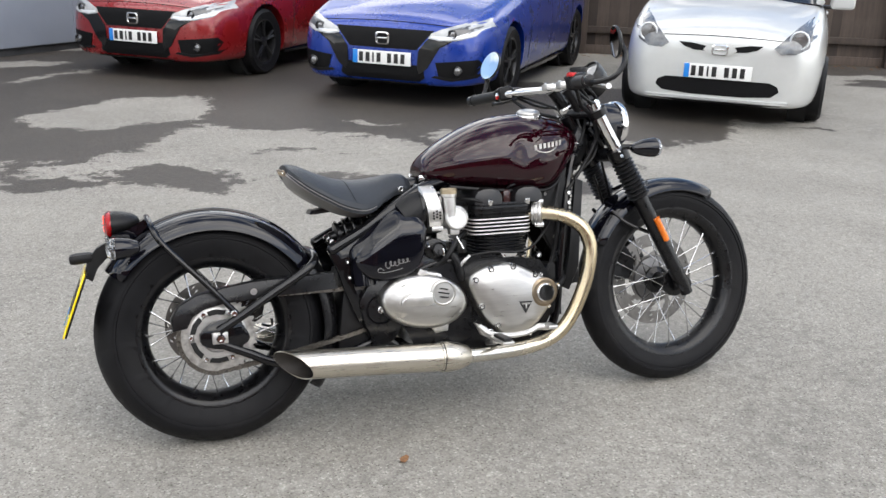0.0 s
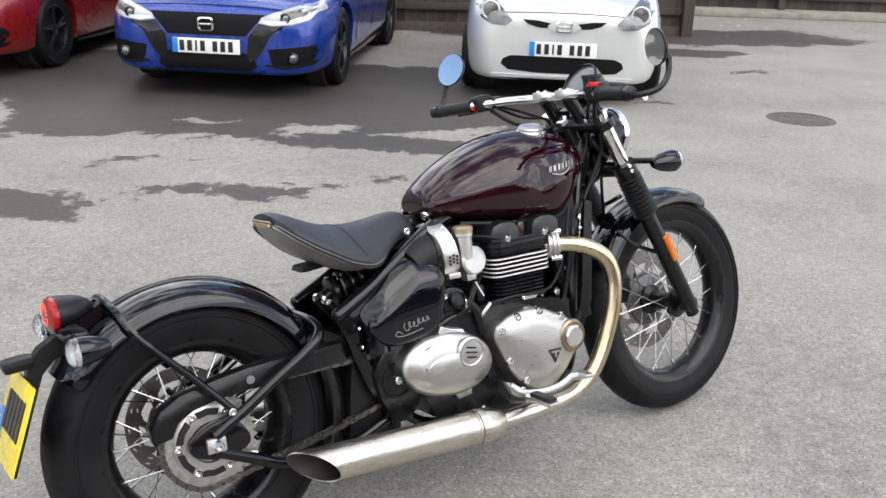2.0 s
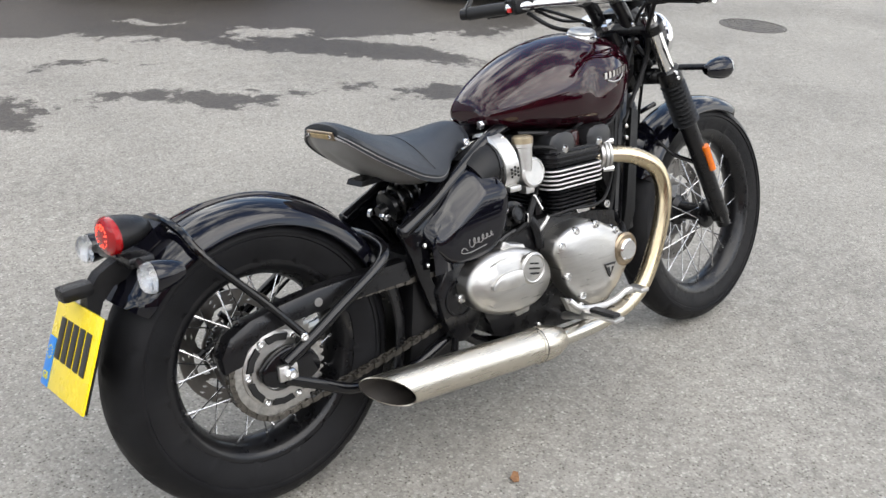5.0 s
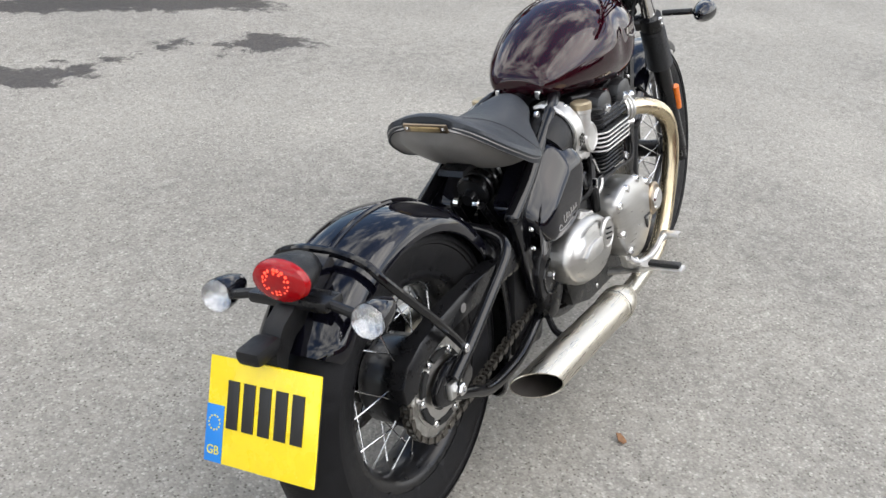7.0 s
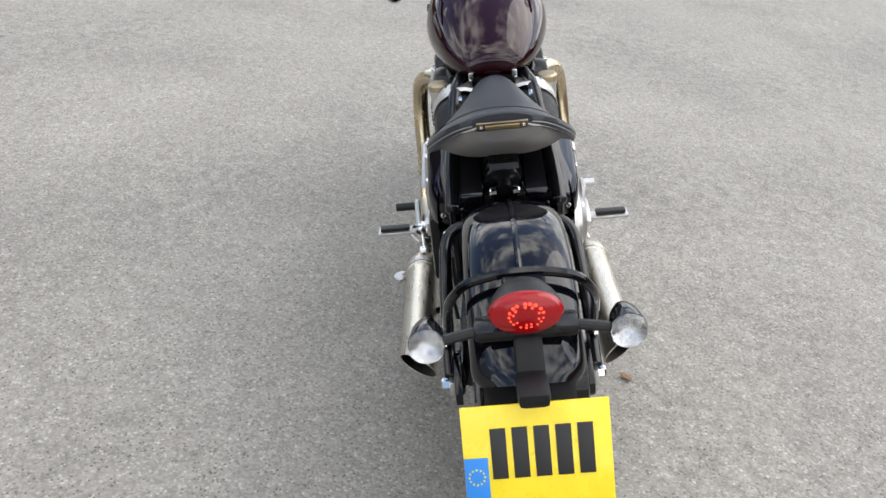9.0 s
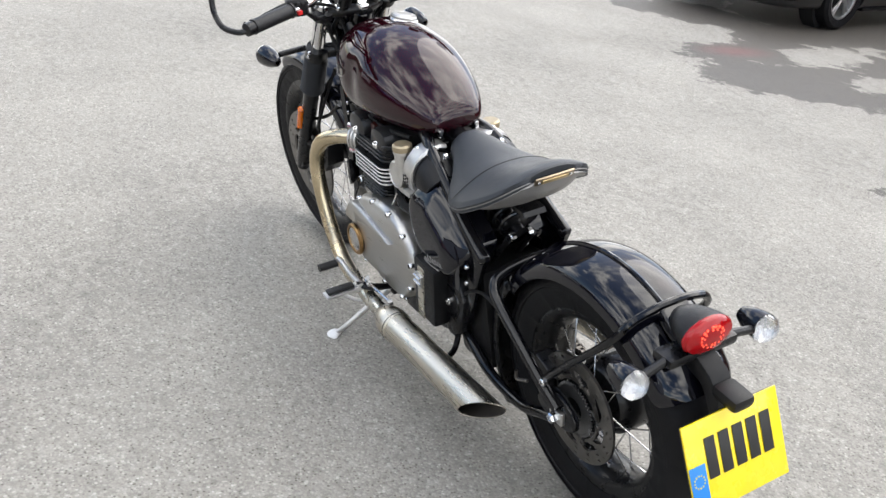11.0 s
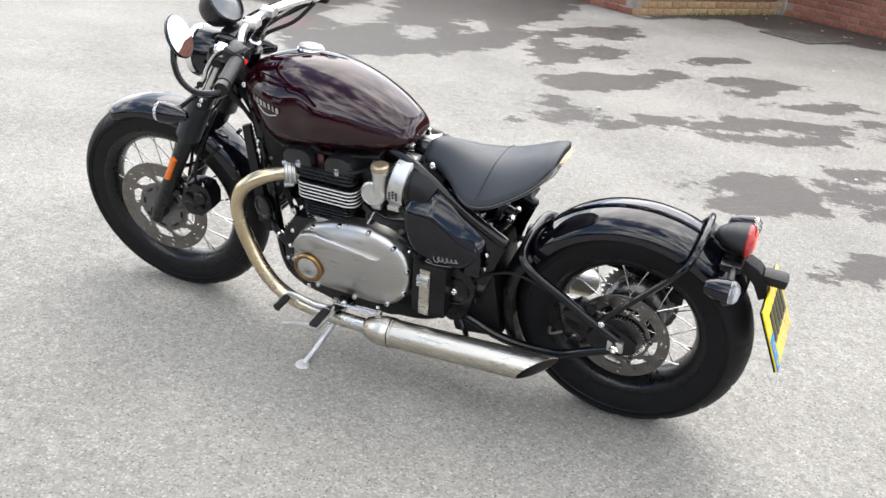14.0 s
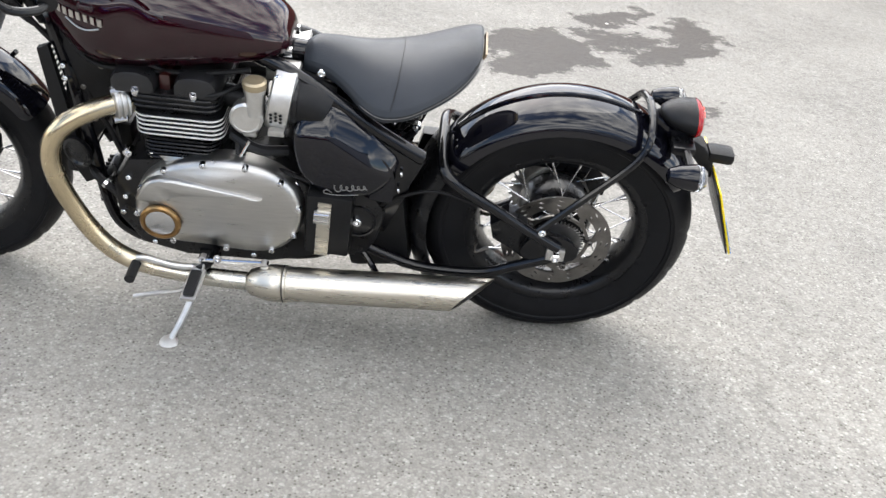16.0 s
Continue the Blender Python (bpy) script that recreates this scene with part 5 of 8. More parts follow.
# ---- exhausts ----
for s, side in SIDES:
    ex = part("exhaust_header", tube([(0.945, s * 0.105, 0.600), (0.985, s * 0.135, 0.602), (1.035, s * 0.165, 0.592), (1.085, s * 0.188, 0.560), (1.108, s * 0.197, 0.505), (1.103, s * 0.2, 0.44), (1.082, s * 0.2, 0.375),
                                      (1.048, s * 0.2, 0.305), (1.005, s * 0.2, 0.252), (0.945, s * 0.202, 0.222), (0.86, s * 0.205, 0.209), (0.76, s * 0.21, 0.207), (0.66, s * 0.214, 0.211)], 0.0215, 18, 6), M_HEADER, bike, "heat-tinted steel exhaust pipe")
    part("port_clamp", lathe([(0.026, -0.012), (0.034, -0.010), (0.035, -0.005), (0.030, -0.003), (0.030, 0.0), (0.036, 0.002), (0.036, 0.006), (0.030, 0.008), (0.030, 0.011), (0.035, 0.013), (0.034, 0.018), (0.025, 0.022)], (0.966, s * 0.120, 0.602), (1, s * 0.55, 0), 24), M_ALU, ex, "cast alloy port clamp")
    for dz in (-0.035, 0.035):
        part("clamp_lug", tube([(0.962, s * 0.125, 0.602 + dz), (0.985, s * 0.14, 0.602 + dz)], 0.009, 8, 1), M_CHROME, ex)
    p0, p1 = Vector((0.672, s * 0.214, 0.211)), Vector((0.13, s * 0.216, 0.2445))
    d = (p1 - p0).normalized()
    n = 36
    bm = bmesh.new()
    up = Vector((0, 0, 1)) - d * d.z
    up.normalize()
    right = d.cross(up)
    R = 0.0405
    lean = math.atan2(0.62, 0.78 * (-1 if right.y * s > 0 else 1)) - math.pi / 2

    def cut(dist, r, slash):
        ring = []
        for k in range(n):
            a = 2 * math.pi * k / n
            off = right * math.cos(a) * r + up * math.sin(a) * r
            extra = slash * (0.5 + 0.5 * math.sin(a - lean)) if slash else 0
            ring.append(p0 + d * (dist + extra) + off)
        return ring
    loft(bm, [cut(0.055, 0.036, 0), cut(0.056, R, 0), cut(0.2, R, 0), cut(0.35, R, 0), cut(0.44, R, 0.097), cut(0.44, R - 0.0025, 0.097)], cap=False)
    silencer = part("silencer", bm, M_BRUSHED, ex, "brushed steel slash-cut silencer", sharp=40)
    bm = bmesh.new()
    loft(bm, [cut(0.4395, R - 0.0024, 0.097), cut(0.435, R - 0.0035, 0.095), cut(0.38, R - 0.004, 0.04), cut(0.27, R - 0.004, 0)], cap=False)
    part("bore", bm, M_BORE, silencer, "sooty dark bore", sharp=40)
    part("baffle", lathe([(0.037, 0), (0.02, 0.004), (0.018, 0.03), (0.0005, 0.035)], p0 + d * 0.29, -d, 24), M_DARK, silencer)
    part("silencer_collar", lathe([(0.022, -0.028), (0.030, -0.02), (0.040, 0.01), (0.0435, 0.03), (0.0435, 0.052), (0.0415, 0.055), (0.0435, 0.057), (0.0435, 0.064), (0.040, 0.066)], p0, d, 36), M_BRUSHED, ex)
    part("clamp_ring", lathe([(0.0415, 0.0562), (0.0438, 0.0566), (0.0438, 0.0594), (0.0415, 0.0598)], p0, d, 36), M_SATIN, ex, "dark clamp ring")
    part("hanger", tube([(0.40, s * 0.19, 0.235), (0.42, s * 0.15, 0.24), (0.46, s * 0.11, 0.27)], 0.008, 8), M_FRAME, ex)

# ---- radiator, horn, coils ----
rad = part("radiator", box((1.098, 0, 0.53), (0.032, 0.15, 0.33), 0.006, (0, -8, 0)), M_SATIN, bike, "slim black radiator")
for k in range(24):
    part("radiator_fin", box((1.116 + (0.385 + 0.0125 * k - 0.53) * -0.14 * -1, 0, 0.385 + 0.0125 * k), (0.004, 0.13, 0.003), 0, (0, -8, 0)), M_DARK, rad)
for s, _ in SIDES:
    part("radiator_shroud", slab([(1.12, 0.70), (1.145, 0.69), (1.125, 0.42), (1.09, 0.35), (1.07, 0.36), (1.09, 0.45)], s * 0.076, s * 0.09, 0.004), M_PLASTIC, rad, "black radiator shroud")
for s, _ in SIDES:
    side = part("radiator_cover", slab([(1.085, 0.735), (1.00, 0.715), (0.985, 0.66), (1.005, 0.57), (1.03, 0.50), (1.075, 0.46), (1.10, 0.55), (1.105, 0.66)], s * 0.055, s * 0.076, 0.008, 3), M_PLASTIC, bike, "black moulded cover beside the radiator")
    for x, z in ((1.06, 0.70), (1.02, 0.655), (1.065, 0.60), (1.05, 0.52)):
        part("cover_bolt", bolt(bmesh.new(), (x, s * 0.075, z), (0, s, 0), 0.006, 0.005), M_STEEL, side)
part("horn", lathe([(0.012, -0.02), (0.022, -0.018), (0.036, -0.006), (0.037, 0.004), (0.03, 0.006), (0.025, 0.002), (0.0005, 0.004)], (1.09, 0.105, 0.445), (0.35, 1, 0), 28), M_SATIN, bike, "black disc horn")
part("horn_stay", box((1.075, 0.085, 0.455), (0.02, 0.03, 0.012), 0.003), M_FRAME, bike)
part("expansion_tank", box((1.03, -0.06, 0.36), (0.03, 0.06, 0.16), 0.008), M_PLASTIC, bike)
for pts, r in (([(1.03, 0.05, 0.69), (1.06, 0.07, 0.60), (1.02, 0.08, 0.50), (1.0, 0.08, 0.44)], 0.007), ([(1.05, -0.05, 0.70), (1.06, -0.08, 0.58), (1.04, -0.08, 0.46), (1.0, -0.09, 0.40)], 0.007),
               ([(0.72, -0.10, 0.66), (0.76, -0.14, 0.655), (0.80, -0.13, 0.64)], 0.005), ([(0.72, 0.10, 0.66), (0.76, 0.14, 0.655), (0.80, 0.13, 0.64)], 0.005),
               ([(0.62, -0.12, 0.46), (0.66, -0.15, 0.49), (0.70, -0.14, 0.54), (0.74, -0.11, 0.56)], 0.008), ([(0.62, 0.12, 0.52), (0.68, 0.14, 0.53), (0.74, 0.12, 0.55)], 0.012)):
    part("hose", tube(pts, r, 8), M_PLASTIC, bike)

# ---- small engine fittings ----
for s, _ in SIDES:
    part("drain_rod", tube([(0.698, s * 0.146, 0.552), (0.716, s * 0.152, 0.515)], 0.003, 8, 1), M_CHROME, engine)
    for x, z in ((0.985, 0.36), (0.972, 0.415), (0.995, 0.315), (0.60, 0.445), (0.545, 0.40), (0.93, 0.235), (0.70, 0.225)):
        part("case_bolt", bolt(bmesh.new(), (x, s * 0.134, z), (0, s, 0), 0.0065, 0.007), M_CHROME, engine)
    for x in (0.785, 0.915):
        part("base_nut", lathe([(0.008, 0), (0.008, 0.009), (0.005, 0.011)], (x, s * 0.126, 0.476), (0, s * 0.3, 1), 6), M_CHROME, engine, sharp=20)
    part("boot_clip", ring_lathe([(0.059, -0.004), (0.061, -0.004), (0.061, 0.004), (0.059, 0.004)], (0.602, s * 0.083, 0.634), (1, 0, 0.05), 32), M_SATIN, bike, "dark hose clip")
    part("plug_lead", tube([(0.876, s * 0.10, 0.675), (0.89, s * 0.115, 0.69), (0.93, s * 0.10, 0.695), (1.0, s * 0.06, 0.70)], 0.0042, 8), M_PLASTIC, engine, "black plug lead")
    part("tank_loom", tube([(1.10, s * 0.06, 0.73), (1.03, s * 0.09, 0.672), (0.92, s * 0.10, 0.672), (0.80, s * 0.105, 0.682), (0.70, s * 0.095, 0.695)], 0.006, 8), M_PLASTIC, bike, "taped wiring loom")
    part("case_rib", tube([(0.56, s * 0.136, 0.45), (0.62, s * 0.137, 0.475), (0.70, s * 0.137, 0.482)], 0.006, 8), M_SATIN, engine)
    part("front_hose", tube([(1.085, s * 0.055, 0.40), (1.06, s * 0.10, 0.385), (1.02, s * 0.115, 0.36), (0.99, s * 0.12, 0.33)], 0.010, 10), M_PLASTIC, engine, "black coolant hose")
    part("hose_clip", ring_lathe([(0.0105, -0.004), (0.012, -0.004), (0.012, 0.004), (0.0105, 0.004)], (1.035, s * 0.111, 0.371), (1, s * -0.35, 0.6), 16), M_CHROME, engine)
part("rear_brake_hose", tube([(0.12, 0.118, 0.395), (0.19, 0.128, 0.43), (0.29, 0.130, 0.46), (0.37, 0.124, 0.43), (0.42, 0.12, 0.39)], 0.004, 8), M_PLASTIC, bike, "black rear brake hose")
part("regulator", box((1.055, 0, 0.30), (0.03, 0.11, 0.075), 0.005), M_SATIN, bike, "finned black regulator")
for k in range(7):
    part("regulator_fin", box((1.075, -0.045 + 0.015 * k, 0.30), (0.014, 0.004, 0.07), 0.0), M_SATIN, bike)
part("clutch_arm", tube([(0.70, -0.145, 0.455), (0.715, -0.155, 0.478), (0.735, -0.15, 0.492)], 0.005, 8), M_ALU, engine)
part("clutch_cable", tube([(0.735, -0.15, 0.492), (0.80, -0.165, 0.50), (0.92, -0.16, 0.50), (1.02, -0.11, 0.58), (1.08, -0.07, 0.72)], 0.004, 8), M_PLASTIC, engine, "black clutch cable")

# ---- fork, headlamp, bars (all turned with the steering) ----
def fork_at(z, y=0.0, ahead=0.0):
    return Vector((1.497 - 0.54 * (z - 0.33) + ahead, y, z))


for s, side in SIDES:
    leg = part("fork_leg", steered(tube([fork_at(0.300, s * 0.098), fork_at(0.34, s * 0.098), fork_at(0.5, s * 0.1), fork_at(0.632, s * 0.1)], lambda f: 0.024 if f > 0.2 else 0.02, 18, 2)), M_SATIN, bike, "black fork leg with rubber gaiter")
    part("axle_boss", steered(lathe([(0.024, -0.016), (0.024, 0.014), (0.012, 0.016), (0.011, 0.008), (0.0005, 0.008)], (1.497, s * 0.098, 0.33), (0, s, 0), 20)), M_SATIN, leg)
    part("axle_pinch", steered(lathe([(0.009, 0), (0.009, 0.004), (0.005, 0.004), (0.0005, 0.001)], (1.497, s * 0.112, 0.33), (0, s, 0), 16)), M_CHROME, leg)
    rings = []
    for k in range(41):
        f = k / 40
        rings.append((0.025 + 0.010 * (0.5 - 0.5 * math.cos(2 * math.pi * f * 10)) + 0.002 * (1 - f), f * 0.135))
    part("gaiter", steered(lathe(rings, fork_at(0.625, s * 0.1), AXIS, 22)), M_GRIP, leg, "ribbed rubber gaiter", sharp=25)
    part("stanchion", steered(tube([fork_at(0.74, s * 0.1), fork_at(0.918, s * 0.1)], 0.0205, 18, 1)), M_CHROME, leg, "chromed upper tube")
    part("fork_cap", steered(lathe([(0.022, 0), (0.022, 0.012), (0.016, 0.016), (0.0005, 0.016)], fork_at(0.918, s * 0.1), AXIS, 18)), M_CHROME, leg)
    part("reflector", steered(tube([fork_at(0.555, s * 0.128, 0.005), fork_at(0.482, s * 0.124, 0.005)], 0.0105, 12, 1)), M_AMBER, leg, "amber side reflector")
    part("lower_clamp", steered(lathe([(0.032, -0.018), (0.034, 0), (0.032, 0.02)], fork_at(0.762, s * 0.1), AXIS, 20)), M_SATIN, bike)
    part("upper_clamp", steered(lathe([(0.03, -0.012), (0.031, 0.012)], fork_at(0.895, s * 0.1), AXIS, 20)), M_SATIN, bike)
    for dz in (0.758, 0.772):
        part("clamp_bolt", steered(bolt(bmesh.new(), fork_at(dz, s * 0.128, -0.012), (0, s, 0), 0.006, 0.008)), M_CHROME, bike)
part("lower_yoke", steered(tube([fork_at(0.762, -0.09), fork_at(0.765, 0, -0.03), fork_at(0.762, 0.09)], 0.022, 12)), M_SATIN, bike, "black lower fork yoke")
part("upper_yoke", steered(tube([fork_at(0.895, -0.09), fork_at(0.897, 0, -0.045), fork_at(0.895, 0.09)], 0.017, 12)), M_SATIN, bike, "black upper fork yoke")
part("front_axle", steered(tube([(1.497, -0.09, 0.33), (1.497, 0.09, 0.33)], 0.011, 12, 1)), M_SATIN, bike)

lamp_c, lamp_d = Vector((1.243, 0, 0.862)), Vector((1, 0, -0.05)).normalized()
lamp = part("headlamp", steered(lathe([(0.0184, -0.055), (0.0414, -0.045), (0.0589, -0.02), (0.0672, 0.02), (0.0699, 0.055), (0.0699, 0.062)], lamp_c, lamp_d, 36, cap=False)), M_GLOSS, bike, "round black headlamp with a chrome rim")
part("rim", steered(ring_lathe([(0.0672, 0.056), (0.0745, 0.060), (0.0764, 0.07), (0.0736, 0.08), (0.0681, 0.082), (0.0653, 0.074)], lamp_c, lamp_d, 40)), M_CHROME, lamp, "chrome headlamp rim")
part("reflector_bowl", steered(lathe([(0.0662, 0.066), (0.0552, 0.045), (0.0276, 0.025), (0.0005, 0.02)], lamp_c, lamp_d, 32, cap=False)), M_REFLECTOR, lamp)
part("glass", steered(lathe([(0.0672, 0.074), (0.0552, 0.083), (0.0322, 0.090), (0.0005, 0.093)], lamp_c, lamp_d, 36, cap=False)), M_CLEAR, lamp)
for s, _ in SIDES:
    part("lamp_bracket", steered(box((1.245, s * 0.083, 0.845), (0.05, 0.012, 0.03), 0.004)), M_SATIN, lamp)
for pts in ([(1.24, 0.03, 0.80), (1.22, 0.06, 0.83), (1.20, 0.04, 0.88)], [(1.25, -0.03, 0.79), (1.22, -0.07, 0.80), (1.19, -0.05, 0.85)], [(1.23, 0.0, 0.78), (1.25, -0.05, 0.81), (1.26, -0.06, 0.83)]):
    part("loom", steered(tube(pts, 0.007, 8)), M_PLASTIC, lamp)
part("lamp_ear", steered(box((1.225, 0, 0.795), (0.05, 0.09, 0.03), 0.006)), M_SATIN, lamp)

gauge_c, gauge_d = Vector((1.222, 0.0, 1.008)), Vector((-0.80, 0, 0.60)).normalized()
gauge = part("instrument", steered(lathe([(0.02, -0.062), (0.042, -0.055), (0.055, -0.03), (0.060, 0), (0.061, 0.012), (0.056, 0.016), (0.054, 0.010), (0.054, 0.004)], gauge_c, gauge_d, 36)), M_SATIN, bike, "round black speedometer")
part("dial", steered(lathe([(0.055, 0.008), (0.03, 0.010), (0.0005, 0.010)], gauge_c, gauge_d, 32, cap=False)), M_GAUGE, gauge, "grey glass-covered dial")
part("gauge_stem", steered(tube([gauge_c - gauge_d * 0.03, (1.20, 0, 0.95), (1.175, 0, 0.91)], 0.014, 10)), M_SATIN, gauge)
bar_pts = [(0.993, 0.375, 0.971), (1.03, 0.235, 0.978), (1.075, 0.16, 0.981), (1.112, 0.08, 0.980), (1.12, 0.0, 0.980)]
bars = part("handlebar", steered(tube(bar_pts + [(x, -y, z) for x, y, z in bar_pts[-2::-1]], 0.0127, 14, 5)), M_CHROME, bike, "flat silver handlebar")
for s, side in SIDES:
    part("riser", steered(tube([(1.165, s * 0.045, 0.905), (1.14, s * 0.045, 0.945), (1.115, s * 0.045, 0.975)], 0.019, 12)), M_SATIN, bars, "black riser")
    part("riser_cap", steered(box((1.108, s * 0.045, 0.986), (0.042, 0.036, 0.022), 0.005)), M_ALU, bars)
    for dx in (-0.014, 0.014):
        part("riser_bolt", steered(bolt(bmesh.new(), (1.108 + dx, s * 0.045, 0.996), (0, 0, 1), 0.0055, 0.005)), M_CHROME, bars)
    a, b = Vector((0.993, s * 0.376, 0.971)), Vector((1.026, s * 0.262, 0.977))
    gp = [(0.0172 + 0.0012 * (k % 2), 0.120 * k / 30) for k in range(31)]
    part("grip", steered(lathe([(0.012, -0.002), (0.0195, 0.0)] + gp + [(0.0205, 0.121), (0.02, 0.125)], a, b - a, 18)), M_GRIP, bars, "ribbed black rubber grip")
    part("bar_end", steered(lathe([(0.008, -0.024), (0.0165, -0.022), (0.0175, -0.004), (0.017, 0)], a, b - a, 16)), M_SATIN, bars)
    sw = Vector((1.042, s * 0.234, 0.982))
    pod = part("switch_pod", steered(box(sw, (0.050, 0.056, 0.048), 0.014, (0, -8, -s * 18), None, 3)), M_PLASTIC, bars, "black switch housing")
    part("switch", steered(box(sw + Vector((-0.027, s * 0.005, -0.012 if s > 0 else 0.02)), (0.008, 0.013, 0.011), 0.002)), M_RED, pod, "red button")
    for k in range(3):
        part("button", steered(box(sw + Vector((-0.027, -s * (0.012 * k - 0.006), 0.010)), (0.007, 0.008, 0.009), 0.002)), M_GRIP, pod)
    part("perch", steered(box((1.062, s * 0.195, 0.982), (0.034, 0.03, 0.034), 0.006)), M_SATIN, bars)
    lever = [(1.085, s * 0.20, 0.975), (1.105, s * 0.235, 0.970), (1.09, s * 0.30, 0.962), (1.07, s * 0.345, 0.957), (1.064, s * 0.37, 0.957)]
    part("lever", steered(tube(lever, lambda f: 0.0058 + (0.003 if f > 0.96 else 0), 8)), M_ALU if s < 0 else M_SATIN, bars, "alloy hand lever" if s < 0 else "black hand lever")
    arm = [(0.990, s * 0.388, 0.967), (1.00, s * 0.415, 0.965), (1.035, s * 0.438, 0.975), (1.065, s * 0.443, 1.005), (1.076, s * 0.440, 1.045)]
    mir = part("mirror", steered(tube(arm, 0.0075, 10)), M_SATIN, bars, "round black bar-end mirror")
    mc = Vector((1.076, 0.405, 1.092)) if s > 0 else Vector((1.060, -0.418, 1.072))
    md = (Vector((-0.94, -0.19, 0.35)) if s > 0 else Vector((-1, 0.3, -0.05))).normalized()
    mk = 1.16 if s > 0 else 1.0
    part("mirror_shell", steered(lathe([(0.01, -0.016), (0.03 * mk, -0.012), (0.043 * mk, -0.004), (0.045 * mk, 0.002), (0.043 * mk, 0.004)], mc, md, 32)), M_SATIN, mir)
    part("mirror_glass", steered(lathe([(0.0425 * mk, 0.0050), (0.02, 0.0056), (0.0003, 0.0057)], mc, md, 32, cap=False)), M_MIRROR, mir)
    part("mirror_neck", steered(tube([(1.076, s * 0.440, 1.040), mc + Vector((0.008, s * 0.010, 0))], 0.008, 8, 1)), M_SATIN, mir)
    cab = [(1.06, s * 0.20, 0.975), (1.11, s * 0.13, 0.945), (1.17, s * 0.06, 0.90), (1.17, s * 0.045, 0.83), (1.10, s * 0.05, 0.74)]
    part("cable", steered(tube(cab, 0.0045, 8)), M_PLASTIC, bike, "black control cable")
    sg = Vector((1.268, s * 0.242, 0.780))
    pod = part("front_indicator", steered(lathe([(0.006, -0.05), (0.012, -0.047), (0.023, -0.02), (0.0285, 0.012), (0.0295, 0.03)], sg, (1, 0, 0), 24, cap=False)), M_GLOSS, bike, "black bullet indicator")
    part("indicator_lens", steered(lathe([(0.0285, 0.030), (0.026, 0.042), (0.016, 0.050), (0.0005, 0.053)], sg, (1, 0, 0), 24, cap=False)), M_CLEAR, pod, "clear indicator lens")
    part("indicator_bowl", steered(lathe([(0.0285, 0.031), (0.012, 0.016), (0.0005, 0.014)], sg, (1, 0, 0), 20, cap=False)), M_REFLECTOR, pod)
    part("indicator_stalk", steered(tube([(1.262, s * 0.135, 0.785), (1.262, s * 0.215, 0.785)], 0.0085, 10, 1)), M_SATIN, pod)
for s, side in SIDES:
    for j, run in enumerate(([(1.06, s * 0.185, 0.965), (1.13, s * 0.15, 0.93), (1.205, s * 0.085, 0.915), (1.225, s * 0.05, 0.84), (1.20, s * 0.055, 0.76), (1.12, s * 0.06, 0.70)],
                             [(1.055, s * 0.21, 0.960), (1.10, s * 0.16, 0.915), (1.17, s * 0.10, 0.885), (1.20, s * 0.075, 0.82), (1.16, s * 0.065, 0.74), (1.09, s * 0.075, 0.66)],
                             [(1.07, s * 0.17, 0.985), (1.15, s * 0.12, 0.97), (1.22, s * 0.06, 0.93), (1.235, s * 0.03, 0.86), (1.215, s * 0.03, 0.79)])):
        part("cable", steered(tube(run, (0.0045, 0.006, 0.0038)[j], 8)), M_PLASTIC, bike)
    part("cable_clip", steered(box((1.205, s * 0.085, 0.913), (0.014, 0.014, 0.018), 0.003)), M_SATIN, bike)
    part("yoke_bolt", steered(bolt(bmesh.new(), fork_at(0.906, s * 0.062, -0.02), AXIS, 0.010, 0.010)), M_CHROME, bike)
    for x, z in ((1.128, 0.735), (1.112, 0.700), (1.150, 0.800)):
        part("head_bolt", bolt(bmesh.new(), (x, s * 0.046, z), (0, s, 0), 0.0085, 0.008), M_CHROME, bike)
    part("ignition_coil", box((1.085, s * 0.055, 0.705), (0.05, 0.03, 0.028), 0.006, (0, -30, 0)), M_PLASTIC, bike)
part("stem_nut", steered(lathe([(0.020, 0), (0.020, 0.012), (0.014, 0.016), (0.0005, 0.016)], fork_at(0.905, 0, -0.045), AXIS, 6)), M_CHROME, bike, sharp=20)
part("gauge_bracket", steered(box((1.195, 0, 0.925), (0.05, 0.10, 0.05), 0.012, (0, -20, 0))), M_SATIN, bike, "black bracket under the speedometer")
res = part("brake_reservoir", steered(lathe([(0.024, 0), (0.025, 0.032), (0.027, 0.034), (0.027, 0.042)], (1.085, -0.175, 0.985), (0, 0, 1), 24)), M_SATIN, bike, "black brake fluid pot")
part("kill_switch", steered(box((1.022, -0.24, 1.0), (0.018, 0.03, 0.012), 0.003)), M_RED, bike)
part("brake_hose", steered(tube([(1.09, -0.16, 0.98), (1.18, -0.10, 0.90), (1.25, -0.02, 0.75), (1.33, 0.06, 0.62), (1.37, 0.085, 0.48)], 0.0045, 8)), M_PLASTIC, bike)
cal = part("front_caliper", steered(slab([(1.292, 0.425), (1.305, 0.455), (1.34, 0.464), (1.375, 0.455), (1.40, 0.42), (1.405, 0.375), (1.385, 0.345), (1.335, 0.345), (1.298, 0.38)], 0.045, 0.102, 0.009)), M_SATIN, bike, "black front brake caliper")
for x, z in ((1.328, 0.418), (1.366, 0.385)):
    part("piston_housing", steered(lathe([(0.021, 0), (0.021, 0.010), (0.017, 0.014), (0.0005, 0.015)], (x, 0.100, z), (0, 1, 0), 22)), M_SATIN, cal)
part("bleed_nipple", steered(tube([(1.318, 0.094, 0.452), (1.312, 0.098, 0.474)], 0.0045, 8, 1)), M_CHROME, cal)
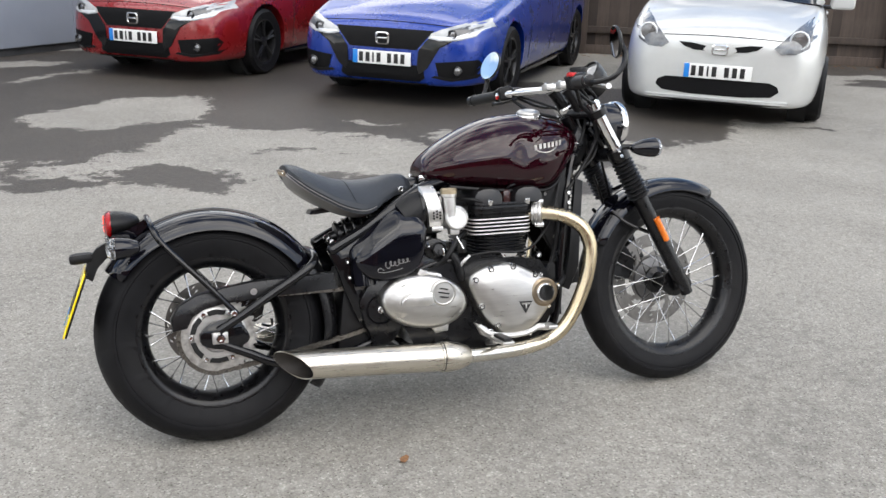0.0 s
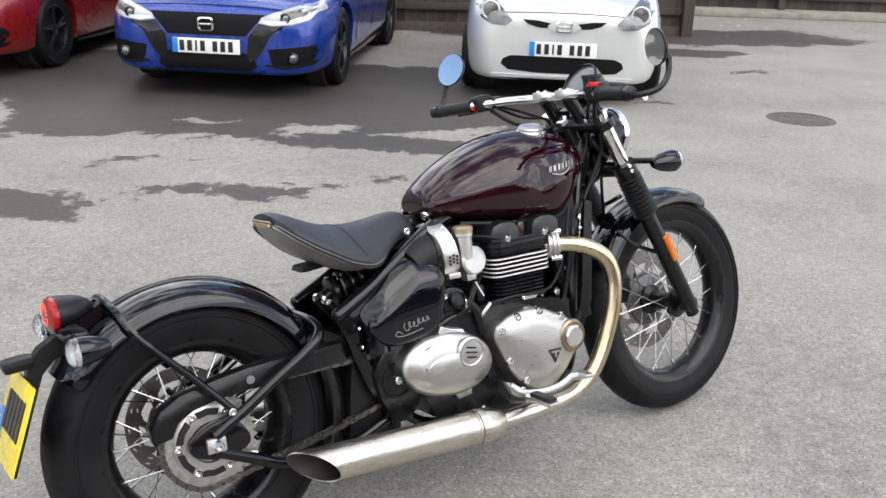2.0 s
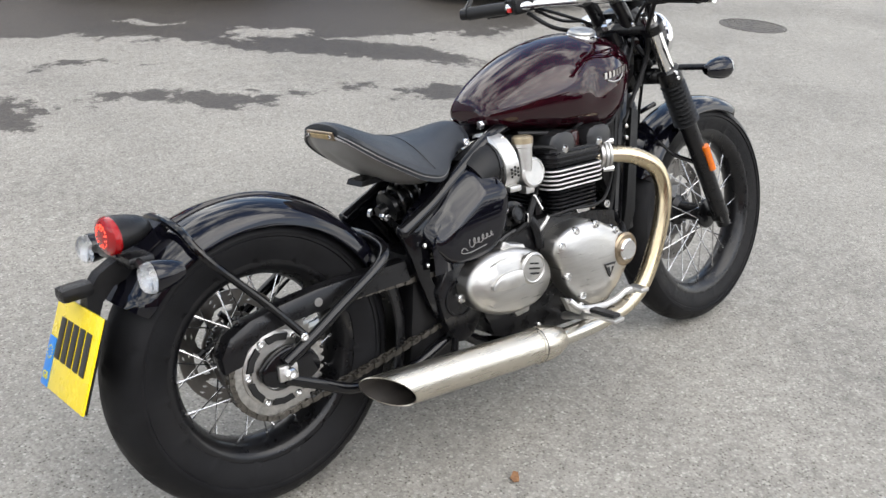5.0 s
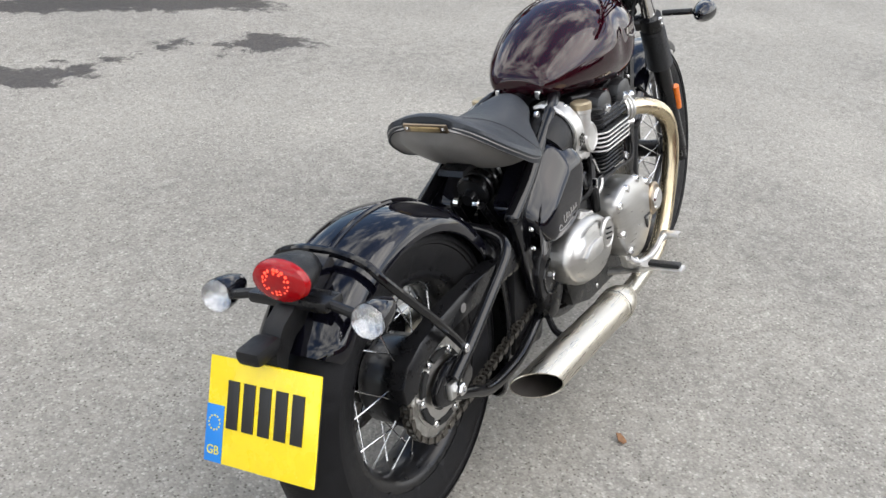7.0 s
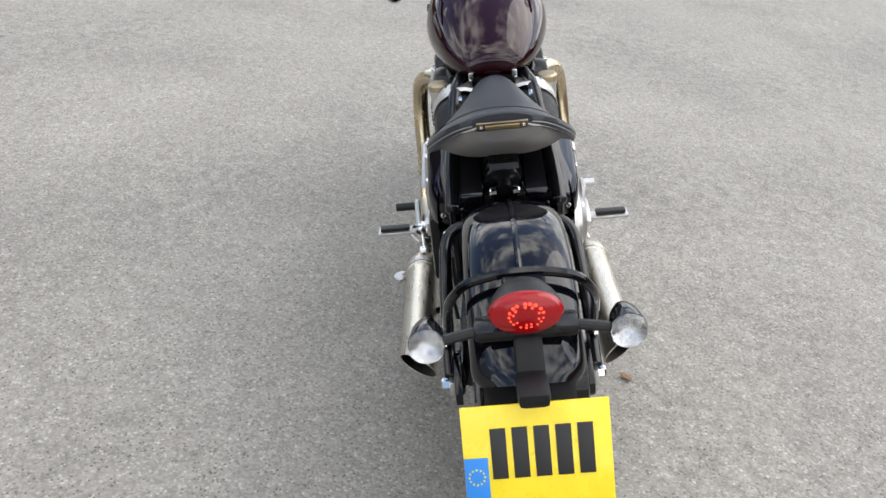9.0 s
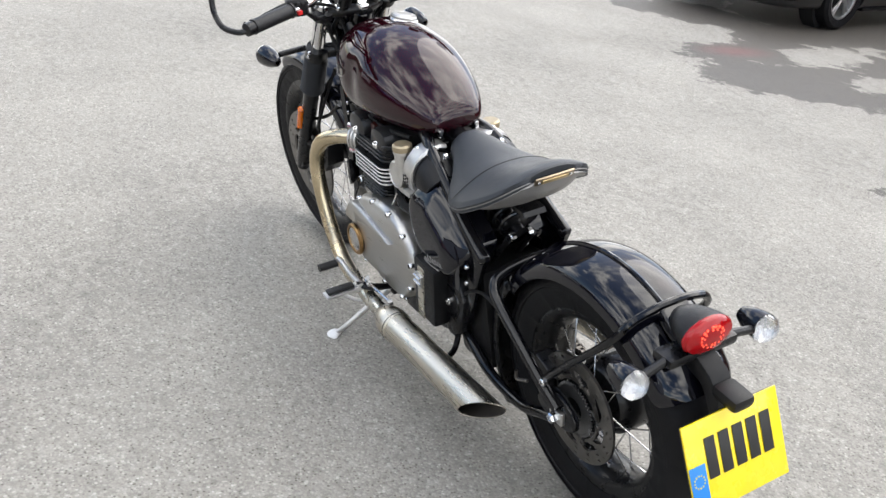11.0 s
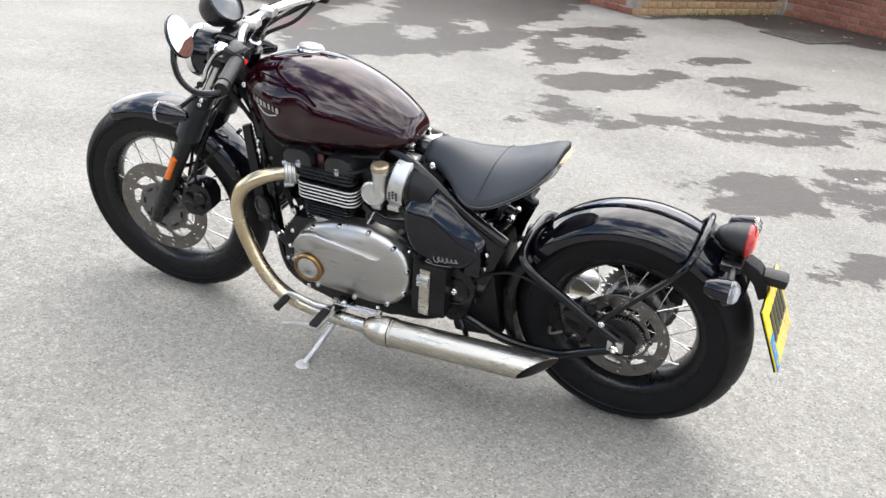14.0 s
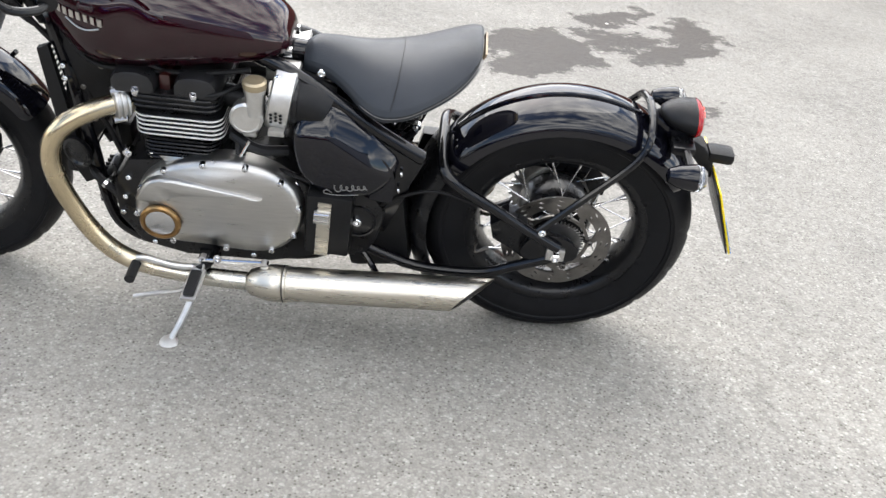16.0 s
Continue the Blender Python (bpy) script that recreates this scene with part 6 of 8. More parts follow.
part("caliper_bridge", steered(box((1.350, 0.108, 0.402), (0.075, 0.008, 0.016), 0.003, (0, -38, 0))), M_PLASTIC, cal)
part("brake_hose", steered(tube([(1.345, 0.092, 0.462), (1.338, 0.094, 0.505), (1.325, 0.082, 0.555), (1.300, 0.066, 0.62), (1.262, 0.05, 0.70)], 0.0048, 8)), M_PLASTIC, cal, "black brake hose")
for z in (0.455, 0.415, 0.375):
    part("caliper_bolt", steered(bolt(bmesh.new(), (1.37, 0.105, z), (0, 1, 0), 0.007, 0.006)), M_STEEL, cal)
part("caliper_arm", steered(tube([(1.40, 0.095, 0.42), (1.455, 0.098, 0.41)], 0.012, 8, 1)), M_SATIN, cal)
rc = part("rear_caliper", slab([(0.06, 0.27), (0.10, 0.30), (0.15, 0.33), (0.16, 0.37), (0.12, 0.40), (0.075, 0.385), (0.07, 0.34)], 0.065, 0.115, 0.008), M_SATIN, bike, "black rear brake caliper")
part("bleed_nipple", tube([(0.155, 0.11, 0.30), (0.185, 0.12, 0.292), (0.187, 0.12, 0.315)], 0.004, 8), M_STEEL, rc)

# ---- tail: lamp, indicators, plate ----
tl_c, tl_d = Vector((-0.248, 0, 0.641)), Vector((-1, 0, -0.08)).normalized()
tail = bmesh.new()
rings = []
for r, d in ((0.004, -0.069), (0.017, -0.064), (0.030, -0.048), (0.039, -0.026), (0.0445, -0.004), (0.0455, 0.008)):
    ring = []
    for k in range(36):
        a = 2 * math.pi * k / 36
        ring.append(tl_c + tl_d * d + Vector((0, 1, 0)) * (r * 1.27 * math.cos(a)) + Vector((0, 0, 1)) * (r * 0.80 * math.sin(a) * (1.0 if math.sin(a) > 0 else 0.9)))
    rings.append(ring)
loft(tail, rings)
tail_lamp = part("tail_lamp", tail, M_PLASTIC, bike, "black teardrop tail lamp with a lit red lens")
lens = bmesh.new()
rings = []
for r, d in ((0.0455, 0.007), (0.0462, 0.011), (0.043, 0.018), (0.033, 0.0235), (0.018, 0.0262), (0.0005, 0.027)):
    rings.append([tl_c + tl_d * d + Vector((0, 1, 0)) * (r * 1.27 * math.cos(a)) + Vector((0, 0, 1)) * (r * 0.80 * math.sin(a)) for a in (2 * math.pi * k / 36 for k in range(36))])
loft(lens, rings)
red = part("lens", lens, M_REDLENS, tail_lamp, "glossy red lens")
led = random.Random(3)
for k in range(17):
    a = 2 * math.pi * k / 17 + led.uniform(-0.08, 0.08)
    c = tl_c + tl_d * 0.0243 + Vector((0, 0.026 * math.cos(a), 0.003 + 0.0205 * math.sin(a)))
    part("lamp_led", lathe([(0.0036, -0.004), (0.0034, 0.0005), (0.0014, 0.002)], c, tl_d, led.choice((4, 5, 6))), M_REDGLOW, red, "lit red diode" if k == 0 else "")
for k in range(9):
    a = 2 * math.pi * k / 9 + led.uniform(-0.2, 0.2)
    c = tl_c + tl_d * 0.0253 + Vector((0, 0.020 * math.cos(a), 0.003 + 0.0155 * math.sin(a)))
    part("lamp_led", lathe([(0.0026, -0.004), (0.0024, 0.0005), (0.001, 0.002)], c, tl_d, 8), M_REDGLOW, red)
part("lamp_foot", slab([(-0.167, 0.652), (-0.212, 0.625), (-0.262, 0.625), (-0.264, 0.605), (-0.212, 0.595), (-0.177, 0.615), (-0.157, 0.635)], -0.032, 0.032, 0.006), M_GLOSS, bike, "black lamp bracket")
part("tail_bar", tube([(-0.244, -0.135, 0.590), (-0.240, -0.07, 0.600), (-0.238, 0, 0.604), (-0.240, 0.07, 0.600), (-0.244, 0.135, 0.590)], 0.009, 10), M_SATIN, bike, "black indicator bar")
part("tail_bridge", box((-0.234, 0, 0.599), (0.052, 0.165, 0.022), 0.009), M_SATIN, bike)
for s, _ in SIDES:
    sg = Vector((-0.244, s * 0.158, 0.588))
    pod = part("rear_indicator", lathe([(0.005, -0.056), (0.015, -0.052), (0.024, -0.032), (0.029, -0.007), (0.030, 0.006)], sg, (-1, 0, -0.02), 24, cap=False), M_GLOSS, bike, "black bullet indicator with a clear lens")
    part("indicator_lens", lathe([(0.0295, 0.006), (0.0275, 0.018), (0.018, 0.027), (0.0005, 0.030)], sg, (-1, 0, -0.02), 28, cap=False), M_CLEAR, pod, "clear ribbed lens")
    part("indicator_bowl", lathe([(0.029, 0.007), (0.014, -0.004), (0.0005, -0.007)], sg, (-1, 0, -0.02), 22, cap=False), M_REFLECTOR, pod)
part("plate_arm", slab([(-0.212, 0.60), (-0.247, 0.605), (-0.297, 0.578), (-0.324, 0.545), (-0.330, 0.50), (-0.312, 0.49), (-0.297, 0.525), (-0.272, 0.55), (-0.212, 0.57)], -0.022, 0.022, 0.007), M_PLASTIC, bike, "black plastic plate arm")
hood = part("plate_lamp", box((-0.338, 0, 0.553), (0.062, 0.050, 0.028), 0.011, (0, -4, 0)), M_PLASTIC, bike, "black plate lamp hood")
plate_m = Matrix.Translation((-0.363, 0, 0.440)) @ Matrix.Rotation(radians(21.5), 4, "Y")


def on_plate(bm):
    bm.transform(plate_m)
    return bm


plate = part("number_plate", on_plate(box((0, 0, 0), (0.005, 0.229, 0.178), 0.0022)), M_YELLOW, bike, "yellow rear number plate with blue strip")
part("plate_backing", on_plate(box((0.006, 0, 0.0), (0.004, 0.225, 0.174), 0.001)), M_PLASTIC, plate)
part("blue_band", on_plate(box((-0.0032, 0.0955, -0.040), (0.0015, 0.037, 0.096), 0.0003)), M_BLUE, plate, "blue country band")
for k in range(12):
    a = 2 * math.pi * k / 12
    part("star", on_plate(box((-0.0046, 0.0955 + 0.012 * math.cos(a), -0.022 + 0.012 * math.sin(a)), (0.001, 0.0026, 0.0026), 0)), M_STAR, plate)
for k in range(5):
    # five plain upright bars stand for the writing
    part("plate_bar", on_plate(box((-0.0036, 0.059 - 0.0335 * k, 0.013), (0.0022, 0.024, 0.080), 0.0008)), M_LETTER, plate)


def lettering(text, size, material, parent, m, name="lettering"):
    cu = bpy.data.curves.new(name, "FONT")
    cu.body, cu.size, cu.extrude = text, size, 0.0004
    cu.align_x, cu.align_y = "CENTER", "CENTER"
    tmp = bpy.data.objects.new(name, cu)
    scene.collection.objects.link(tmp)
    dg = bpy.context.evaluated_depsgraph_get()
    me = bpy.data.meshes.new_from_object(tmp.evaluated_get(dg))
    bpy.data.objects.remove(tmp)
    me.materials.clear()
    me.materials.append(material)
    me.transform(m)
    ob = new(name, me)
    ob.parent = parent
    return ob


face = Matrix(((0, 0, -1, 0), (-1, 0, 0, 0), (0, 1, 0, 0), (0, 0, 0, 1)))
lettering("GB", 0.021, M_STAR, plate, plate_m @ Matrix.Translation((-0.0046, 0.0955, -0.068)) @ face, "country_letters")

# ---- foot controls, stand ----
for s, side in SIDES:
    y0 = s * 0.165
    peg = part("footpeg", box((0.79 + s * 0.015, s * 0.283, 0.253 - s * 0.006), (0.036, 0.100, 0.010), 0.004), M_ALU, bike, "folding footpeg with rubber pad")
    part("peg_rubber", box((0.79 + s * 0.015, s * 0.287, 0.263 - s * 0.006), (0.024, 0.078, 0.010), 0.003), M_GRIP, peg)
    part("peg_mount", tube([(0.79, s * 0.13, 0.222), (0.79, s * 0.19, 0.236), (0.79 + s * 0.015, s * 0.240, 0.252)], 0.010, 10), M_ALU if s < 0 else M_SATIN, peg)
    part("peg_clevis", box((0.79 + s * 0.015, s * 0.232, 0.250 - s * 0.004), (0.026, 0.022, 0.022), 0.005), M_ALU, peg)
    part("peg_bolt", bolt(bmesh.new(), (0.765, s * 0.215, 0.272), (0, s, 0), 0.010, 0.008), M_CHROME, peg)
pedal = part("brake_pedal", tube([(0.735, -0.21, 0.292), (0.765, -0.222, 0.268), (0.83, -0.228, 0.258), (0.88, -0.230, 0.262), (0.915, -0.232, 0.275), (0.945, -0.235, 0.272)], lambda f: 0.008 if f < 0.8 else 0.010, 10), M_ALU, bike, "cast alloy brake pedal")
part("pedal_pad", box((0.945, -0.245, 0.277), (0.03, 0.05, 0.012), 0.004), M_ALU, pedal)
part("pedal_web", slab([(0.725, 0.30), (0.755, 0.288), (0.80, 0.252), (0.78, 0.242), (0.745, 0.262)], -0.19, -0.205, 0.004), M_ALU, pedal)
shift = part("gear_lever", tube([(0.80, 0.22, 0.245), (0.86, 0.225, 0.246), (0.92, 0.228, 0.262), (0.945, 0.23, 0.262)], 0.008, 10), M_ALU, bike, "cast alloy gear lever")
part("lever_rubber", tube([(0.945, 0.235, 0.25), (0.945, 0.29, 0.25)], 0.0115, 12, 1), M_GRIP, shift)
part("link_rod", tube([(0.80, 0.215, 0.262), (0.66, 0.205, 0.262)], 0.0045, 8, 1), M_CHROME, shift)
for x in (0.80, 0.66):
    part("rod_end", lathe([(0.010, -0.006), (0.010, 0.008), (0.006, 0.010)], (x, 0.208, 0.262), (0, 1, 0), 12), M_CHROME, shift)
stand = part("side_stand", tube([(0.805, 0.13, 0.205), (0.815, 0.17, 0.180), (0.85, 0.255, 0.102), (0.868, 0.288, 0.072)], lambda f: 0.0095 - 0.002 * f, 10), M_ALU, bike, "pale alloy side stand, folded out")
part("stand_foot", lathe([(0.021, -0.004), (0.022, 0), (0.018, 0.005), (0.008, 0.007)], (0.872, 0.297, 0.068), (0, 0.208, 0.978), 20), M_ALU, stand)
part("stand_tang", tube([(0.83, 0.185, 0.165), (0.86, 0.225, 0.17), (0.90, 0.25, 0.178), (0.955, 0.255, 0.165)], 0.005, 8), M_ALU, stand)
part("stand_bracket", box((0.805, 0.125, 0.21), (0.05, 0.03, 0.03), 0.006), M_SATIN, stand)


# ---- parked cars ----
from mathutils.bvhtree import BVHTree

M_CARRED = mat("red_car_paint", (0.22, 0.008, 0.010), 0.28, 0.25, 1.0, 0.03, vary=0.06, scale=6, rough_vary=0.03)
M_CARBLUE = mat("blue_car_paint", (0.002, 0.032, 0.27), 0.28, 0.3, 1.0, 0.03, vary=0.06, scale=6, rough_vary=0.03)
M_CARSILVER = mat("silver_car_paint", (0.62, 0.63, 0.62), 0.34, 0.45, 1.0, 0.05, vary=0.04, scale=6, rough_vary=0.03)
M_CARBLACK = mat("black_car_paint", (0.012, 0.012, 0.013), 0.3, 0.1, 1.0, 0.04, vary=0.1, scale=6, rough_vary=0.03)
M_TINT = mat("dark_car_glass", (0.012, 0.014, 0.016), 0.04, 0.0, 1.0, 0.02, vary=0.1, scale=4)
M_GRILLE = mat("black_grille", (0.004, 0.004, 0.0045), 0.5, 0.0, spec=0.15, vary=0.3, scale=60, bump=0.8, bump_scale=160)
M_GLOSSTRIM = mat("gloss_trim", (0.005, 0.005, 0.006), 0.2, 0.0, 0.8, 0.05, spec=0.1, vary=0.1, scale=20)
M_LAMPGLASS = mat("car_lamp_glass", (0.42, 0.43, 0.43), 0.25, 0.3, 1.0, 0.02, vary=0.2, scale=9)
M_LAMPDIM = mat("smoky_lamp_glass", (0.13, 0.135, 0.14), 0.2, 0.4, 1.0, 0.03, vary=0.5, scale=14)
M_LAMPDARK = mat("smoked_lamp_glass", (0.05, 0.052, 0.056), 0.3, 0.3, 1.0, 0.02, vary=0.4, scale=14)
M_LAMPSTRIP = mat("lamp_light_guide", (0.72, 0.74, 0.76), 0.25, 0.2, 0.8, 0.05, vary=0.1, scale=30)
M_WHEELBLACK = mat("black_alloy_wheel", (0.018, 0.018, 0.019), 0.3, 0.4, 0.3, vary=0.2, scale=30)
M_WHEELSILVER = mat("silver_alloy_wheel", (0.55, 0.55, 0.55), 0.3, 0.9, vary=0.1, scale=30, dust=0.1)


def decal(outline, bvh, off=0.004, skirt=0.02, way=(-1, 0, 0), fill=(1.0, 0.8, 0.6, 0.4, 0.2, 0.02)):
    """A panel that lies on a body: outline in y, z pressed on along x (or in x, z along y), a little proud."""
    pts = []
    P = list(outline) + [outline[0]]
    for a, b in zip(P, P[1:]):
        n = max(1, int(math.dist(a, b) / 0.05))
        pts += [(a[0] + (b[0] - a[0]) * k / n, a[1] + (b[1] - a[1]) * k / n) for k in range(n)]
    c0, c1 = sum(p[0] for p in pts) / len(pts), sum(p[1] for p in pts) / len(pts)
    w = Vector(way)

    def press(a, b, o):
        start = Vector((3, a, b)) if way[0] else Vector((a, -3 * way[1], b))
        hit = bvh.ray_cast(start, w)[0]
        if hit is None:
            near = bvh.find_nearest(start)[0] if not way[0] else bvh.find_nearest(Vector((0.7, a, b)))[0]
            hit = near
        return Vector((hit.x, a, b)) - w * o if way[0] else Vector((a, hit.y, b)) - w * o
    bm = bmesh.new()
    rings = [[press(a, b, -skirt) for a, b in pts]]
    for f in fill:
        rings.append([press(c0 + (a - c0) * f, c1 + (b - c1) * f, off) for a, b in pts])
    loft(bm, rings)
    return bm


def mirror_y(outline):
    return [(-a, b) for a, b in outline][::-1]


def carved(bm, cutters):
    """The bmesh with round wheel wells cut out."""
    me = bpy.data.meshes.new("shell")
    bmesh.ops.recalc_face_normals(bm, faces=bm.faces)
    bm.to_mesh(me)
    bm.free()
    ob = bpy.data.objects.new("shell", me)
    scene.collection.objects.link(ob)
    made = [ob]
    for i, cb in enumerate(cutters):
        bmesh.ops.recalc_face_normals(cb, faces=cb.faces)
        cm = bpy.data.meshes.new("well")
        cb.to_mesh(cm)
        cb.free()
        co = bpy.data.objects.new("well", cm)
        scene.collection.objects.link(co)
        made.append(co)
        md = ob.modifiers.new("cut%d" % i, "BOOLEAN")
        md.operation, md.object = "DIFFERENCE", co
    bpy.context.view_layer.update()
    out = bpy.data.meshes.new_from_object(ob.evaluated_get(bpy.context.evaluated_depsgraph_get()))
    for o in made:
        bpy.data.objects.remove(o)
    res = bmesh.new()
    res.from_mesh(out)
    bpy.data.meshes.remove(out)
    return res


def car_wheel(car, x, y, r, material, spokes=5):
    """An alloy wheel on one corner; the tyre carries rim and centre."""
    s = 1 if y > 0 else -1
    w = 0.2
    tyre = part("wheel", ring_lathe([(r * 0.66, -w / 2 + 0.02), (r * 0.9, -w / 2), (r * 0.985, -w / 2 + 0.025), (r, 0), (r * 0.985, w / 2 - 0.025), (r * 0.9, w / 2), (r * 0.66, w / 2 - 0.02)], (x, y, r), (0, 1, 0), 40), M_RUBBER, car, "alloy wheel with a black tyre")
    part("rim", ring_lathe([(r * 0.67, s * 0.075), (r * 0.69, s * 0.085), (r * 0.64, s * 0.08), (r * 0.6, s * 0.03), (r * 0.6, -s * 0.05), (r * 0.66, -s * 0.05)], (x, y, r), (0, 1, 0), 40), material, tyre)
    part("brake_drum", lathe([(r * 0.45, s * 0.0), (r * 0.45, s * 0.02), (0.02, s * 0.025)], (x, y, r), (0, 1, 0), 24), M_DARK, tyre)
    part("wheel_centre", lathe([(0.055, s * 0.05), (0.05, s * 0.075), (0.03, s * 0.08), (0.001, s * 0.08)], (x, y, r), (0, 1, 0), 20), material, tyre)
    for k in range(spokes):
        for split in (-0.13, 0.13):
            a = 2 * math.pi * k / spokes + 0.3
            p0 = (x + 0.04 * math.cos(a), y + s * 0.068, r + 0.04 * math.sin(a))
            p1 = (x + r * 0.64 * math.cos(a + split), y + s * 0.066, r + r * 0.64 * math.sin(a + split))
            part("wheel_spoke", tube([p0, p1], 0.013, 6, 1), material, tyre)


def ring_car(x, w, zb, zt, crown):
    h = zt - zb
    half = [(0.0, zb), (w * 0.55, zb), (w * 0.86, zb + 0.01), (w * 0.955, zb + 0.05), (w * 0.985, zb + 0.28 * h), (w, zb + 0.5 * h), (w * 0.985, zb + 0.72 * h), (w * 0.945, zb + 0.88 * h), (w * 0.86, zt - 0.012), (w * 0.72, zt), (w * 0.4, zt + crown * 0.75), (0.0, zt + crown)]
    half = [tuple(p) for p in catmull(half, 2)]
    return [(x, y, z) for y, z in half] + [(x, -y, z) for y, z in half[-2:0:-1]]


def hatchback(name, label, at, paint, spec, wheel_mat):
    """A parked hatchback, x forward from its front axle."""
    car = thing(name, label, "car", at=at)
    body_bm = bmesh.new()
    loft(body_bm, [ring_car(*[float(v) for v in st]) for st in catmull(spec["body"], 4)])
    r, base, track = spec["r"], spec["base"], spec["track"]
    wells = [lathe([(r + 0.045, -0.16), (r + 0.045, 0.2)], (x, s * (track / 2 + 0.02), r), (0, s, 0), 32) for x in (0, -base) for s in (1, -1)]
    body_bm = carved(body_bm, wells)
    bvh = BVHTree.FromBMesh(body_bm)
    body = part("body", body_bm, paint, car, "glossy painted body", sharp=40)
    cab_bm = bmesh.new()
    loft(cab_bm, [[(x, y * w, z0 + (z1 - z0) * f) for y, f in ((-1, 0), (-0.97, 0.35), (-0.88, 0.75), (-0.78, 0.94), (-0.6, 1.0), (0, 1.02), (0.6, 1.0), (0.78, 0.94), (0.88, 0.75), (0.97, 0.35), (1, 0))] for x, w, z0, z1 in catmull(spec["cabin"], 4)])
    cab_bvh = BVHTree.FromBMesh(cab_bm)
    cabin = part("glasshouse", cab_bm, M_TINT, car, "dark glazed cabin", sharp=45)
    roof = bmesh.new()
    loft(roof, [[(x, y * w, z1 - 0.03 + dz) for y, dz in ((-0.8, 0), (-0.78, 0.03), (-0.5, 0.05), (0, 0.062), (0.5, 0.05), (0.78, 0.03), (0.8, 0))] for x, w, z0, z1 in catmull(spec["cabin"], 4) if z1 > spec["roof"]])
    part("roof", roof, paint, cabin)
    cb = spec["cabin"]
    for s in (1, -1):
        for i, j in ((0, 2), (-1, -3)):
            p0 = (cb[i][0], s * cb[i][1] * 0.97, cb[i][2] + 0.03)
            pm = (cb[(i + (1 if i == 0 else -1))][0], s * cb[(i + (1 if i == 0 else -1))][1] * 0.9, cb[(i + (1 if i == 0 else -1))][3] - 0.05)
            p1 = (cb[j][0], s * cb[j][1] * 0.8, cb[j][3] - 0.01)
            part("pillar", tube([p0, pm, p1], 0.035, 8, 3), paint, cabin)
        xm = -base * 0.52
        part("pillar", tube([(xm, s * 0.8 * cb[2][1] / 0.8, cb[2][2]), (xm, s * cb[2][1] * 0.83, cb[2][3] - 0.03)], 0.03, 8, 1), M_GLOSSTRIM, cabin)
        mx = cb[0][0] - 0.28
        mir = part("wing_mirror", box((mx, s * (cb[0][1] + 0.16), cb[0][2] + 0.03), (0.10, 0.2, 0.13), 0.04, (0, 0, s * 8), None, 3), paint, car, "painted wing mirror")
        part("mirror_face", box((mx - 0.048, s * (cb[0][1] + 0.16), cb[0][2] + 0.03), (0.008, 0.16, 0.095), 0.003, (0, 0, s * 8)), M_MIRROR, mir)
        part("mirror_arm", box((mx + 0.01, s * (cb[0][1] + 0.05), cb[0][2] - 0.02), (0.05, 0.1, 0.03), 0.01), M_GLOSSTRIM, mir)
        for xa, xb in ((-0.55, -base * 0.52), (-base * 0.52, -base + 0.35)):
            for q in ((xa, 0.3), (xb, 0.3)):
                line = [decal_point(bvh, q[0], z, s) for z in np.linspace(0.3, spec["belt"] - 0.06, 8)]
                part("door_gap", tube(line, 0.004, 5, 1), M_DARK, body)
        part("door_handle", box(tuple(decal_point(bvh, -base * 0.46, spec["belt"] - 0.12, s)), (0.16, 0.03, 0.025), 0.008), paint, body)
        part("sill", box((-base / 2, s * (track / 2 + 0.04), 0.19), (base - 2 * r - 0.2, 0.06, 0.05), 0.015), M_GLOSSTRIM, body)
        part("tail_light", box((spec["tail"], s * 0.62, spec["belt"] - 0.05), (0.06, 0.24, 0.16), 0.03), M_REDLENS, car)
    for x in (0, -base):
        for s in (1, -1):
            car_wheel(car, x, s * track / 2, r, wheel_mat)
            arch = [(x + (r + 0.03) * math.cos(a), s * (track / 2 + 0.02), r + (r + 0.03) * math.sin(a)) for a in (math.pi * k / 14 for k in range(15))]
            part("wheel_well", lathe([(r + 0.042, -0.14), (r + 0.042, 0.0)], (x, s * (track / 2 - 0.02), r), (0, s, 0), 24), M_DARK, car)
    # front
    for nm, outline, m_, off, lab, both in spec["front"]:
        for ol in ([outline, mirror_y(outline)] if both else [outline]):
            part(nm, decal(ol, bvh, off), m_, car, lab)
    for y, z, rad, off in spec["round"]:
        for s in (1, -1):
            hit = bvh.ray_cast(Vector((3, s * y, z)), Vector((-1, 0, 0)))[0]
            lamp_ = part("lamp_bezel", ring_lathe([(rad, -0.01), (rad + 0.012, 0.012), (rad + 0.004, 0.02), (rad - 0.004, 0.006)], (hit.x + off, s * y, z), (1, 0, 0), 24), spec.get("bezel", M_GLOSSTRIM), car)
            part("lamp_bowl", lathe([(rad, 0.006), (rad * 0.6, 0.009), (0.002, 0.011)], (hit.x + off, s * y, z), (1, 0, 0), 20), M_CARBOWL, lamp_)
    hit = bvh.ray_cast(Vector((3, 0, spec["plate"])), Vector((-1, 0, 0)))[0]
    pl = part("number_plate", box((hit.x + 0.022, 0, spec["plate"]), (0.012, 0.52, 0.111), 0.003, (0, spec.get("plate_tilt", 0), 0)), M_WHITE, car, "white front number plate with plain bars")
    part("blue_band", box((hit.x + 0.0285, -0.238, spec["plate"]), (0.003, 0.042, 0.109), 0.0005), M_BLUE, pl)
    for k, yy in enumerate((-0.185, -0.125, -0.075, -0.025, 0.07, 0.13, 0.19)):
        part("plate_bar", box((hit.x + 0.0295, yy, spec["plate"]), (0.003, 0.036 if k != 2 else 0.014, 0.078), 0.0008), M_LETTER, pl)
    by, bz, bw, bh_ = spec["badge"]
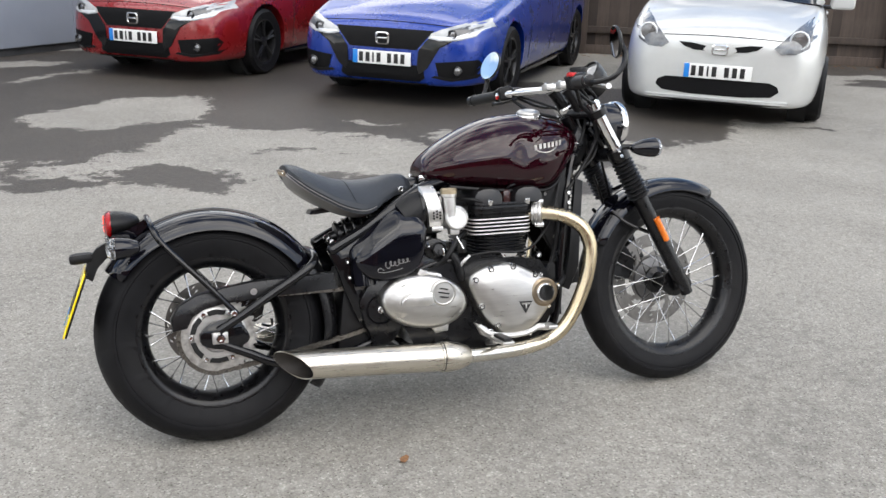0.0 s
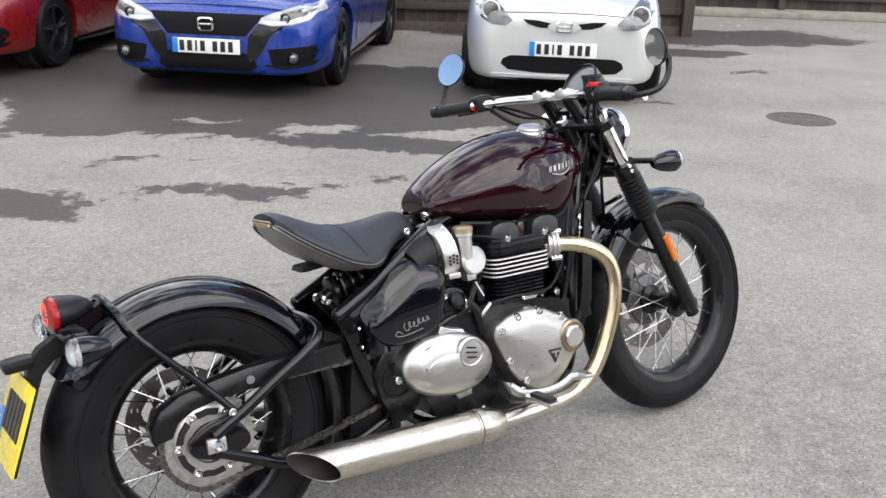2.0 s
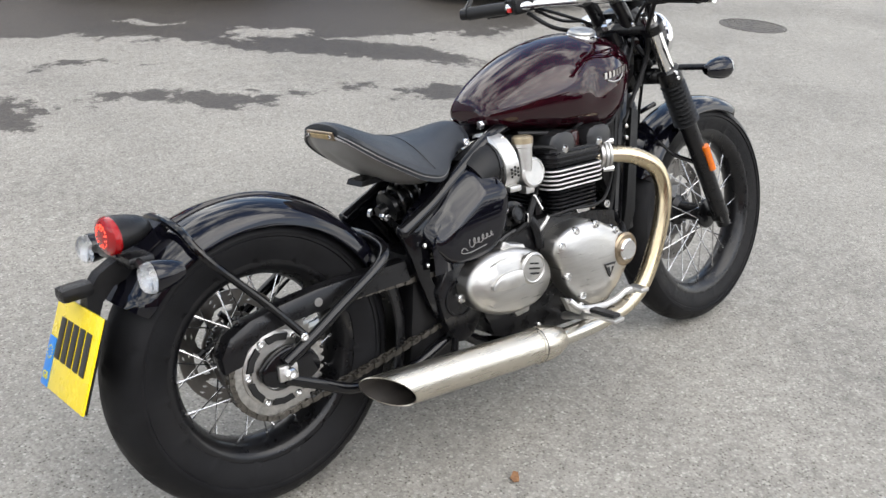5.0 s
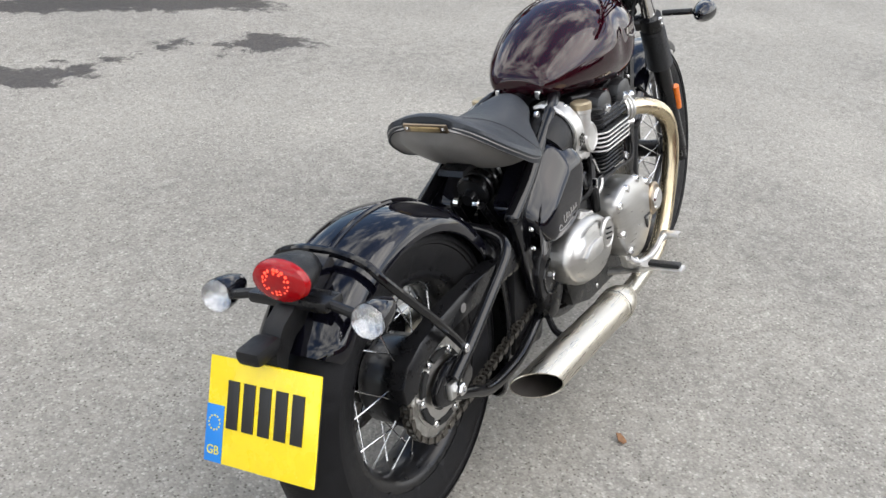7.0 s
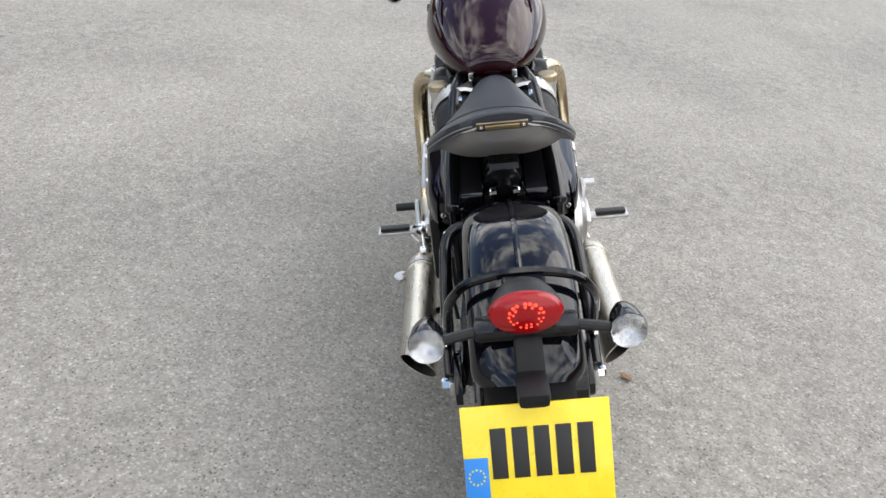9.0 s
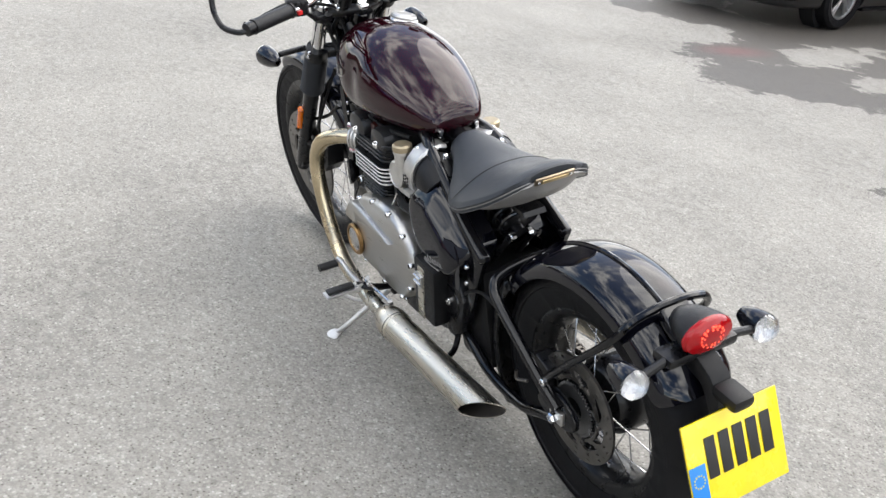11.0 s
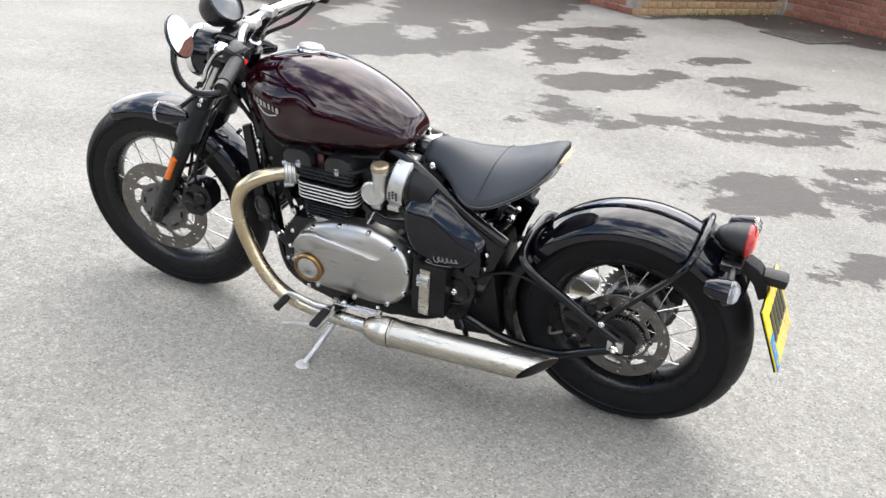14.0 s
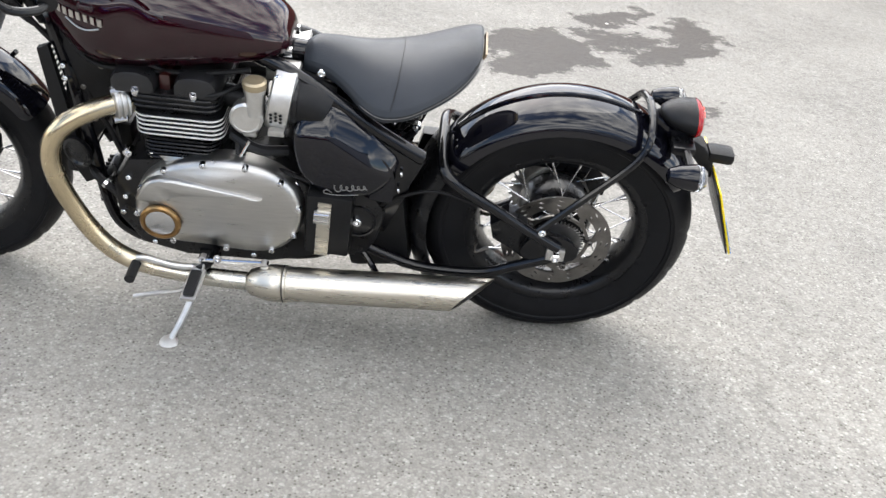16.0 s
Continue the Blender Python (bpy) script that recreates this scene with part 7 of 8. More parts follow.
    hit = bvh.ray_cast(Vector((3, 0, bz)), Vector((-1, 0, 0)))[0]
    ring = rounded(-bw, bw, -bh_, bh_, min(bw, bh_) * 0.55)
    bm = bmesh.new()
    V = [[bm.verts.new((hit.x + dx, y * f, bz + z * f)) for y, z in ring] for f, dx in ((1, 0.0), (1, 0.026), (0.8, 0.03), (0.72, 0.022), (0.72, 0.0))]
    for a, b in zip(V, V[1:]):
        for i in range(len(ring)):
            j = (i + 1) % len(ring)
            bm.faces.new((a[i], a[j], b[j], b[i]))
    badge_ = part("badge", bm, M_CHROME, car, "plain chrome badge ring")
    part("badge_bar", box((hit.x + 0.02, 0, bz), (0.016, bw * 1.35, bh_ * 0.3), 0.004), M_CHROME, badge_)
    for z0, y0, y1 in spec["gaps"]:
        line = []
        for y in np.linspace(y0, y1, 15):
            h2 = bvh.ray_cast(Vector((3, y, z0 - 0.03 * (y / 0.7) ** 2 * spec.get("gapdrop", 1))), Vector((-1, 0, 0)))[0]
            if h2 is not None:
                line.append(Vector((h2.x + 0.001, h2.y, h2.z)))
        if len(line) > 3:
            part("panel_gap", tube(line, 0.004, 5, 1), M_DARK, body)
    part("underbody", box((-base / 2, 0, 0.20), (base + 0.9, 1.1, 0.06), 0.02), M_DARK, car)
    return car


def decal_point(bvh, x, z, s):
    hit = bvh.ray_cast(Vector((x, s * 3, z)), Vector((0, -s, 0)))[0]
    return hit if hit is not None else Vector((x, s * 0.85, z))


CIVIC_BODY = [(0.905, 0.46, 0.26, 0.50, 0.0), (0.885, 0.60, 0.20, 0.60, 0.012), (0.83, 0.715, 0.18, 0.665, 0.02), (0.72, 0.80, 0.175, 0.715, 0.03), (0.5, 0.855, 0.17, 0.775, 0.04), (0.2, 0.88, 0.17, 0.84, 0.045),
              (-0.3, 0.885, 0.17, 0.92, 0.045), (-0.75, 0.885, 0.18, 0.985, 0.03), (-1.4, 0.885, 0.19, 1.0, 0.0), (-2.3, 0.885, 0.19, 1.03, 0.0), (-2.9, 0.87, 0.2, 1.06, 0.0), (-3.25, 0.80, 0.24, 1.05, 0.0), (-3.42, 0.70, 0.32, 0.98, 0.0)]
CIVIC = dict(body=CIVIC_BODY, r=0.318, base=2.605, track=1.54, belt=0.98, tail=-3.36, roof=1.38, plate=0.395,
             cabin=[(-0.72, 0.80, 0.97, 0.99), (-1.15, 0.80, 0.97, 1.26), (-1.65, 0.79, 0.97, 1.44), (-2.3, 0.78, 0.97, 1.455), (-2.85, 0.75, 1.0, 1.37), (-3.2, 0.70, 1.02, 1.18), (-3.36, 0.66, 1.03, 1.06)],
             badge=(0, 0.555, 0.062, 0.052), gaps=[(0.69, -0.75, 0.75)], round=[(0.655, 0.325, 0.030, 0.012), (0.60, 0.618, 0.026, 0.010)],
             front=[("grille", [(-0.44, 0.635), (0.44, 0.635), (0.36, 0.545), (0.30, 0.475), (-0.30, 0.475), (-0.36, 0.545)], M_GRILLE, 0.006, "black mesh grille", False),
                    ("grille_surround", [(0.46, 0.625), (0.62, 0.60), (0.60, 0.56), (0.50, 0.50), (0.40, 0.33), (0.33, 0.28), (0.31, 0.33), (0.32, 0.47), (0.38, 0.55)], M_GLOSSTRIM, 0.010, "", True),
                    ("lower_intake", [(-0.36, 0.35), (0.36, 0.35), (0.38, 0.25), (0.33, 0.215), (-0.33, 0.215), (-0.38, 0.25)], M_GRILLE, 0.005, "", False),
                    ("splitter", [(-0.40, 0.205), (0.40, 0.205), (0.42, 0.185), (-0.42, 0.185)], M_GLOSSTRIM, 0.03, "", False),
                    ("headlight", [(0.40, 0.575), (0.50, 0.56), (0.64, 0.568), (0.76, 0.60), (0.835, 0.665), (0.855, 0.725), (0.80, 0.735), (0.66, 0.70), (0.50, 0.65), (0.42, 0.615)], M_LAMPGLASS, 0.012, "swept-back clear headlight", True),
                    ("lamp_inner", [(0.55, 0.585), (0.64, 0.59), (0.74, 0.625), (0.79, 0.68), (0.70, 0.685), (0.56, 0.645)], M_LAMPDARK, 0.015, "", True),
                    ("light_guide", [(0.42, 0.583), (0.50, 0.568), (0.64, 0.576), (0.76, 0.608), (0.825, 0.668), (0.75, 0.622), (0.63, 0.590), (0.50, 0.582), (0.43, 0.597)], M_LAMPSTRIP, 0.017, "", True),
                    ("bumper_lip", [(0.44, 0.262), (0.60, 0.238), (0.78, 0.262), (0.81, 0.30), (0.78, 0.278), (0.60, 0.254), (0.47, 0.278)], M_GLOSSTRIM, 0.014, "", True),
                    ("fog_recess", [(0.47, 0.385), (0.62, 0.40), (0.79, 0.415), (0.81, 0.37), (0.77, 0.275), (0.62, 0.255), (0.50, 0.27)], M_GRILLE, 0.008, "", True)])
AYGO_BODY = [(0.715, 0.40, 0.24, 0.58, 0.02), (0.70, 0.56, 0.19, 0.66, 0.035), (0.64, 0.67, 0.17, 0.725, 0.045), (0.53, 0.735, 0.165, 0.775, 0.05), (0.35, 0.775, 0.165, 0.825, 0.05), (0.05, 0.80, 0.17, 0.88, 0.045),
             (-0.25, 0.805, 0.17, 0.93, 0.035), (-0.6, 0.805, 0.18, 0.95, 0.0), (-1.4, 0.805, 0.19, 0.95, 0.0), (-2.1, 0.80, 0.2, 0.97, 0.0), (-2.5, 0.76, 0.22, 0.97, 0.0), (-2.68, 0.68, 0.3, 0.92, 0.0)]
AYGO = dict(bezel=M_LAMPSTRIP, body=AYGO_BODY, r=0.275, base=2.34, track=1.44, belt=0.94, tail=-2.62, roof=1.38, plate=0.432,
            cabin=[(-0.22, 0.72, 0.92, 0.94), (-0.55, 0.73, 0.92, 1.19), (-0.95, 0.72, 0.92, 1.41), (-1.5, 0.71, 0.92, 1.46), (-2.1, 0.68, 0.94, 1.43), (-2.45, 0.63, 0.95, 1.22), (-2.6, 0.6, 0.95, 1.0)],
            badge=(0, 0.602, 0.064, 0.042), gaps=[(0.705, -0.62, 0.62)], round=[(0.575, 0.705, 0.062, 0.016)],
            front=[("grille_slot", [(0.10, 0.625), (0.22, 0.645), (0.32, 0.648), (0.28, 0.615), (0.20, 0.592), (0.11, 0.588)], M_GRILLE, 0.006, "", True),
                   ("badge_mount", [(-0.13, 0.60), (-0.09, 0.645), (0.0, 0.655), (0.09, 0.645), (0.13, 0.60), (0.08, 0.565), (-0.08, 0.565)], M_CARSILVER, 0.018, "", False),
                   ("lower_intake", [(-0.46, 0.345), (-0.40, 0.372), (0.40, 0.372), (0.46, 0.345), (0.475, 0.305), (0.42, 0.262), (0.2, 0.245), (-0.2, 0.245), (-0.42, 0.262), (-0.475, 0.305)], M_GRILLE, 0.005, "black lower intake", False),
                   ("bumper_lip", [(-0.55, 0.225), (0.55, 0.225), (0.56, 0.205), (-0.56, 0.205)], M_CARSILVER, 0.02, "", False),
                   ("under_tray", [(-0.5, 0.195), (0.5, 0.195), (0.5, 0.172), (-0.5, 0.172)], M_GRILLE, 0.006, "", False),
                   ("headlight", [(0.40, 0.635), (0.45, 0.595), (0.56, 0.60), (0.65, 0.645), (0.70, 0.73), (0.70, 0.83), (0.66, 0.855), (0.57, 0.80), (0.46, 0.70)], M_LAMPDIM, 0.012, "almond-shaped clear headlight", True)])
FACING = -129.7
hatchback("red_hatchback", "red hatchback with a black grille, parked nose out", pose(0.723, 7.705, 0, 0, 0, FACING), M_CARRED, CIVIC, M_WHEELBLACK)
hatchback("blue_hatchback", "bright blue hatchback with a black grille, parked nose out", pose(2.615, 5.995, 0, 0, 0, FACING), M_CARBLUE, CIVIC, M_WHEELBLACK)
hatchback("silver_city_car", "small silver city car in front of a wooden fence", pose(4.84, 4.486, 0, 0, 0, FACING), M_CARSILVER, AYGO, M_WHEELSILVER)
hatchback("dark_hatchback", "dark hatchback with silver wheels on damp tarmac", pose(5.50, -6.38, 0, 0, 0, 99), M_CARBLACK, CIVIC, M_WHEELSILVER)


# ---- fences ----
def board_mat(name, base):
    m = mat(name, base, 0.85, vary=0.35, scale=3, bump=0.5, bump_scale=60, stretch=(9, 9, 0.6), rough_vary=0.08, dust=0.25)
    t = m.node_tree
    p = t.nodes["Principled BSDF"]
    src = p.inputs["Base Color"].links[0].from_socket
    info = t.nodes.new("ShaderNodeObjectInfo")
    r = t.nodes.new("ShaderNodeMapRange")
    r.inputs["To Min"].default_value, r.inputs["To Max"].default_value = 0.65, 1.35
    mul = t.nodes.new("ShaderNodeMix")
    mul.data_type, mul.blend_type = "RGBA", "MULTIPLY"
    mul.inputs["Factor"].default_value = 1
    t.links.new(info.outputs["Random"], r.inputs["Value"])
    t.links.new(src, mul.inputs["A"])
    t.links.new(r.outputs["Result"], mul.inputs["B"])
    t.links.new(mul.outputs["Result"], p.inputs["Base Color"])
    return m


M_BOARD = board_mat("weathered_board", (0.055, 0.041, 0.033))
M_CONCRETE = mat("stained_concrete", (0.27, 0.25, 0.21), 0.85, vary=0.3, scale=5, bump=0.5, bump_scale=60, dust=0.3)


def fence(a, b, label, step=0.128, high=1.8, foot=0.09, kerb=False):
    a, b = Vector((*a, 0)), Vector((*b, 0))
    d = (b - a).normalized()
    yaw = math.degrees(math.atan2(d.y, d.x))
    ob = thing("fence", label, "fence", at=pose(a.x, a.y, 0, 0, 0, yaw))
    n = int((b - a).length / step)
    bm = bmesh.new()
    loft(bm, [[(-0.070, 0, z), (-0.068, -0.016, z), (0.068, -0.007, z), (0.070, 0, z)] for z in (foot, foot + 0.4, high * 0.7, high)])
    first = part("board", bm, M_BOARD, ob, sharp=20)
    me = first.data
    rng = random.Random(4)
    for k in range(n):
        m = pose(step * (k + 0.5), rng.uniform(-0.004, 0.004), rng.uniform(-0.02, 0.015), 0, rng.uniform(-0.4, 0.4), rng.uniform(-1, 1))
        if k == 0:
            first.matrix_basis = m
        else:
            shared("board", me, ob, m)
    for k in range(int((b - a).length / 1.85) + 1):
        part("post", box((0.05 + 1.85 * k, 0.06, high / 2), (0.10, 0.09, high), 0.006), M_BOARD, ob)
    for z in (0.3, 0.95, 1.6):
        part("rail", box(((b - a).length / 2, 0.035, z), ((b - a).length, 0.05, 0.08), 0.004), M_BOARD, ob)
    part("gravel_board", box(((b - a).length / 2, 0.02, 0.055), ((b - a).length, 0.03, 0.11), 0.004), M_CONCRETE if kerb else M_BOARD, ob, "stained gravel board")
    return ob


fence((8.95, 6.82), (1.45, 10.72), "weathered grey-brown board fence behind the parked cars")
fence((15.6, 6.05), (7.4, 11.6), "weathered board fence on a low concrete kerb", kerb=True)
side = thing("fence", "short weathered board fence return", "fence", at=pose(8.95, 6.82, 0, 0, 0, 62))
part("post", box((0, 0, 0.9), (0.12, 0.12, 1.85), 0.008), M_BOARD, side)
for k in range(18):
    part("board", box((0.13 + 0.128 * k, 0.0, 0.95), (0.126, 0.016, 1.72), 0.003), M_BOARD, side)
kerb = part("kerb", box((0, 0, 0.05), (9.6, 0.55, 0.1), 0.02), M_CONCRETE)
kerb.matrix_world = pose(11.3, 8.75, 0, 0, 0, -34)
tagged(kerb, "pale stained concrete kerb strip below the fence", "kerb", kind="structure")

# ---- grey cabin wall ----
M_CABIN = mat("grey_blue_cladding", (0.25, 0.275, 0.325), 0.5, vary=0.06, scale=1.5, bump=0.15, bump_scale=30, rough_vary=0.1, dust=0.08)
M_SKIRT = mat("dark_skirt", (0.04, 0.042, 0.045), 0.6, vary=0.3, scale=6)
cabin_wall = thing("site_cabin", "plain grey-blue site cabin behind the red hatchback", "cabin", at=pose(-4.5, 5.32, 0, 0, 0, 43))
part("wall", box((4.0, 1.3, 1.38), (8.0, 2.4, 2.6), 0.03), M_CABIN, cabin_wall, "grey-blue panelled wall")
part("skirt", box((4.0, 1.3, 0.05), (7.9, 2.3, 0.1), 0.0), M_SKIRT, cabin_wall)
part("roof", box((4.0, 1.3, 2.72), (8.1, 2.5, 0.08), 0.02), M_SKIRT, cabin_wall)
for k in range(1, 7):
    part("panel_joint", box((8.0 * k / 7, 0.097, 1.38), (0.03, 0.012, 2.56), 0.003), M_CABIN, cabin_wall)

# ---- brick building ----
def brick_mat(name, c0, c1):
    m = bpy.data.materials.new(name)
    m.use_nodes = True
    t = m.node_tree
    p = t.nodes["Principled BSDF"]
    p.inputs["Roughness"].default_value = 0.88
    co = t.nodes.new("ShaderNodeTexCoord")
    info = t.nodes.new("ShaderNodeObjectInfo")
    geo = t.nodes.new("ShaderNodeNewGeometry")
    add = t.nodes.new("ShaderNodeMath")
    add.operation = "ADD"
    t.links.new(info.outputs["Random"], add.inputs[0])
    t.links.new(geo.outputs["Random Per Island"], add.inputs[1])
    fr = t.nodes.new("ShaderNodeMath")
    fr.operation = "FRACT"
    t.links.new(add.outputs[0], fr.inputs[0])
    n = t.nodes.new("ShaderNodeTexNoise")
    n.inputs["Scale"].default_value, n.inputs["Detail"].default_value = 22, 6
    t.links.new(co.outputs["Object"], n.inputs["Vector"])
    mx = t.nodes.new("ShaderNodeMix")
    mx.data_type = "RGBA"
    mx.inputs["A"].default_value, mx.inputs["B"].default_value = (*c0, 1), (*c1, 1)
    t.links.new(fr.outputs[0], mx.inputs["Factor"])
    r = t.nodes.new("ShaderNodeMapRange")
    r.inputs["From Min"].default_value, r.inputs["From Max"].default_value, r.inputs["To Min"].default_value, r.inputs["To Max"].default_value = 0.3, 0.7, 0.7, 1.25
    t.links.new(n.outputs["Fac"], r.inputs["Value"])
    mul = t.nodes.new("ShaderNodeMix")
    mul.data_type, mul.blend_type = "RGBA", "MULTIPLY"
    mul.inputs["Factor"].default_value = 1
    t.links.new(mx.outputs["Result"], mul.inputs["A"])
    t.links.new(r.outputs["Result"], mul.inputs["B"])
    t.links.new(mul.outputs["Result"], p.inputs["Base Color"])
    b = t.nodes.new("ShaderNodeBump")
    b.inputs["Strength"].default_value, b.inputs["Distance"].default_value = 0.5, 0.004
    t.links.new(n.outputs["Fac"], b.inputs["Height"])
    t.links.new(b.outputs["Normal"], p.inputs["Normal"])
    return m


M_BRICK = brick_mat("red_brick", (0.20, 0.072, 0.050), (0.28, 0.115, 0.075))
M_BUFF = brick_mat("lichened_buff_brick", (0.29, 0.17, 0.085), (0.36, 0.25, 0.125))
M_MORTAR = mat("mortar", (0.24, 0.21, 0.18), 0.9, vary=0.25, scale=14, bump=0.5, bump_scale=90)
# dark ledge and roof edge; the same tone paints the recess's shade
M_SILL_SHADE = mat("dark_sill_and_recess_shade", (0.05, 0.045, 0.043), 0.6, vary=0.25, scale=8)
building = thing("brick_building", "red brick building corner with lichened lower courses", "building")
brick_bm = box((0, 0, 0), (0.213, 0.1, 0.063), 0.004, seg=1)
brick_me = None
CORNER, INNER, END, BACK = Vector((1.86, -7.86, 0)), Vector((0.50, -9.85, 0)), Vector((-5.5, -5.68, 0)), Vector((2.56, -8.34, 0))


def brick_wall(a, b, courses, near, flip, buff=0.0):
    """Bricks from a to b with the mortar bed behind; the lowest courses one by one within near metres of the start."""
    global brick_me
    d = (b - a).normalized()
    nrm = Vector((d.y, -d.x, 0)) * flip
    yaw = math.degrees(math.atan2(d.y, d.x))
    L = (b - a).length
    bed = part("mortar_bed", box((0, 0, 0), (L, 0.2, 0.075 * 36), 0.0), M_MORTAR, building, "mortared brick wall")
    bed.matrix_basis = Matrix.Translation((a + b) / 2 - nrm * 0.108 + Vector((0, 0, 0.075 * 18))) @ Matrix.Rotation(radians(yaw), 4, "Z")
    rest = []
    for c in range(36):
        off = 0.1125 if c % 2 else 0.0
        x = off + 0.1125
        while x < L - 0.05:
            pos = a + d * x - nrm * 0.046 + Vector((0, 0, 0.0375 + 0.075 * c))
            m = Matrix.Translation(pos) @ Matrix.Rotation(radians(yaw), 4, "Z")
            if c < courses and x < near:
                if brick_me is None:
                    ob = part("brick", brick_bm, M_BRICK, building)
                    brick_me = ob.data
                    ob.matrix_basis = m
                else:
                    ob = shared("brick", brick_me, building, m)
                if x < buff * (1 - 0.06 * c) or (c < 2 and buff):
                    ob.material_slots[0].link = "OBJECT"
                    ob.material_slots[0].material = M_BUFF
            else:
                rest.append(m)
            x += 0.225
    vs, fs = [], []
    for m in rest:
        k = len(vs)
        for dx, dz in ((-0.1065, -0.0315), (0.1065, -0.0315), (0.1065, 0.0315), (-0.1065, 0.0315)):
            for dy in (-0.05, 0.05):
                vs.append(tuple(m @ Vector((dx, dy, dz))))
        fs += [(k, k + 2, k + 4, k + 6), (k + 1, k + 7, k + 5, k + 3), (k, k + 1, k + 3, k + 2), (k + 2, k + 3, k + 5, k + 4), (k + 4, k + 5, k + 7, k + 6), (k + 6, k + 7, k + 1, k)]
    me = bpy.data.meshes.new("upper_bricks")
    me.from_pydata(vs, [], fs)
    me.materials.append(M_BRICK)
    ob = new("upper_bricks", me)
    ob.parent = building
    ob["kind"] = "stuff"


brick_wall(CORNER, INNER, 8, 2.5, 1, 1.1)
brick_wall(INNER, END, 8, 2.9, 1, 0.0)
brick_wall(CORNER, BACK, 8, 1.3, -1, 0.0)
brick_wall(BACK, Vector((1.45, -10.05, 0)), 8, 0.2, -1, 0.0)
# added wall closing the gap; its dark colour stands for the recess's deep shade
recess = part("recess_wall", box((0, 0, 1.3), (7.5, 0.2, 2.6), 0.01), M_SILL_SHADE, building, "added wall coloured dark for the deep shade of the recess")
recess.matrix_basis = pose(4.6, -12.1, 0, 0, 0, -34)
dC = (END - INNER).normalized()
sill = part("sill", box((0, 0, 0), ((END - INNER).length - 1.2, 0.12, 0.05), 0.008), M_SILL_SHADE, building, "dark projecting ledge")
sill.matrix_basis = Matrix.Translation(INNER + dC * ((END - INNER).length / 2 + 0.6) + Vector((0.02, 0.03, 0.62))) @ Matrix.Rotation(math.atan2(dC.y, dC.x), 4, "Z")
part("roof", slab([(-6.5, 2.70), (6.5, 2.70), (6.5, 2.85), (-6.5, 2.85)], 0, 6, 0.02), M_SILL_SHADE, building, "flat dark roof edge").matrix_basis = Matrix.Translation((-0.2, -16.0, 0)) @ Matrix.Rotation(radians(0), 4, "Z")

# ---- ironwork in the ground ----
M_IRON = mat("rusty_cast_iron", (0.10, 0.092, 0.082), 0.7, 0.3, vary=0.4, scale=20, bump=0.5, bump_scale=80, dust=0.3)
cover = thing("manhole_cover", "round dark cast iron manhole cover in the tarmac", "manhole cover", at=pose(5.77, 2.71, 0))
part("frame", ring_lathe([(0.235, -0.02), (0.235, 0.003), (0.255, 0.004), (0.262, -0.02)], (0, 0, 0), (0.0001, 0, 1), 40), M_IRON, cover)
part("lid", lathe([(0.232, -0.02), (0.232, 0.001), (0.0005, 0.0015)], (0, 0, 0), (0.0001, 0, 1), 40), M_IRON, cover)
for i in range(-4, 5):
    for j in range(-4, 5):
        if i * i + j * j < 18:
            part("stud", box((0.05 * i, 0.05 * j, 0.002), (0.026, 0.026, 0.004), 0.002, seg=1), M_IRON, cover)
drain = thing("drain_grate", "rusty iron drain grate with leaf litter", "drain", at=pose(0.12, -8.24, 0, 0, 0, -34))
for s in (-1, 1):
    part("frame", box((0, s * 0.33, 0.006), (0.62, 0.05, 0.02), 0.004), M_IRON, drain)
    part("frame", box((s * 0.29, 0, 0.006), (0.05, 0.62, 0.02), 0.004), M_IRON, drain)
for k in range(9):
    part("bar", box((-0.24 + 0.06 * k, 0, 0.008), (0.036, 0.62, 0.018), 0.004), M_IRON, drain)
part("pit", box((0, 0, 0.0035), (0.56, 0.64, 0.003), 0), M_DARK, drain)

# ---- litter and weeds ----
M_LEAF = mat("dry_leaf", (0.20, 0.10, 0.045), 0.8, vary=0.4, scale=60)
M_SCRAP = mat("pale_litter", (0.62, 0.60, 0.55), 0.7, vary=0.2, scale=60)
M_WEED = mat("weed_green", (0.07, 0.10, 0.035), 0.7, vary=0.4, scale=50)
rng = random.Random(11)


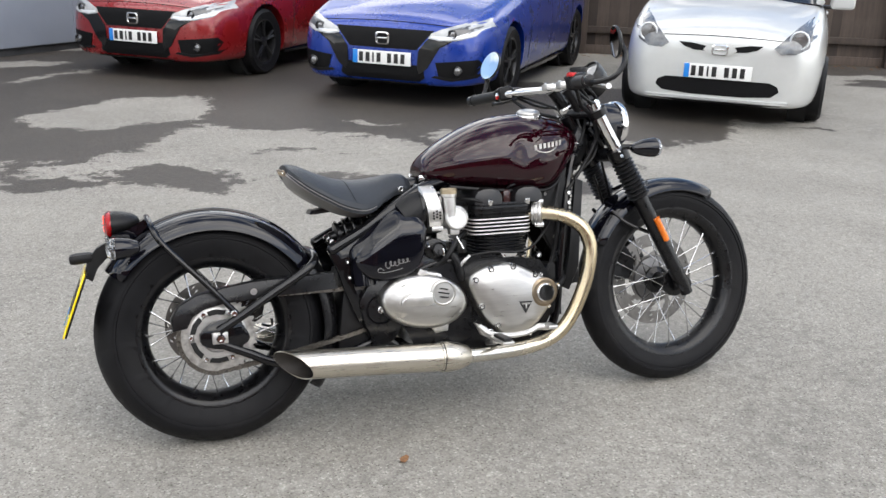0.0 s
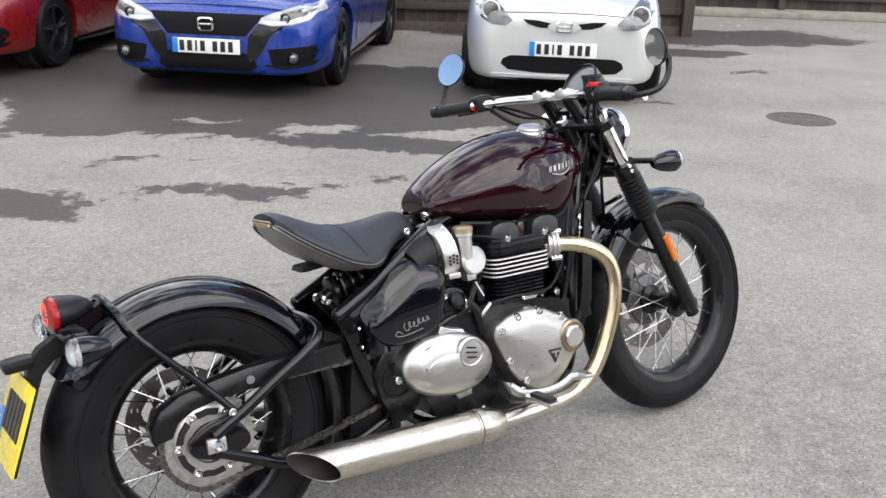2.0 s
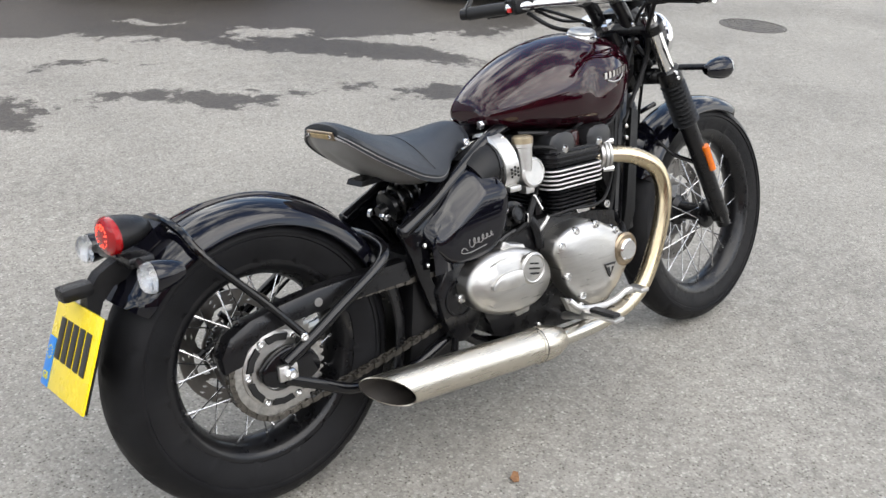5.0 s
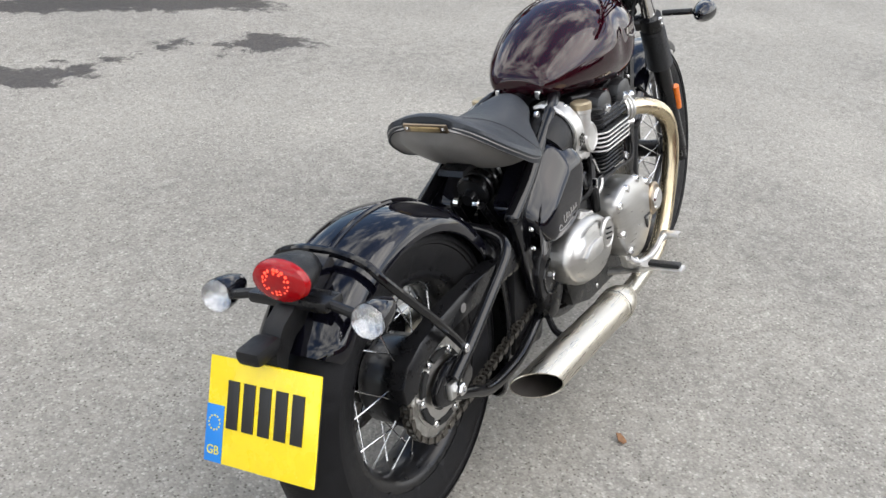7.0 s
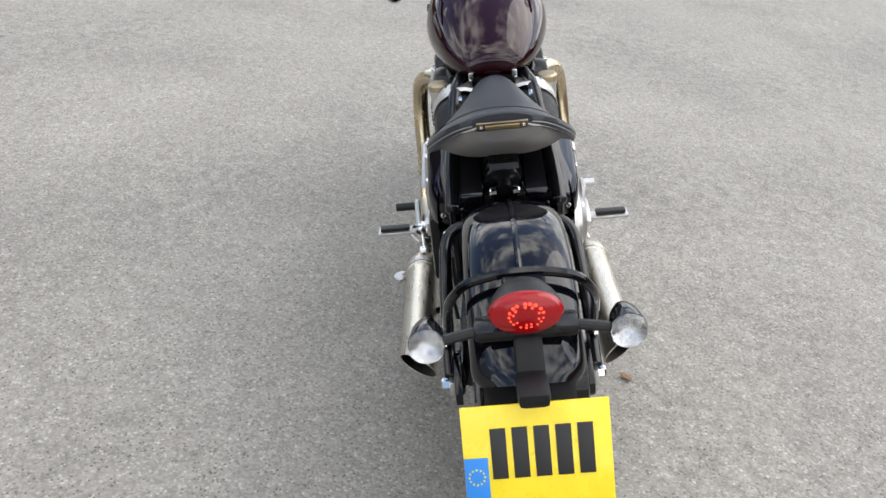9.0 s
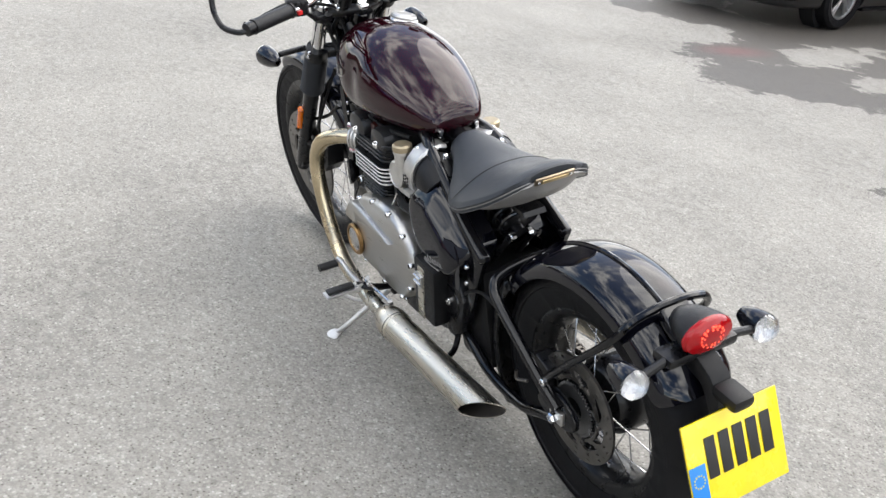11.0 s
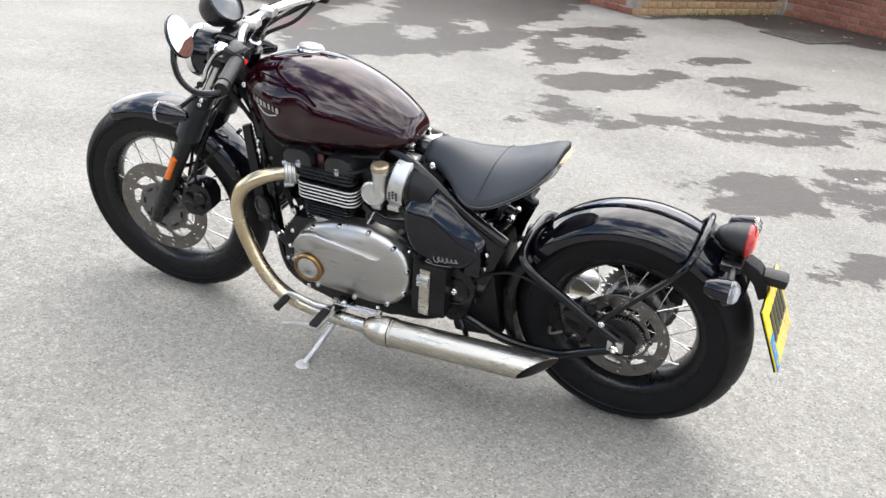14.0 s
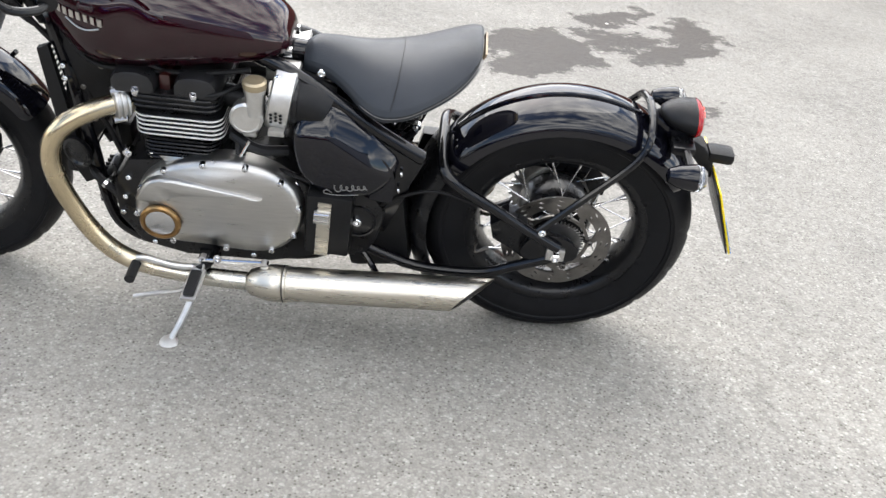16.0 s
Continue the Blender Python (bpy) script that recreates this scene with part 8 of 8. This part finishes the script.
def flake(bm, x, y, size, tilt=12):
    m = pose(x, y, 0.006 + size * 0.12, rng.uniform(-tilt, tilt), rng.uniform(-tilt, tilt), rng.uniform(0, 360))
    pts = [(math.cos(a) * size * rng.uniform(0.6, 1.1), math.sin(a) * size * rng.uniform(0.35, 0.7)) for a in (2 * math.pi * k / 7 for k in range(7))]
    top = [bm.verts.new(m @ Vector((px_, py_, 0.002))) for px_, py_ in pts]
    low = [bm.verts.new(m @ Vector((px_, py_, 0.0))) for px_, py_ in pts]
    bm.faces.new(top)
    bm.faces.new(low[::-1])
    for i in range(7):
        j = (i + 1) % 7
        bm.faces.new((low[i], low[j], top[j], top[i]))


def scatter(name, label, category, material, spots, size):
    bm = bmesh.new()
    for x, y in spots:
        flake(bm, x, y, size * rng.uniform(0.6, 1.4))
    return tagged(part(name, bm, material), label, category, kind="stuff")


along = [(INNER + dC * rng.uniform(0.1, 2.6) + Vector((rng.uniform(0.05, 0.35), rng.uniform(0.05, 0.4), 0))) for k in range(70)]
scatter("leaf_litter", "dry brown leaf litter along the brick wall", "litter", M_LEAF, [(p.x, p.y) for p in along] + [(0.13 + rng.uniform(-0.4, 0.4), -8.35 + rng.uniform(-0.5, 0.5)) for k in range(40)], 0.02)
scatter("pale_scraps", "small pale scraps of litter on the tarmac", "litter", M_SCRAP, [(p.x + 0.1, p.y + 0.15) for p in along[:16]] + [(9.2 + rng.uniform(-0.5, 3.0), 7.4 + rng.uniform(-0.9, 0.6)) for k in range(14)] + [(1.02, -3.5), (-0.25, -6.4), (-0.55, -3.0)], 0.022)
scatter("fence_litter", "dark leaf litter below the fence", "litter", M_LEAF, [(8.9 - 0.885 * q + rng.uniform(-0.1, 0.5), 6.8 + 0.465 * q - rng.uniform(0.0, 0.5)) for q in (rng.uniform(0, 5) for k in range(90))], 0.025)
bm = bmesh.new()
flake(bm, 0.47, -0.268, 0.02)
tagged(part("dry_leaf", bm, M_LEAF), "single dry brown leaf on the tarmac", "leaf")
bm = bmesh.new()
for k in range(60):
    p = CORNER + (INNER - CORNER) * rng.uniform(0.3, 1.0) + Vector((-0.05, 0.05, 0)) * rng.uniform(0.2, 1.2)
    h = rng.uniform(0.02, 0.06)
    q = Vector((rng.uniform(-0.03, 0.03), rng.uniform(-0.03, 0.03), h))
    tube([p, p + q * 0.6, p + q], lambda f: 0.004 * (1 - f) + 0.0006, 4, 2, bm)
tagged(part("weeds", bm, M_WEED), "low green weeds along the brick wall", "weeds", kind="stuff")
